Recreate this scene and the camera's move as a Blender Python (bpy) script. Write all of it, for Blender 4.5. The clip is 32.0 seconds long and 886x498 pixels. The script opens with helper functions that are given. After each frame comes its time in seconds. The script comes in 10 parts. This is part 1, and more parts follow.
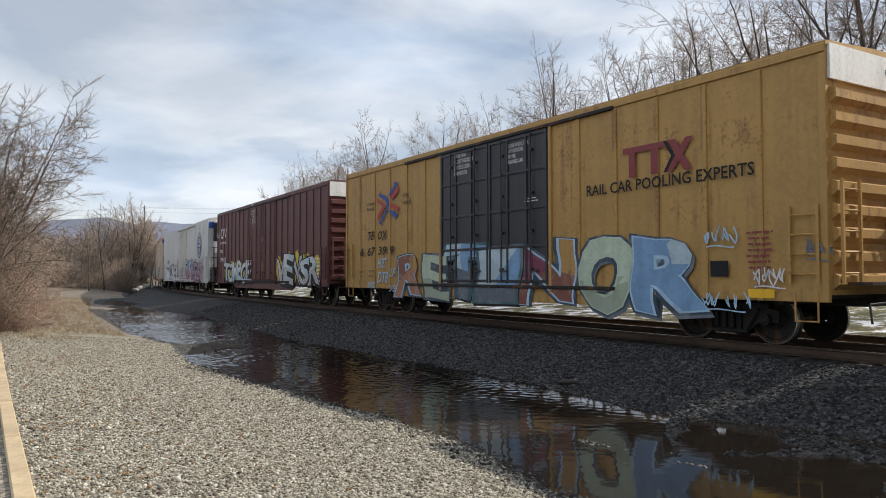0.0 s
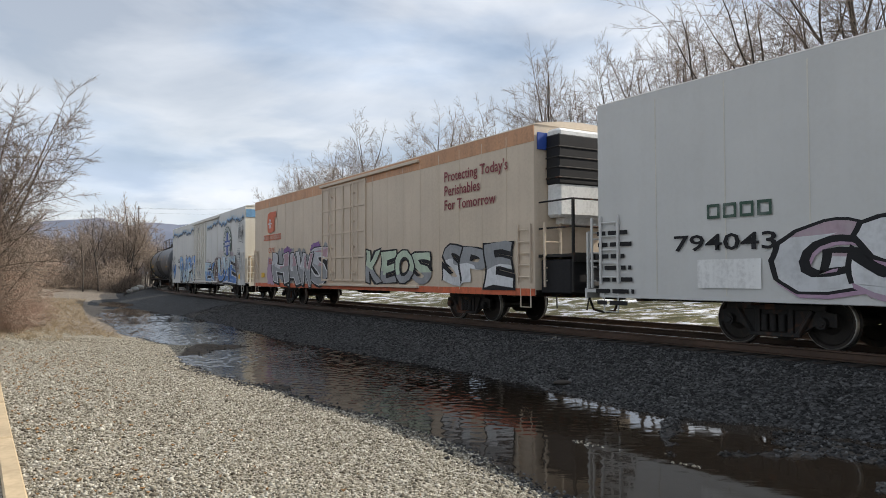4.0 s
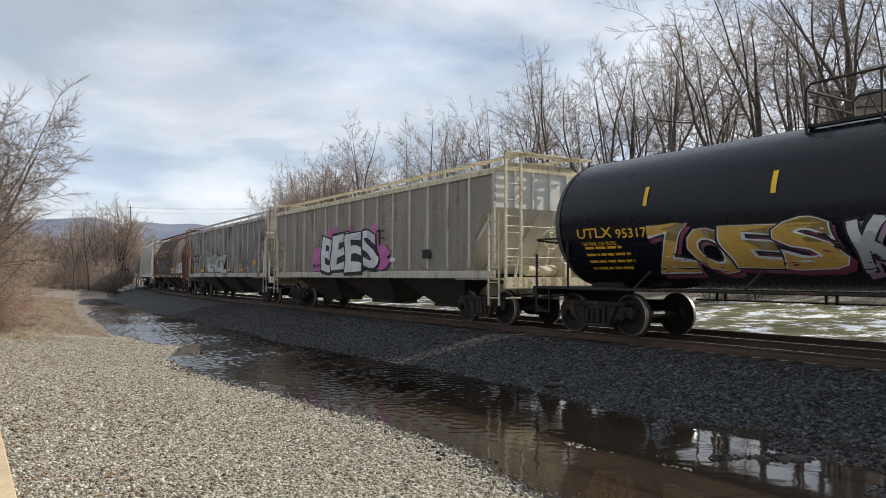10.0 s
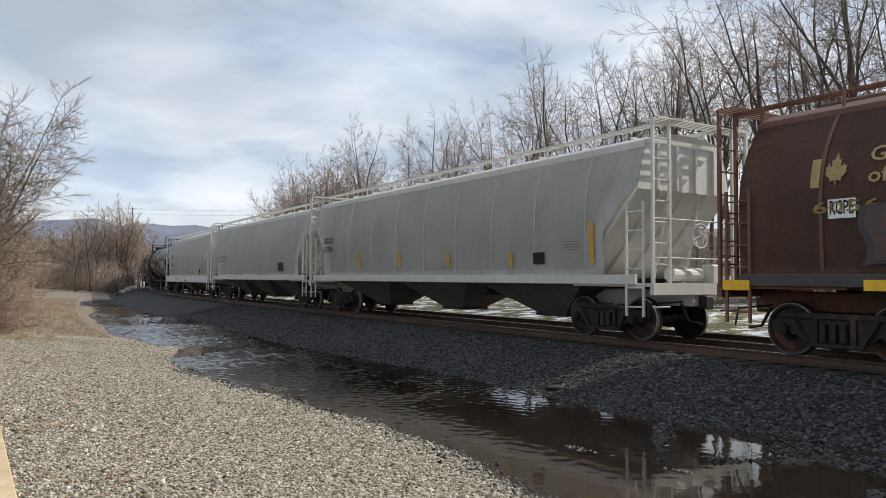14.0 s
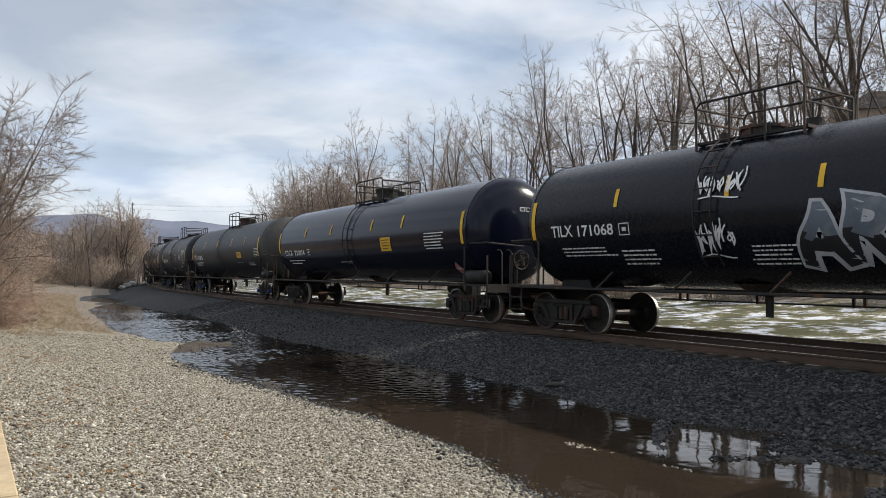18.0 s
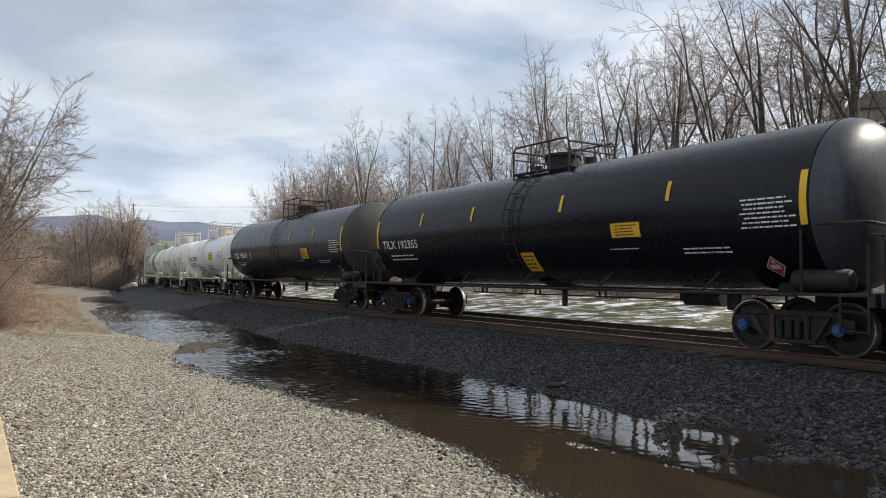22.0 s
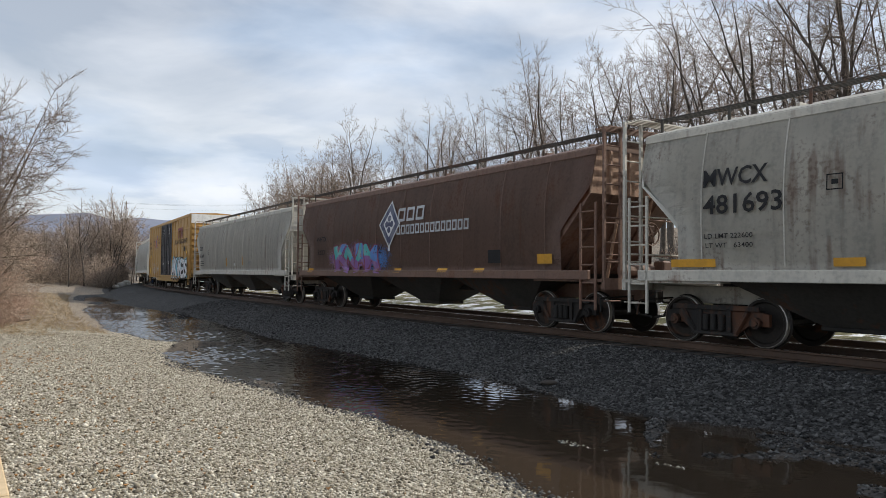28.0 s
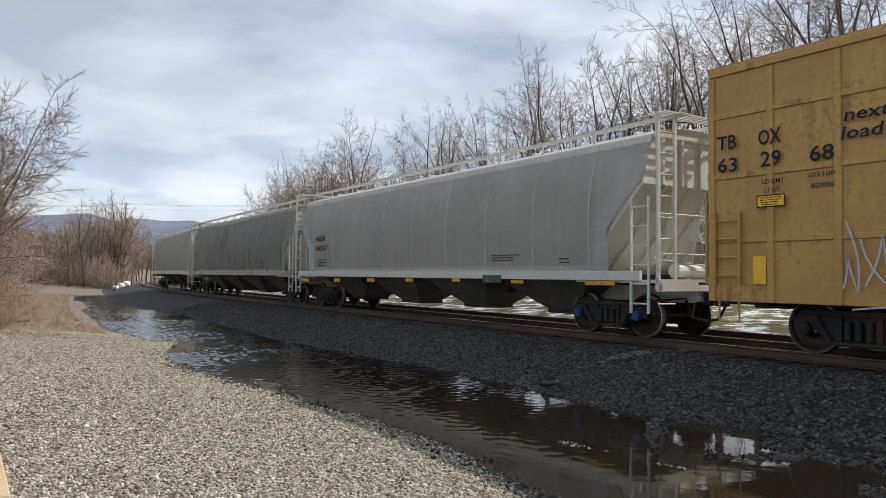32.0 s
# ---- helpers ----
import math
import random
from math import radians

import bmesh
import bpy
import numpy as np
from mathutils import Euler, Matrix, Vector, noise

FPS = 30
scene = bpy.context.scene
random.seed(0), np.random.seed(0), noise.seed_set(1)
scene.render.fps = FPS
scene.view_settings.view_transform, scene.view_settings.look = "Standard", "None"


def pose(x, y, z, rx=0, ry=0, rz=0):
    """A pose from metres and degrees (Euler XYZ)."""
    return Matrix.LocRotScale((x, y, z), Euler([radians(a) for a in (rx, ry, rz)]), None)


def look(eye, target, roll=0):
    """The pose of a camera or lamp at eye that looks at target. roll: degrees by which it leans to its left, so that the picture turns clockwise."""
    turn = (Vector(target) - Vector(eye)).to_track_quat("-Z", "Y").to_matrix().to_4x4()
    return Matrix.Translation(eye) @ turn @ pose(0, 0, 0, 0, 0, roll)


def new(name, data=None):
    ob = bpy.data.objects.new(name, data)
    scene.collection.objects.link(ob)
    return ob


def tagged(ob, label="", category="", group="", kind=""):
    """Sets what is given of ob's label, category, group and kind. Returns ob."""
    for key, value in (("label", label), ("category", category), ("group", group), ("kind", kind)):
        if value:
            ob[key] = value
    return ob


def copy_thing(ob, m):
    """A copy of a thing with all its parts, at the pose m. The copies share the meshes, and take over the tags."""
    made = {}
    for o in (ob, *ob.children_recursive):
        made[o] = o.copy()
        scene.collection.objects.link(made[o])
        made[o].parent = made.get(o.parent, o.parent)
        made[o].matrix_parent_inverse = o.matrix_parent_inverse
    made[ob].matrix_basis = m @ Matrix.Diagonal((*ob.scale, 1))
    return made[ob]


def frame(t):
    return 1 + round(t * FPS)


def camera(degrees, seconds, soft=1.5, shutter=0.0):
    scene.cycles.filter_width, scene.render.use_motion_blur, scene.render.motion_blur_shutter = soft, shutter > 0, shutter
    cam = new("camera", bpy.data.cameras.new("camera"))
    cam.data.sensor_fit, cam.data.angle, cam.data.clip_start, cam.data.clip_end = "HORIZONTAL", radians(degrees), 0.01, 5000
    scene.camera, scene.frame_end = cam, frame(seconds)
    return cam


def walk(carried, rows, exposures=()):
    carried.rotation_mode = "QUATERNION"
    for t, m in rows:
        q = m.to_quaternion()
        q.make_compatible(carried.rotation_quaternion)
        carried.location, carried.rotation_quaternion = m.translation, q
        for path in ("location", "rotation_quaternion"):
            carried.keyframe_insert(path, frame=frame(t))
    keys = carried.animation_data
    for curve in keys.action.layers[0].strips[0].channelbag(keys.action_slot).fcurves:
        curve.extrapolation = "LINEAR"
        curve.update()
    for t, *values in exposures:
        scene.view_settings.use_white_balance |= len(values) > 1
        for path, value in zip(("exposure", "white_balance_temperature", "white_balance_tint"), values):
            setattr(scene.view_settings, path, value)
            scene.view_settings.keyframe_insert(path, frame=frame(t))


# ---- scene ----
EYE_Z = 1.28  # above the rail tops, which are z = 0
cam = camera(61.87, 32.0, soft=0.7)
# time, sideways drift, tilt, lean, turn of the hand-held camera
PATH = [
    (0, -0.000, 2.010, 0.128, -0.008), (0.5, -0.000, 2.004, 0.106, -0.059), (1, 0.009, 1.986, 0.107, -0.069), (1.5, 0.008, 1.928, 0.081, -0.129),
    (2, 0.004, 1.906, 0.115, -0.176), (2.5, 0.005, 1.984, 0.076, -0.207), (3, 0.005, 2.032, 0.130, -0.231), (3.5, 0.011, 2.076, 0.147, -0.299),
    (5.5, 0.007, 2.046, 0.092, -0.591), (6, 0.013, 2.100, 0.070, -0.614), (6.5, 0.013, 2.103, 0.073, -0.676), (7, 0.002, 2.083, 0.038, -0.798),
    (7.5, 0.007, 2.072, 0.049, -0.831), (8, 0.005, 2.088, 0.066, -0.911), (8.5, -0.001, 2.177, 0.037, -1.008), (9, 0.004, 2.204, -0.013, -1.026),
    (9.5, 0.005, 2.200, -0.119, -1.000), (10, 0.003, 2.189, -0.212, -0.956), (10.5, 0.003, 2.215, -0.258, -0.917), (11, 0.007, 2.314, -0.239, -0.877),
    (11.5, 0.008, 2.363, -0.255, -0.884), (12, 0.004, 2.402, -0.328, -0.898), (12.5, 0.006, 2.419, -0.341, -0.876), (13, 0.005, 2.430, -0.387, -0.852),
    (13.5, -0.001, 2.427, -0.411, -0.848), (14, 0.004, 2.364, -0.401, -0.840), (14.5, 0.001, 2.320, -0.428, -0.856), (16.5, -0.003, 2.199, -0.601, -0.753),
    (17, -0.008, 2.181, -0.634, -0.807), (17.5, -0.009, 2.146, -0.610, -0.830), (18, -0.001, 2.109, -0.639, -0.847), (18.5, 0.001, 2.119, -0.606, -0.853),
    (19, 0.001, 2.157, -0.614, -0.849), (19.5, 0.006, 2.187, -0.565, -0.789), (20, 0.006, 2.237, -0.556, -0.734), (20.5, 0.007, 2.233, -0.545, -0.727),
    (21, 0.003, 2.245, -0.543, -0.753), (21.5, -0.001, 2.205, -0.548, -0.783), (22, -0.002, 2.140, -0.545, -0.785), (22.5, -0.005, 2.117, -0.541, -0.777),
    (23, -0.006, 2.114, -0.543, -0.767), (23.5, -0.005, 2.112, -0.538, -0.775), (24, 0.003, 2.102, -0.499, -0.855), (24.5, 0.017, 2.132, -0.493, -0.936),
    (25, 0.010, 2.134, -0.491, -1.045), (25.5, 0.004, 2.113, -0.542, -1.110), (27.5, 0.033, 2.008, -0.516, -1.264), (28, 0.018, 2.008, -0.533, -1.247),
    (28.5, 0.018, 1.995, -0.513, -1.239), (29, 0.016, 1.990, -0.515, -1.238), (29.5, -0.000, 1.963, -0.556, -1.232), (30, 0.021, 1.944, -0.591, -1.190),
    (30.5, 0.013, 1.943, -0.577, -1.210), (31, 0.008, 1.981, -0.589, -1.257), (31.5, 0.013, 2.012, -0.540, -1.250), (32, 0.007, 2.049, -0.501, -1.261),
]
walk(cam, [(t, pose(dx, 0, EYE_Z, 90 + tilt, 0, turn) @ pose(0, 0, 0, 0, 0, -lean)) for t, dx, tilt, lean, turn in PATH],
     [(0, 0.0), (23.4, 0.0), (24.0, -0.04), (24.8, -0.25), (26.0, -0.25), (27.6, -0.02), (32, 0.0)])

# ---- light ----
SUN_EL, SUN_AZ = 37.5, 12.0  # degrees above the horizon; degrees from +x towards +y
SUN_POWER, SKY_POWER = 4.2, 0.1
world = bpy.data.worlds.new("sky")
scene.world = world
world.use_nodes = True
wn, wl = world.node_tree.nodes, world.node_tree.links
wn.clear()
sky = wn.new("ShaderNodeTexSky")
sky.sky_type, sky.sun_disc = "NISHITA", False
sky.sun_elevation, sky.sun_rotation = radians(SUN_EL), radians(90 - SUN_AZ)
sky.air_density, sky.dust_density = 1.0, 1.5
w_co = wn.new("ShaderNodeTexCoord")
w_map = wn.new("ShaderNodeMapping")
w_map.inputs["Scale"].default_value = (1.5, 1.5, 5.0)
w_map.inputs["Rotation"].default_value = (0.05, 0.10, 0.6)
wl.new(w_co.outputs["Generated"], w_map.inputs["Vector"])
w_noise = wn.new("ShaderNodeTexNoise")
w_noise.inputs["Scale"].default_value, w_noise.inputs["Detail"].default_value = 1.3, 7
w_noise.inputs["Roughness"].default_value, w_noise.inputs["Distortion"].default_value = 0.52, 0.5
wl.new(w_map.outputs[0], w_noise.inputs["Vector"])
w_ramp = wn.new("ShaderNodeValToRGB")
w_ramp.color_ramp.elements[0].position, w_ramp.color_ramp.elements[1].position = 0.36, 0.66
wl.new(w_noise.outputs["Fac"], w_ramp.inputs[0])
w_shade = wn.new("ShaderNodeTexNoise")
w_shade.inputs["Scale"].default_value, w_shade.inputs["Detail"].default_value = 2.1, 6
wl.new(w_map.outputs[0], w_shade.inputs["Vector"])
w_cloud = wn.new("ShaderNodeValToRGB")
w_cloud.color_ramp.elements[0].position, w_cloud.color_ramp.elements[0].color = 0.34, (0.62, 0.725, 0.88, 1)
w_cloud.color_ramp.elements[1].position, w_cloud.color_ramp.elements[1].color = 0.54, (0.89, 0.925, 0.98, 1)
wl.new(w_shade.outputs["Fac"], w_cloud.inputs[0])
w_bg1, w_bg2 = wn.new("ShaderNodeBackground"), wn.new("ShaderNodeBackground")
w_bg1.inputs["Strength"].default_value = SKY_POWER
w_bg2.inputs["Strength"].default_value = 1.12
wl.new(sky.outputs[0], w_bg1.inputs["Color"])
w_map2 = wn.new("ShaderNodeMapping")
w_map2.inputs["Scale"].default_value = (2.2, 2.2, 9.0)
wl.new(w_co.outputs["Generated"], w_map2.inputs["Vector"])
w_low_noise = wn.new("ShaderNodeTexNoise")
w_low_noise.inputs["Scale"].default_value, w_low_noise.inputs["Detail"].default_value = 2.0, 6
wl.new(w_map2.outputs[0], w_low_noise.inputs["Vector"])
w_puff = wn.new("ShaderNodeMapRange")
w_puff.inputs["From Min"].default_value, w_puff.inputs["From Max"].default_value, w_puff.inputs["To Max"].default_value = 0.5, 0.6, 0.8
wl.new(w_low_noise.outputs["Fac"], w_puff.inputs["Value"])
w_sep = wn.new("ShaderNodeSeparateXYZ")
wl.new(w_co.outputs["Generated"], w_sep.inputs[0])
w_band = wn.new("ShaderNodeMapRange")
w_band.inputs["From Min"].default_value, w_band.inputs["From Max"].default_value = 0.26, 0.14
wl.new(w_sep.outputs[2], w_band.inputs["Value"])
w_amt = wn.new("ShaderNodeMath")
w_amt.operation = "MULTIPLY"
wl.new(w_puff.outputs[0], w_amt.inputs[0])
wl.new(w_band.outputs[0], w_amt.inputs[1])
w_tint = wn.new("ShaderNodeMix")
w_tint.data_type = "RGBA"
wl.new(w_amt.outputs[0], w_tint.inputs[0])
wl.new(w_cloud.outputs[0], w_tint.inputs[6])
w_tint.inputs[7].default_value = (0.50, 0.60, 0.76, 1)
wl.new(w_tint.outputs[2], w_bg2.inputs["Color"])
w_mix, w_out = wn.new("ShaderNodeMixShader"), wn.new("ShaderNodeOutputWorld")
w_low = wn.new("ShaderNodeMath")
w_low.operation, w_low.use_clamp = "MULTIPLY_ADD", True
w_low.inputs[1].default_value, w_low.inputs[2].default_value = 0.62, 0.36
wl.new(w_ramp.outputs[0], w_low.inputs[0])
wl.new(w_low.outputs[0], w_mix.inputs[0])
wl.new(w_bg1.outputs[0], w_mix.inputs[1])
wl.new(w_bg2.outputs[0], w_mix.inputs[2])
wl.new(w_mix.outputs[0], w_out.inputs["Surface"])

sun = new("sun", bpy.data.lights.new("sun", "SUN"))
sun.data.energy, sun.data.angle, sun.data.color = SUN_POWER, radians(0.5), (1.0, 0.93, 0.82)
_a, _e = radians(SUN_AZ), radians(SUN_EL)
sun.matrix_world = look((math.cos(_a) * math.cos(_e) * 90, math.sin(_a) * math.cos(_e) * 90, math.sin(_e) * 90), (0, 0, 0))

# ---- the track's line: s runs along the rails away from the camera, off is the distance from it towards the camera ----
S_AX = np.arange(-160, 700, 0.25)
_h = 0.56083 - 0.00098720 * S_AX - 0.0000080730 * np.clip(S_AX, 0, 110) ** 2
_h -= np.clip(S_AX - 110, 0, None) * 0.0017760
_h -= 0.000031 * (np.clip(S_AX, 45, 100) - 45) ** 2
T_HEAD = _h
_x, _y = np.cumsum(-np.sin(_h) * 0.25), np.cumsum(np.cos(_h) * 0.25)
_i0 = int(160 / 0.25)
T_X, T_Y = _x - _x[_i0] + 7.7634, _y - _y[_i0] + 12.3471


def spot(s, off=0.0, z=0.0):
    """The place at s along the track, off metres from its middle towards the camera."""
    h = np.interp(s, S_AX, T_HEAD)
    return np.interp(s, S_AX, T_X) - np.cos(h) * off, np.interp(s, S_AX, T_Y) - np.sin(h) * off, z


# ---- mesh tools ----
def put_mesh(name, verts, faces, material, parent=None, label="", smooth=False):
    me = bpy.data.meshes.new(name)
    me.from_pydata(verts, [], faces)
    return put_data(name, me, material, parent, label, smooth)


def put_data(name, me, material, parent=None, label="", smooth=False):
    for m in material if isinstance(material, (list, tuple)) else [material]:
        me.materials.append(m)
    if smooth:
        me.polygons.foreach_set("use_smooth", [True] * len(me.polygons))
    ob = new(name, me)
    ob.parent = parent
    if label:
        ob["label"] = label
    return ob


def part(name, bm, material, parent=None, label="", smooth=False):
    """Links a bmesh as one mesh object under a thing or a part."""
    me = bpy.data.meshes.new(name)
    bm.normal_update()
    bm.to_mesh(me)
    bm.free()
    return put_data(name, me, material, parent, label, smooth)


def again(ob, x, y, z, parent=None, rz=0.0):
    """One more piece on the same mesh."""
    o = new(ob.name.split(".")[0], ob.data)
    o.parent = parent or ob.parent
    o.matrix_basis = pose(x, y, z, 0, 0, rz)
    if "label" in ob:
        o["label"] = ob["label"]
    return o


def box(bm, x0, x1, y0, y1, z0, z1, bevel=0.0):
    r = bmesh.ops.create_cube(bm, size=1.0, matrix=Matrix.Translation(((x0 + x1) / 2, (y0 + y1) / 2, (z0 + z1) / 2)) @ Matrix.Diagonal((abs(x1 - x0), abs(y1 - y0), abs(z1 - z0), 1)))
    if bevel:
        es = list({e for v in r["verts"] for e in v.link_edges})
        bmesh.ops.bevel(bm, geom=es, offset=bevel, segments=1, affect="EDGES")
    return bm


def rod(bm, a, b, r, seg=6, r2=None, caps=True):
    a, b = Vector(a), Vector(b)
    d = b - a
    m = Matrix.Translation((a + b) / 2) @ d.to_track_quat("Z", "Y").to_matrix().to_4x4()
    bmesh.ops.create_cone(bm, cap_ends=caps, segments=seg, radius1=r, radius2=r if r2 is None else r2, depth=d.length, matrix=m)
    return bm


def pipe(bm, pts, r, seg=6):
    """A round bar bent along the points, in one piece."""
    pts = [Vector(q) for q in pts]
    rings, ref = [], None
    for i, q in enumerate(pts):
        d = (pts[min(i + 1, len(pts) - 1)] - pts[max(i - 1, 0)]).normalized()
        ref = ref - d * ref.dot(d) if ref is not None else d.orthogonal()
        ref = ref.normalized() if ref.length > 1e-6 else d.orthogonal().normalized()
        side = d.cross(ref)
        rings.append([bm.verts.new(q + (ref * math.cos(k * 2 * math.pi / seg) + side * math.sin(k * 2 * math.pi / seg)) * r) for k in range(seg)])
    for a, b in zip(rings, rings[1:]):
        for k in range(seg):
            bm.faces.new((a[k], b[k], b[(k + 1) % seg], a[(k + 1) % seg]))
    bm.faces.new(rings[0])
    bm.faces.new(rings[-1][::-1])
    return bm


def prism(bm, outline, y0, y1):
    """A plate with an outline of (x, z) points between y0 and y1."""
    a = [bm.verts.new((x, y0, z)) for x, z in outline]
    b = [bm.verts.new((x, y1, z)) for x, z in outline]
    n = len(a)
    bm.faces.new(a)
    bm.faces.new(b[::-1])
    for i in range(n):
        bm.faces.new((a[i], b[i], b[(i + 1) % n], a[(i + 1) % n]))
    return bm


def tidy(bm):
    bmesh.ops.recalc_face_normals(bm, faces=bm.faces)
    return bm


def bmnew():
    return bmesh.new()

# ---- materials ----
def nodes_of(name):
    m = bpy.data.materials.new(name)
    m.use_nodes = True
    return m, m.node_tree.nodes, m.node_tree.links, m.node_tree.nodes["Principled BSDF"]


def paint(name, colour, rough=0.5, metal=0.0, vary=0.12, grime=0.25, rust=0.0, streak=0.5, bump=0.15, grime_colour=(0.06, 0.05, 0.04), rust_colour=(0.16, 0.06, 0.025), scale=1.0, gloss=0.5):
    """Weathered paint: tone patches, streaks that run down, dust and rust."""
    m, n, l, b = nodes_of(name)
    co = n.new("ShaderNodeTexCoord")
    info = n.new("ShaderNodeObjectInfo")
    shift = n.new("ShaderNodeVectorMath")
    shift.operation = "MULTIPLY_ADD"
    l.new(info.outputs["Random"], shift.inputs[0])
    shift.inputs[1].default_value = (31.0, 17.0, 23.0)
    l.new(co.outputs["Object"], shift.inputs[2])
    big = n.new("ShaderNodeTexNoise")
    big.inputs["Scale"].default_value, big.inputs["Detail"].default_value = 0.9 * scale, 5
    l.new(shift.outputs[0], big.inputs["Vector"])
    fine = n.new("ShaderNodeTexNoise")
    fine.inputs["Scale"].default_value, fine.inputs["Detail"].default_value = 14 * scale, 6
    l.new(shift.outputs[0], fine.inputs["Vector"])
    mp = n.new("ShaderNodeMapping")
    mp.inputs["Scale"].default_value = (5.5 * scale, 5.5 * scale, 0.22 * scale)
    l.new(shift.outputs[0], mp.inputs["Vector"])
    run = n.new("ShaderNodeTexNoise")
    run.inputs["Scale"].default_value, run.inputs["Detail"].default_value = 1.0, 5
    l.new(mp.outputs[0], run.inputs["Vector"])
    hsv = n.new("ShaderNodeHueSaturation")
    hsv.inputs["Color"].default_value = (*colour, 1)
    val = n.new("ShaderNodeMapRange")
    val.inputs["From Min"].default_value, val.inputs["From Max"].default_value = 0.3, 0.7
    val.inputs["To Min"].default_value, val.inputs["To Max"].default_value = 1 - vary, 1 + vary
    l.new(big.outputs["Fac"], val.inputs["Value"])
    l.new(val.outputs[0], hsv.inputs["Value"])
    last = hsv.outputs[0]

    def layer(last, a, b_, low, high, amount, tint):
        mu = n.new("ShaderNodeMath")
        mu.operation = "MULTIPLY"
        l.new(a, mu.inputs[0])
        l.new(b_, mu.inputs[1])
        mr = n.new("ShaderNodeMapRange")
        mr.inputs["From Min"].default_value, mr.inputs["From Max"].default_value = low, high
        mr.inputs["To Max"].default_value = amount
        l.new(mu.outputs[0], mr.inputs["Value"])
        mx = n.new("ShaderNodeMix")
        mx.data_type = "RGBA"
        l.new(mr.outputs[0], mx.inputs[0])
        l.new(last, mx.inputs[6])
        mx.inputs[7].default_value = (*tint, 1)
        return mx.outputs[2]

    if grime:
        last = layer(last, run.outputs["Fac"], fine.outputs["Fac"], 0.2, 0.42 - 0.1 * streak, grime, grime_colour)
    if rust:
        last = layer(last, run.outputs["Fac"], big.outputs["Fac"], 0.31 - 0.12 * rust, 0.40 - 0.06 * rust, min(1, 0.45 + rust * 0.6), rust_colour)
        last = layer(last, fine.outputs["Fac"], big.outputs["Fac"], 0.34 - 0.1 * rust, 0.42 - 0.06 * rust, min(1, 0.3 + rust), tuple(c * 0.7 for c in rust_colour))
    l.new(last, b.inputs["Base Color"])
    b.inputs["Metallic"].default_value = metal
    b.inputs["Specular IOR Level"].default_value = gloss
    rr = n.new("ShaderNodeMapRange")
    rr.inputs["To Min"].default_value, rr.inputs["To Max"].default_value = max(0.05, rough - 0.12), min(1, rough + 0.18)
    l.new(fine.outputs["Fac"], rr.inputs["Value"])
    l.new(rr.outputs[0], b.inputs["Roughness"])
    if bump:
        bp = n.new("ShaderNodeBump")
        bp.inputs["Strength"].default_value, bp.inputs["Distance"].default_value = bump, 0.01
        l.new(fine.outputs["Fac"], bp.inputs["Height"])
        l.new(bp.outputs[0], b.inputs["Normal"])
    return m


def stones_mat(name, c1, c2, c3, rough=0.9):
    """Loose stones, each of its own tone."""
    m, n, l, b = nodes_of(name)
    g = n.new("ShaderNodeNewGeometry")
    r = n.new("ShaderNodeValToRGB")
    r.color_ramp.elements[0].color, r.color_ramp.elements[1].color = (*c1, 1), (*c3, 1)
    e = r.color_ramp.elements.new(0.55)
    e.color = (*c2, 1)
    l.new(g.outputs["Random Per Island"], r.inputs[0])
    no = n.new("ShaderNodeTexNoise")
    no.inputs["Scale"].default_value, no.inputs["Detail"].default_value = 40, 4
    mx = n.new("ShaderNodeMix")
    mx.data_type, mx.blend_type = "RGBA", "MULTIPLY"
    mx.inputs[0].default_value = 0.5
    l.new(r.outputs[0], mx.inputs[6])
    l.new(no.outputs["Color"], mx.inputs[7])
    l.new(r.outputs[0], b.inputs["Base Color"])
    b.inputs["Roughness"].default_value = rough
    return m


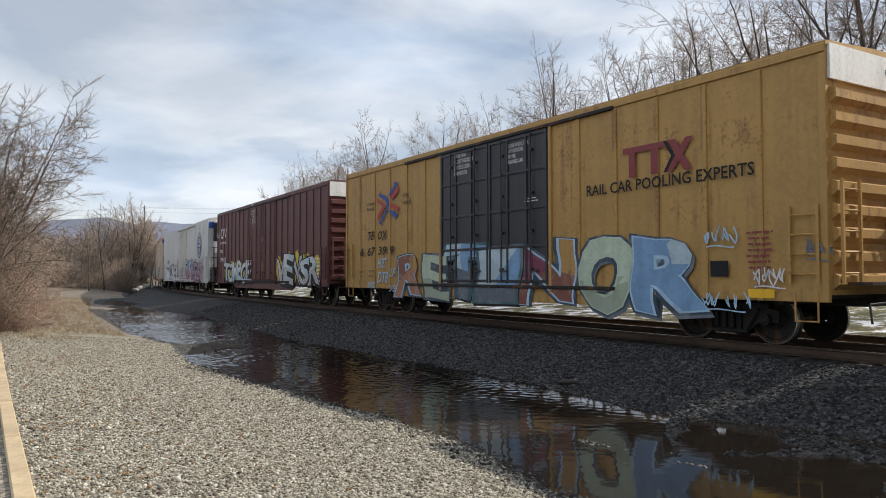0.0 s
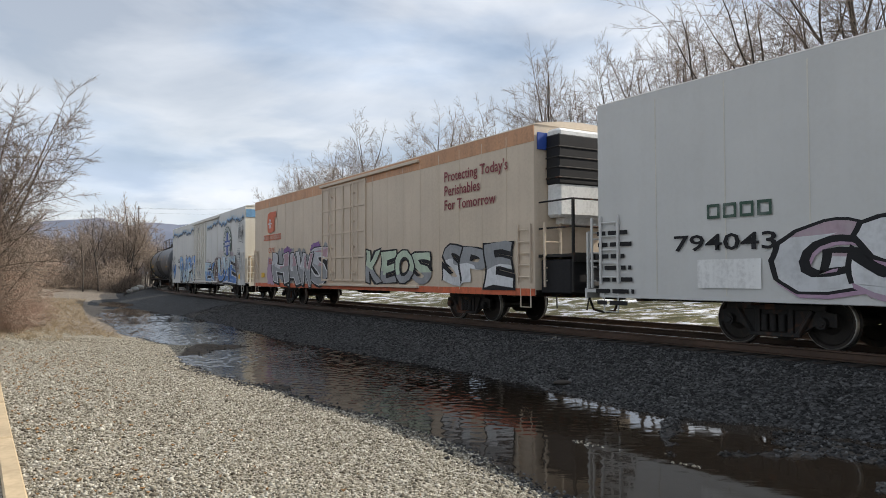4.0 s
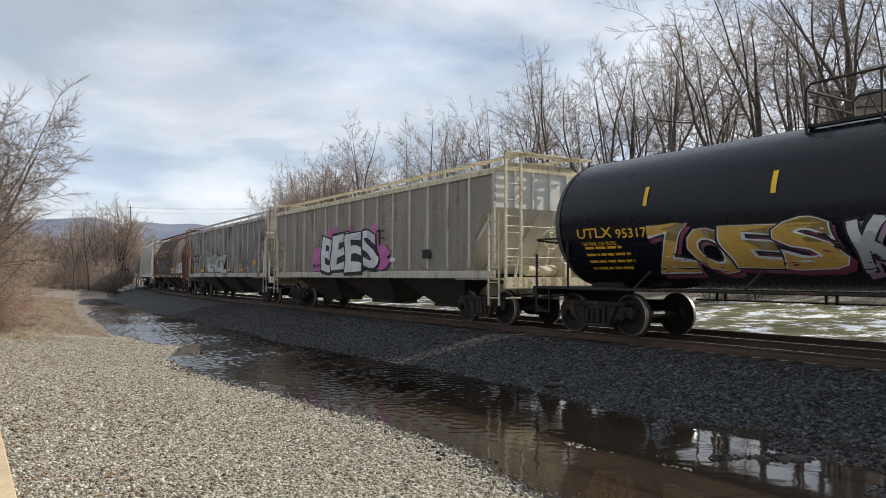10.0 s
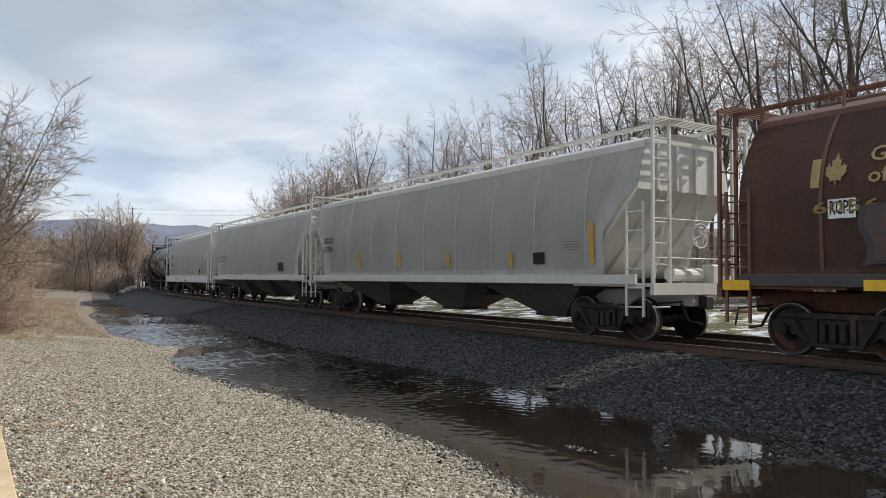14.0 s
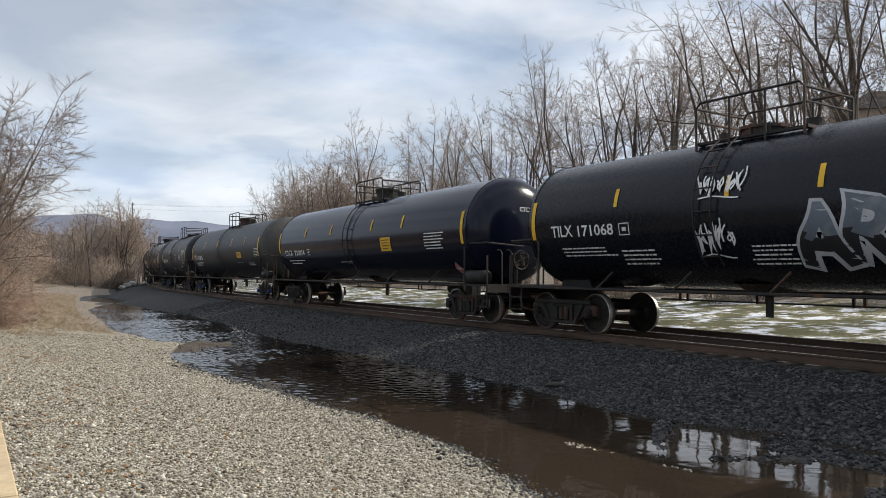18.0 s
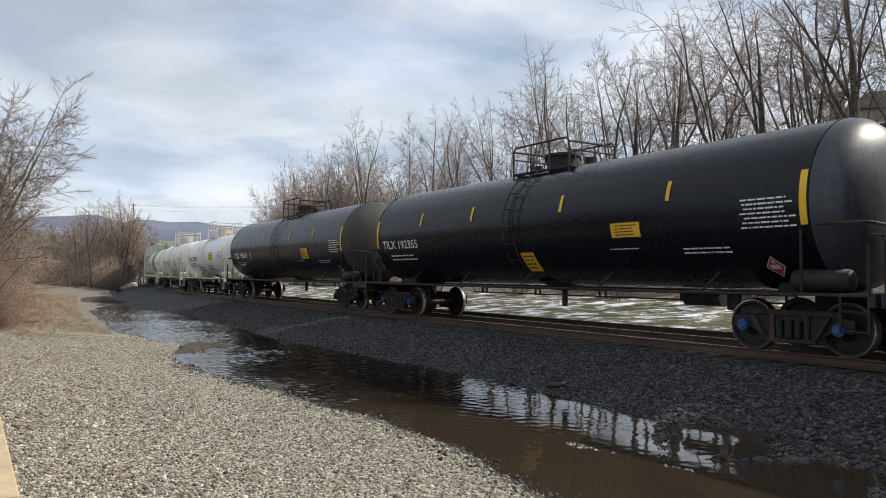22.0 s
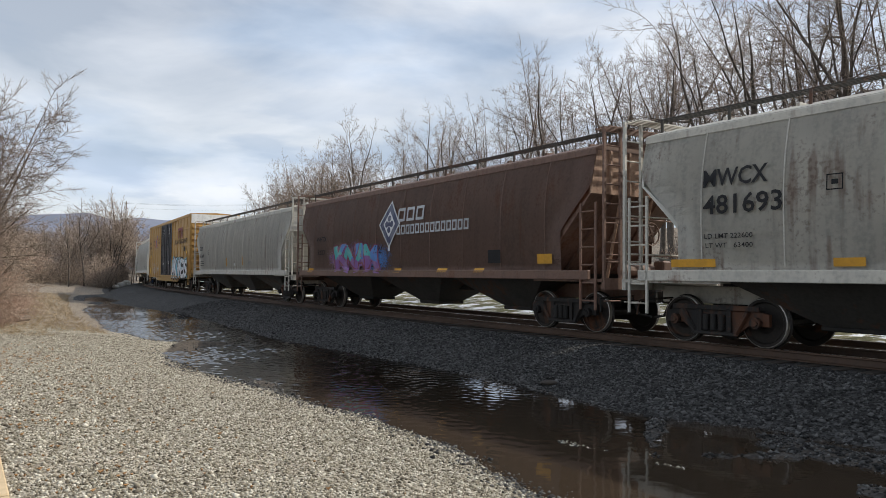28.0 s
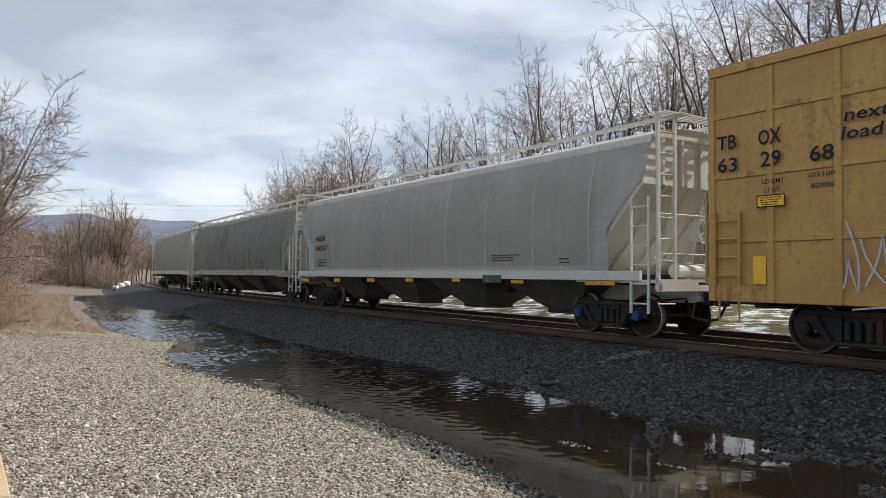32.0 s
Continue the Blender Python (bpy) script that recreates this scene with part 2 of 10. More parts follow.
def ground_mat():
    """Ballast, gravel, mud, leaf litter, snow and grass, by the sheet's zone weights."""
    m, n, l, b = nodes_of("ground_surface")
    co = n.new("ShaderNodeTexCoord")
    at = n.new("ShaderNodeAttribute")
    at.attribute_name = "zone"
    sep = n.new("ShaderNodeSeparateColor")
    l.new(at.outputs["Color"], sep.inputs[0])
    wide = n.new("ShaderNodeTexNoise")
    wide.inputs["Scale"].default_value, wide.inputs["Detail"].default_value = 0.55, 6
    l.new(co.outputs["Object"], wide.inputs["Vector"])
    fine = n.new("ShaderNodeTexNoise")
    fine.inputs["Scale"].default_value, fine.inputs["Detail"].default_value = 9, 6
    l.new(co.outputs["Object"], fine.inputs["Vector"])

    def peb(scale, cs):
        v = n.new("ShaderNodeTexVoronoi")
        v.inputs["Scale"].default_value = scale
        l.new(co.outputs["Object"], v.inputs["Vector"])
        s = n.new("ShaderNodeSeparateColor")
        l.new(v.outputs["Color"], s.inputs[0])
        r = n.new("ShaderNodeValToRGB")
        r.color_ramp.elements[0].color, r.color_ramp.elements[1].color = (*cs[0], 1), (*cs[2], 1)
        e = r.color_ramp.elements.new(0.5)
        e.color = (*cs[1], 1)
        l.new(s.outputs[0], r.inputs[0])
        return r.outputs[0], v.outputs["Distance"]

    bal, bal_d = peb(19, ((0.007, 0.007, 0.0072), (0.024, 0.0242, 0.0245), (0.082, 0.082, 0.082)))
    gra, gra_d = peb(34, ((0.09, 0.073, 0.05), (0.26, 0.235, 0.175), (0.47, 0.44, 0.37)))

    def ramp(src, pos, cols):
        r = n.new("ShaderNodeValToRGB")
        r.color_ramp.elements[0].position, r.color_ramp.elements[0].color = pos[0], (*cols[0], 1)
        r.color_ramp.elements[1].position, r.color_ramp.elements[1].color = pos[-1], (*cols[-1], 1)
        for p, c in zip(pos[1:-1], cols[1:-1]):
            e = r.color_ramp.elements.new(p)
            e.color = (*c, 1)
        l.new(src, r.inputs[0])
        return r.outputs[0]

    dirt = ramp(fine.outputs["Fac"], (0.3, 0.5, 0.7), ((0.085, 0.066, 0.049), (0.19, 0.155, 0.118), (0.32, 0.275, 0.215)))
    sno = n.new("ShaderNodeTexNoise")
    sno.inputs["Scale"].default_value, sno.inputs["Detail"].default_value, sno.inputs["Roughness"].default_value = 0.8, 10, 0.74
    l.new(co.outputs["Object"], sno.inputs["Vector"])
    snow = ramp(sno.outputs["Fac"], (0.46, 0.515, 0.56), ((0.10, 0.095, 0.036), (0.19, 0.165, 0.08), (0.80, 0.82, 0.85)))
    mud = ramp(fine.outputs["Fac"], (0.3, 0.7), ((0.035, 0.028, 0.022), (0.085, 0.066, 0.048)))

    def mix(fac, a, c):
        x = n.new("ShaderNodeMix")
        x.data_type = "RGBA"
        if isinstance(fac, float):
            x.inputs[0].default_value = fac
        else:
            l.new(fac, x.inputs[0])
        l.new(a, x.inputs[6])
        l.new(c, x.inputs[7])
        return x.outputs[2]

    def edge(src, wob=0.25):
        a = n.new("ShaderNodeMath")
        a.operation = "MULTIPLY_ADD"
        l.new(fine.outputs["Fac"], a.inputs[0])
        a.inputs[1].default_value = wob * 2
        l.new(src, a.inputs[2])
        r = n.new("ShaderNodeMapRange")
        r.inputs["From Min"].default_value, r.inputs["From Max"].default_value = 0.35 + wob, 0.65 + wob
        l.new(a.outputs[0], r.inputs["Value"])
        return r.outputs[0]

    worn = n.new("ShaderNodeMapRange")
    worn.inputs["From Min"].default_value, worn.inputs["From Max"].default_value, worn.inputs["To Max"].default_value = 0.5, 0.66, 0.55
    l.new(wide.outputs["Fac"], worn.inputs["Value"])
    gra = mix(worn.outputs[0], gra, dirt)
    c = mix(edge(sep.outputs[0]), gra, bal)
    c = mix(edge(sep.outputs[1]), c, dirt)
    c = mix(edge(sep.outputs[2]), c, snow)
    c = mix(edge(at.outputs["Alpha"]), c, mud)
    tone = n.new("ShaderNodeMapRange")
    tone.inputs["From Min"].default_value, tone.inputs["From Max"].default_value = 0.3, 0.7
    tone.inputs["To Min"].default_value, tone.inputs["To Max"].default_value = 0.82, 1.15
    l.new(wide.outputs["Fac"], tone.inputs["Value"])
    h = n.new("ShaderNodeHueSaturation")
    l.new(c, h.inputs["Color"])
    l.new(tone.outputs[0], h.inputs["Value"])
    l.new(h.outputs[0], b.inputs["Base Color"])
    b.inputs["Roughness"].default_value = 0.92
    bp = n.new("ShaderNodeBump")
    bp.inputs["Strength"].default_value, bp.inputs["Distance"].default_value = 0.9, 0.035
    su = n.new("ShaderNodeMath")
    su.operation = "ADD"
    l.new(bal_d, su.inputs[0])
    l.new(fine.outputs["Fac"], su.inputs[1])
    l.new(su.outputs[0], bp.inputs["Height"])
    l.new(bp.outputs[0], b.inputs["Normal"])
    return m


def bark_mat(name, c1, c2, rough=0.9):
    m, n, l, b = nodes_of(name)
    co = n.new("ShaderNodeTexCoord")
    no = n.new("ShaderNodeTexNoise")
    no.inputs["Scale"].default_value, no.inputs["Detail"].default_value = 6, 5
    l.new(co.outputs["Object"], no.inputs["Vector"])
    info = n.new("ShaderNodeObjectInfo")
    ad = n.new("ShaderNodeMath")
    ad.operation = "MULTIPLY_ADD"
    l.new(info.outputs["Random"], ad.inputs[0])
    ad.inputs[1].default_value = 0.3
    l.new(no.outputs["Fac"], ad.inputs[2])
    r = n.new("ShaderNodeValToRGB")
    r.color_ramp.elements[0].position, r.color_ramp.elements[0].color = 0.4, (*c1, 1)
    r.color_ramp.elements[1].position, r.color_ramp.elements[1].color = 0.9, (*c2, 1)
    l.new(ad.outputs[0], r.inputs[0])
    l.new(r.outputs[0], b.inputs["Base Color"])
    b.inputs["Roughness"].default_value = rough
    bp = n.new("ShaderNodeBump")
    bp.inputs["Strength"].default_value, bp.inputs["Distance"].default_value = 0.5, 0.03
    l.new(no.outputs["Fac"], bp.inputs["Height"])
    l.new(bp.outputs[0], b.inputs["Normal"])
    return m


def water_mat():
    m, n, l, b = nodes_of("puddle_water")
    co = n.new("ShaderNodeTexCoord")
    mp = n.new("ShaderNodeMapping")
    mp.inputs["Scale"].default_value = (1.0, 3.0, 1.0)
    mp.inputs["Rotation"].default_value = (0, 0, 0.3)
    l.new(co.outputs["Object"], mp.inputs["Vector"])
    no = n.new("ShaderNodeTexNoise")
    no.inputs["Scale"].default_value, no.inputs["Detail"].default_value = 6.0, 4
    l.new(mp.outputs[0], no.inputs["Vector"])
    bp = n.new("ShaderNodeBump")
    bp.inputs["Distance"].default_value = 0.05
    sp = n.new("ShaderNodeSeparateXYZ")
    l.new(co.outputs["Object"], sp.inputs[0])
    breeze = n.new("ShaderNodeMapRange")
    breeze.inputs["From Min"].default_value, breeze.inputs["From Max"].default_value = 9.0, 21.0
    breeze.inputs["To Min"].default_value, breeze.inputs["To Max"].default_value = 0.008, 0.03
    l.new(sp.outputs[1], breeze.inputs["Value"])
    l.new(breeze.outputs[0], bp.inputs["Strength"])
    l.new(no.outputs["Fac"], bp.inputs["Height"])
    l.new(bp.outputs[0], b.inputs["Normal"])
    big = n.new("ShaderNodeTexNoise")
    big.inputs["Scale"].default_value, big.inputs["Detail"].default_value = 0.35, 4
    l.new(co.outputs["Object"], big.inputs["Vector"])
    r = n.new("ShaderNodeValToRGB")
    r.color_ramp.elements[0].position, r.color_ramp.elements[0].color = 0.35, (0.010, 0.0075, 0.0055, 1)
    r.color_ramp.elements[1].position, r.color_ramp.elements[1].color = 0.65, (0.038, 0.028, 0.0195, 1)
    # shifts the base colour from dark far off to brown close by
    near_brown = n.new("ShaderNodeMapRange")
    near_brown.inputs["From Min"].default_value, near_brown.inputs["From Max"].default_value = 15.0, 11.0
    near_brown.inputs["To Min"].default_value, near_brown.inputs["To Max"].default_value = -0.2, 0.16
    l.new(sp.outputs[1], near_brown.inputs["Value"])
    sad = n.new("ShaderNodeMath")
    l.new(near_brown.outputs[0], sad.inputs[0])
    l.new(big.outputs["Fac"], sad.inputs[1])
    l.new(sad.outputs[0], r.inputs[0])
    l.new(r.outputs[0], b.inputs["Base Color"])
    b.inputs["Roughness"].default_value, b.inputs["IOR"].default_value = 0.03, 1.33
    return m


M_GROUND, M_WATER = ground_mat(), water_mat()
M_BALLAST = stones_mat("ballast_stone", (0.007, 0.007, 0.0072), (0.022, 0.0222, 0.0226), (0.135, 0.135, 0.134))
M_GRAVEL = stones_mat("gravel_stone", (0.066, 0.052, 0.036), (0.27, 0.242, 0.18), (0.62, 0.585, 0.50))
M_RAIL = paint("rusty_rail", (0.085, 0.052, 0.036), 0.6, 0.3, 0.3, 0.3, 0.0)
M_RAILHEAD = paint("polished_rail_head", (0.55, 0.54, 0.52), 0.25, 0.9, 0.1, 0.1, 0.0)
M_TIE = paint("tarred_timber", (0.036, 0.029, 0.024), 0.85, 0, 0.35, 0.3, 0)
M_TIMBER = paint("weathered_timber", (0.52, 0.40, 0.25), 0.85, 0, 0.2, 0.25, 0, grime_colour=(0.2, 0.14, 0.08))
M_ASPHALT = paint("asphalt", (0.05, 0.05, 0.052), 0.9, 0, 0.2, 0.1, 0, scale=2)
M_BARK = bark_mat("grey_bark", (0.04, 0.033, 0.028), (0.14, 0.117, 0.098))
M_TWIG = bark_mat("grey_twig", (0.13, 0.10, 0.079), (0.31, 0.242, 0.19))
M_BUSHBARK = bark_mat("brown_bark", (0.085, 0.067, 0.053), (0.20, 0.16, 0.127))
M_BUSHTWIG = bark_mat("tan_twig", (0.19, 0.146, 0.113), (0.45, 0.352, 0.275))
M_TREETWIG = bark_mat("brown_twig", (0.10, 0.078, 0.062), (0.27, 0.21, 0.165))
M_THICKTWIG = bark_mat("grey_brown_twig", (0.15, 0.118, 0.095), (0.36, 0.285, 0.225))
M_REDTWIG = bark_mat("russet_twig", (0.25, 0.165, 0.125), (0.49, 0.35, 0.27))
M_LITTER = bark_mat("dry_grass", (0.24, 0.18, 0.11), (0.46, 0.36, 0.23))

M_STEEL = paint("grimy_black_steel", (0.015, 0.0138, 0.013), 0.65, 0.2, 0.3, 0.5, 0.15, grime_colour=(0.045, 0.038, 0.032))
M_WHEEL = paint("wheel_steel", (0.02, 0.0165, 0.014), 0.55, 0.4, 0.2, 0.4, 0.2, grime_colour=(0.055, 0.044, 0.036))
M_RIM = paint("worn_wheel_rim", (0.42, 0.40, 0.37), 0.4, 0.8, 0.1, 0.2, 0)
M_YELLOW = paint("yellow_marking", (0.80, 0.46, 0.02), 0.6, 0, 0.1, 0.2, 0)
M_WHITEMARK = paint("white_marking", (0.78, 0.78, 0.76), 0.6, 0, 0.08, 0.2, 0)
M_BLACKMARK = paint("black_marking", (0.011, 0.011, 0.013), 0.6, 0, 0.1, 0.05, 0, gloss=0.3)
M_BLUECAP = paint("blue_bearing_cap", (0.02, 0.065, 0.22), 0.5, 0, 0.1, 0.2, 0)

# ---- ground, water, track ----
SH_S = (-160, -12, -4, -1, 0.5, 2, 3.2, 5, 6.8, 9, 10.8, 13.5, 14.8, 15.6, 16.6, 19.5, 22.8, 26, 32, 38, 43, 47, 50, 53, 56, 60, 64, 700)
SH_G = (9.0, 9.0, 8.6, 8.47, 8.15, 8.05, 8.08, 8.3, 8.5, 8.8, 8.9, 8.75, 8.1, 7.4, 8.2, 8.5, 8.9, 8.6, 8.4, 8.2, 7.2, 6.0, 7.2, 7.0, 6.9, 6.4, 4.2, 3.9)
SB_S = (-160, -12, -4, -2.2, -1.65, -0.7, 0.25, 1.0, 1.6, 2.4, 3.6, 4.8, 6.2, 9.5, 12.2, 17, 21, 31, 41, 47, 50, 54, 60, 64, 700)
SB_O = (4.2, 4.2, 3.8, 3.73, 3.61, 3.61, 3.95, 4.3, 4.49, 4.4, 4.2, 4.1, 4.06, 4.25, 4.4, 4.7, 4.4, 4.2, 5.1, 5.9, 4.9, 4.5, 5.6, 4.0, 3.8)
# low bars of stones in the shallow water: from (s, off) to (s, off), half width, height
BARS = ((1.35, 6.85, 0.6, 6.72, 0.16, 0.112), (0.6, 6.72, -0.7, 6.5, 0.26, 0.122), (-0.7, 6.5, -2.0, 6.2, 0.2, 0.118), (0.95, 4.5, 0.1, 5.7, 0.24, 0.165), (0.1, 5.7, -0.5, 6.3, 0.2, 0.14), (-0.8, 5.75, -1.35, 4.9, 0.24, 0.175), (-1.0, 4.45, -2.2, 4.4, 0.5, 0.20), (-0.55, 4.3, -0.95, 3.8, 0.18, 0.17), (-2.6, 5.6, -4.5, 5.6, 0.45, 0.19), (2.0, 7.25, 1.6, 7.2, 0.12, 0.118))


def wobble(x, y, scale, seed=0.0):
    """A smooth, repeatable unevenness between -1 and 1."""
    x, y = x * scale + seed, y * scale - seed * 0.7
    return (np.sin(x * 1.7 + 1.3 * np.sin(y * 1.1)) + np.sin(y * 2.3 + 1.7 * np.sin(x * 0.9 + 2)) + 0.6 * np.sin(x * 4.1 + y * 3.7 + 1.9 * np.sin(y * 2.9)) + 0.4 * np.sin(x * 9.3 - y * 7.9)) / 3.0


def ground_z(s, o):
    s, o = np.broadcast_arrays(np.asarray(s, float), np.asarray(o, float))
    sg = np.interp(s, SH_S, SH_G) + 0.12 * wobble(s, o, 1.6)
    sb = np.interp(s, SB_S, SB_O) + 0.10 * wobble(s, o, 2.1, 3)
    far = np.clip((s - 46) / 60, 0, 1)
    z = np.full(s.shape, -0.2)
    k = np.clip((o - 1.55) / np.maximum(sb - 1.55, 0.1), 0, 1)
    bank = -0.2 - 0.6 * np.power(k, 1.4)
    z = np.where(o > 1.55, bank, z)
    w = np.clip((o - sb) / np.maximum(sg - sb, 0.05), 0, 1)
    bed = -0.8 - 0.16 * np.sin(w * math.pi) * np.clip((sg - sb) / 1.5, 0, 1)
    for bs, bo, rs, ro, hh in ((7.0, 8.35, 0.35, 0.35, 0.10), (15.2, 6.9, 0.5, 1.5, 0.195), (14.3, 8.0, 0.7, 0.5, 0.14), (24.0, 7.8, 0.8, 0.5, 0.1)):
        bed = bed + hh * np.exp(-(((s - bs) / rs) ** 2 + ((o - bo) / ro) ** 2)) * (1 + 0.14 * wobble(s, o, 4.0, bs))
    for sa, oa, se, oe, half, hh in BARS:
        t = np.clip(((s - sa) * (se - sa) + (o - oa) * (oe - oa)) / ((se - sa) ** 2 + (oe - oa) ** 2), 0, 1)
        away = np.hypot(s - sa - t * (se - sa), o - oa - t * (oe - oa)) + 0.05 * wobble(s, o, 5.0, sa)
        bed = np.maximum(bed, np.minimum(bed, -0.93) + hh * np.exp(-(away / half) ** 2) * (1 + 0.12 * wobble(s, o, 7.0, oa)))
    z = np.where(o > sb, bed, z)
    k = np.clip((o - sg) / np.maximum(12.6 - sg, 0.1), 0, 1)
    lot = -0.8 + 0.43 * np.power(k, 0.8) + 0.012 * wobble(s, o, 3.0, 5)
    lot = np.where(o > 12.6, -0.37, lot)
    brush = 0.9 * np.clip((o - 11.5) / 14, 0, 1) * np.clip((s - 14) / 12, 0, 1)
    lot = lot + brush + far * 0.25
    z = np.where(o > sg, lot, z)
    # beyond the track: shoulder, lawn, wooded hillside
    b = -o
    beyond = -0.2 - 0.14 * np.clip((b - 1.6) / 1.4, 0, 1) + 0.5 * np.clip((b - 3.5) / 9, 0, 1)
    rise = np.clip((b - 12) / 46, 0, 1)
    hill = 13.0 * rise * rise * (3 - 2 * rise) * np.interp(s, (-60, 10, 28, 90, 200, 400), (1.0, 1.0, 0.55, 0.5, 0.4, 0.3))
    beyond = beyond + hill + 0.12 * wobble(s, o, 0.6, 9) * np.clip((b - 5) / 10, 0, 1)
    z = np.where(b > 1.55, beyond, z)
    near = np.clip((o - 40) / 120, 0, 1)
    return z + near * 2.0


def ground_sheet():
    ss = np.concatenate([np.arange(-150, -12, 6.0), np.arange(-12, -3.5, 0.5), np.arange(-3.5, 20, 0.14), np.arange(20, 36, 0.3), np.arange(36, 70, 0.8), np.arange(70, 150, 3.0), np.arange(150, 690, 18.0)])
    oo = np.concatenate([np.arange(-290, -70, 22.0), np.arange(-70, -14, 2.0), np.arange(-14, -3, 0.5), np.arange(-3, 3, 0.2), np.arange(3, 9.6, 0.10), np.arange(9.6, 13, 0.2), np.arange(13, 32, 1.0), np.arange(32, 290, 14.0)])
    S, O = np.meshgrid(ss, oo, indexing="ij")
    X, Y, _ = spot(S, O)
    Z = ground_z(S, O)
    ns, no = S.shape
    co = np.stack([X, Y, Z], -1).reshape(-1, 3)
    idx = np.arange(ns * no).reshape(ns, no)
    quads = np.stack([idx[:-1, :-1], idx[1:, :-1], idx[1:, 1:], idx[:-1, 1:]], -1).reshape(-1, 4)[:, ::-1]
    me = bpy.data.meshes.new("ground")
    me.vertices.add(len(co))
    me.vertices.foreach_set("co", co.ravel())
    me.loops.add(quads.size)
    me.loops.foreach_set("vertex_index", quads.ravel().astype(np.int32))
    me.polygons.add(len(quads))
    me.polygons.foreach_set("loop_start", np.arange(0, quads.size, 4, dtype=np.int32))
    me.update(calc_edges=True)
    sg = np.interp(S, SH_S, SH_G)
    sb = np.interp(S, SB_S, SB_O)
    bal = np.clip((sb + 0.9 - O) / 0.5, 0, 1) * np.clip((O + 3.4) / 0.6, 0, 1)
    bal = np.maximum(bal, ((O > sb) & (O < sg + 0.25) & (S < 3)) * 0.75)
    bal = np.maximum(bal, 0.72 * np.clip((sg + 0.34 - O) / 0.3, 0, 1) * (O > sb) * np.clip((15 - S) / 3, 0, 1))
    dirt = np.clip((S - 17.5 - 0.25 * (O - 9) + wobble(S, O, 0.9) * 1.6) / 7.0, 0, 1) * (O > 4.0) * np.clip((O - sg + 0.5) / 0.4, 0, 1)
    dirt = np.maximum(dirt, np.clip((S - 48) / 8, 0, 1) * np.clip((O - 3.2) / 0.8, 0, 1) * 0.6)
    dirt = np.maximum(dirt, np.clip((-O - 12) / 4, 0, 1))
    dirt = np.maximum(dirt, np.clip((O - 24) / 8, 0, 1))
    snow = np.clip((-O - 2.9) / 0.5, 0, 1) * np.clip((18 + O) / 5, 0, 1)
    mud = np.clip((O - sb + 0.1) / 0.25, 0, 1) * np.clip((sg + 0.12 - O) / 0.3, 0, 1) * np.where(S < 2.2, 0.45, 0.9)
    # shade over the ditch's far end, put in as dark ballast colour
    end = np.clip((S - 43) / 2, 0, 1) * np.clip((sg + 1.0 - O) / 0.5, 0, 1) * (O > 1)
    bal, dirt, mud = np.maximum(bal, end), dirt * (1 - end), mud * (1 - end)
    col = np.stack([bal, dirt, snow, mud], -1).reshape(-1, 4).astype(np.float32)
    at = me.color_attributes.new("zone", "FLOAT_COLOR", "POINT")
    at.data.foreach_set("color", col.ravel())
    ob = put_data("ground", me, M_GROUND, smooth=True)
    tagged(ob, "stony ground with dark ballast, grey gravel, mud and patchy snow", "ground", kind="structure")


ground_sheet()


def strip(ss, oa, ob_, z):
    v, f = [], []
    for i, s in enumerate(ss):
        v += [spot(s, oa, z), spot(s, ob_, z)]
        if i:
            f.append((2 * i - 2, 2 * i - 1, 2 * i + 1, 2 * i))
    return v, f


def water_sheet():
    """The puddles, with small wind ripples that grow towards the open end of the ditch."""
    ss = np.concatenate([np.arange(-30, -3, 1.0), np.arange(-3, 34, 0.05), np.arange(34, 50, 0.09), np.arange(50, 66, 0.5)])
    oo = np.arange(3.4, 10.2, 0.05)
    S, O = np.meshgrid(ss, oo, indexing="ij")
    X, Y, _ = spot(S, O)
    rng = np.random.default_rng(12)
    h = np.zeros(S.shape)
    for i in range(34):
        lam = rng.uniform(0.13, 0.30)
        a = -1.05 + rng.normal(0, 1.5)
        bend = 0.5 * np.sin(X * rng.uniform(0.4, 1.2) + Y * rng.uniform(0.4, 1.2) + i)
        h += lam * np.sin((X * math.cos(a) + Y * math.sin(a)) * 2 * math.pi / lam + rng.uniform(0, 6.28) + 2.2 * bend)
    breeze = np.interp(S, (-3.0, -1.0, 3.0, 6, 9, 14, 50), (0.0, 0.05, 0.13, 0.5, 0.95, 1.0, 1.0))
    gust = np.clip(0.75 + 0.6 * wobble(X, Y, 0.35, 4), 0.25, 1.3)
    Z = -0.8 + 0.0088 * h / 1.6 * breeze * gust
    n = len(oo)
    idx = np.arange(S.size).reshape(S.shape)
    f = np.stack([idx[:-1, :-1], idx[1:, :-1], idx[1:, 1:], idx[:-1, 1:]], -1).reshape(-1, 4)[:, ::-1]
    me = bpy.data.meshes.new("water")
    me.vertices.add(S.size)
    me.vertices.foreach_set("co", np.stack([X, Y, Z], -1).ravel())
    me.loops.add(f.size)
    me.loops.foreach_set("vertex_index", f.ravel().astype(np.int32))
    me.polygons.add(len(f))
    me.polygons.foreach_set("loop_start", np.arange(0, f.size, 4, dtype=np.int32))
    me.update(calc_edges=True)
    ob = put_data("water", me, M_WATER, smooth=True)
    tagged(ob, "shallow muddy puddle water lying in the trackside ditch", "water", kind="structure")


water_sheet()


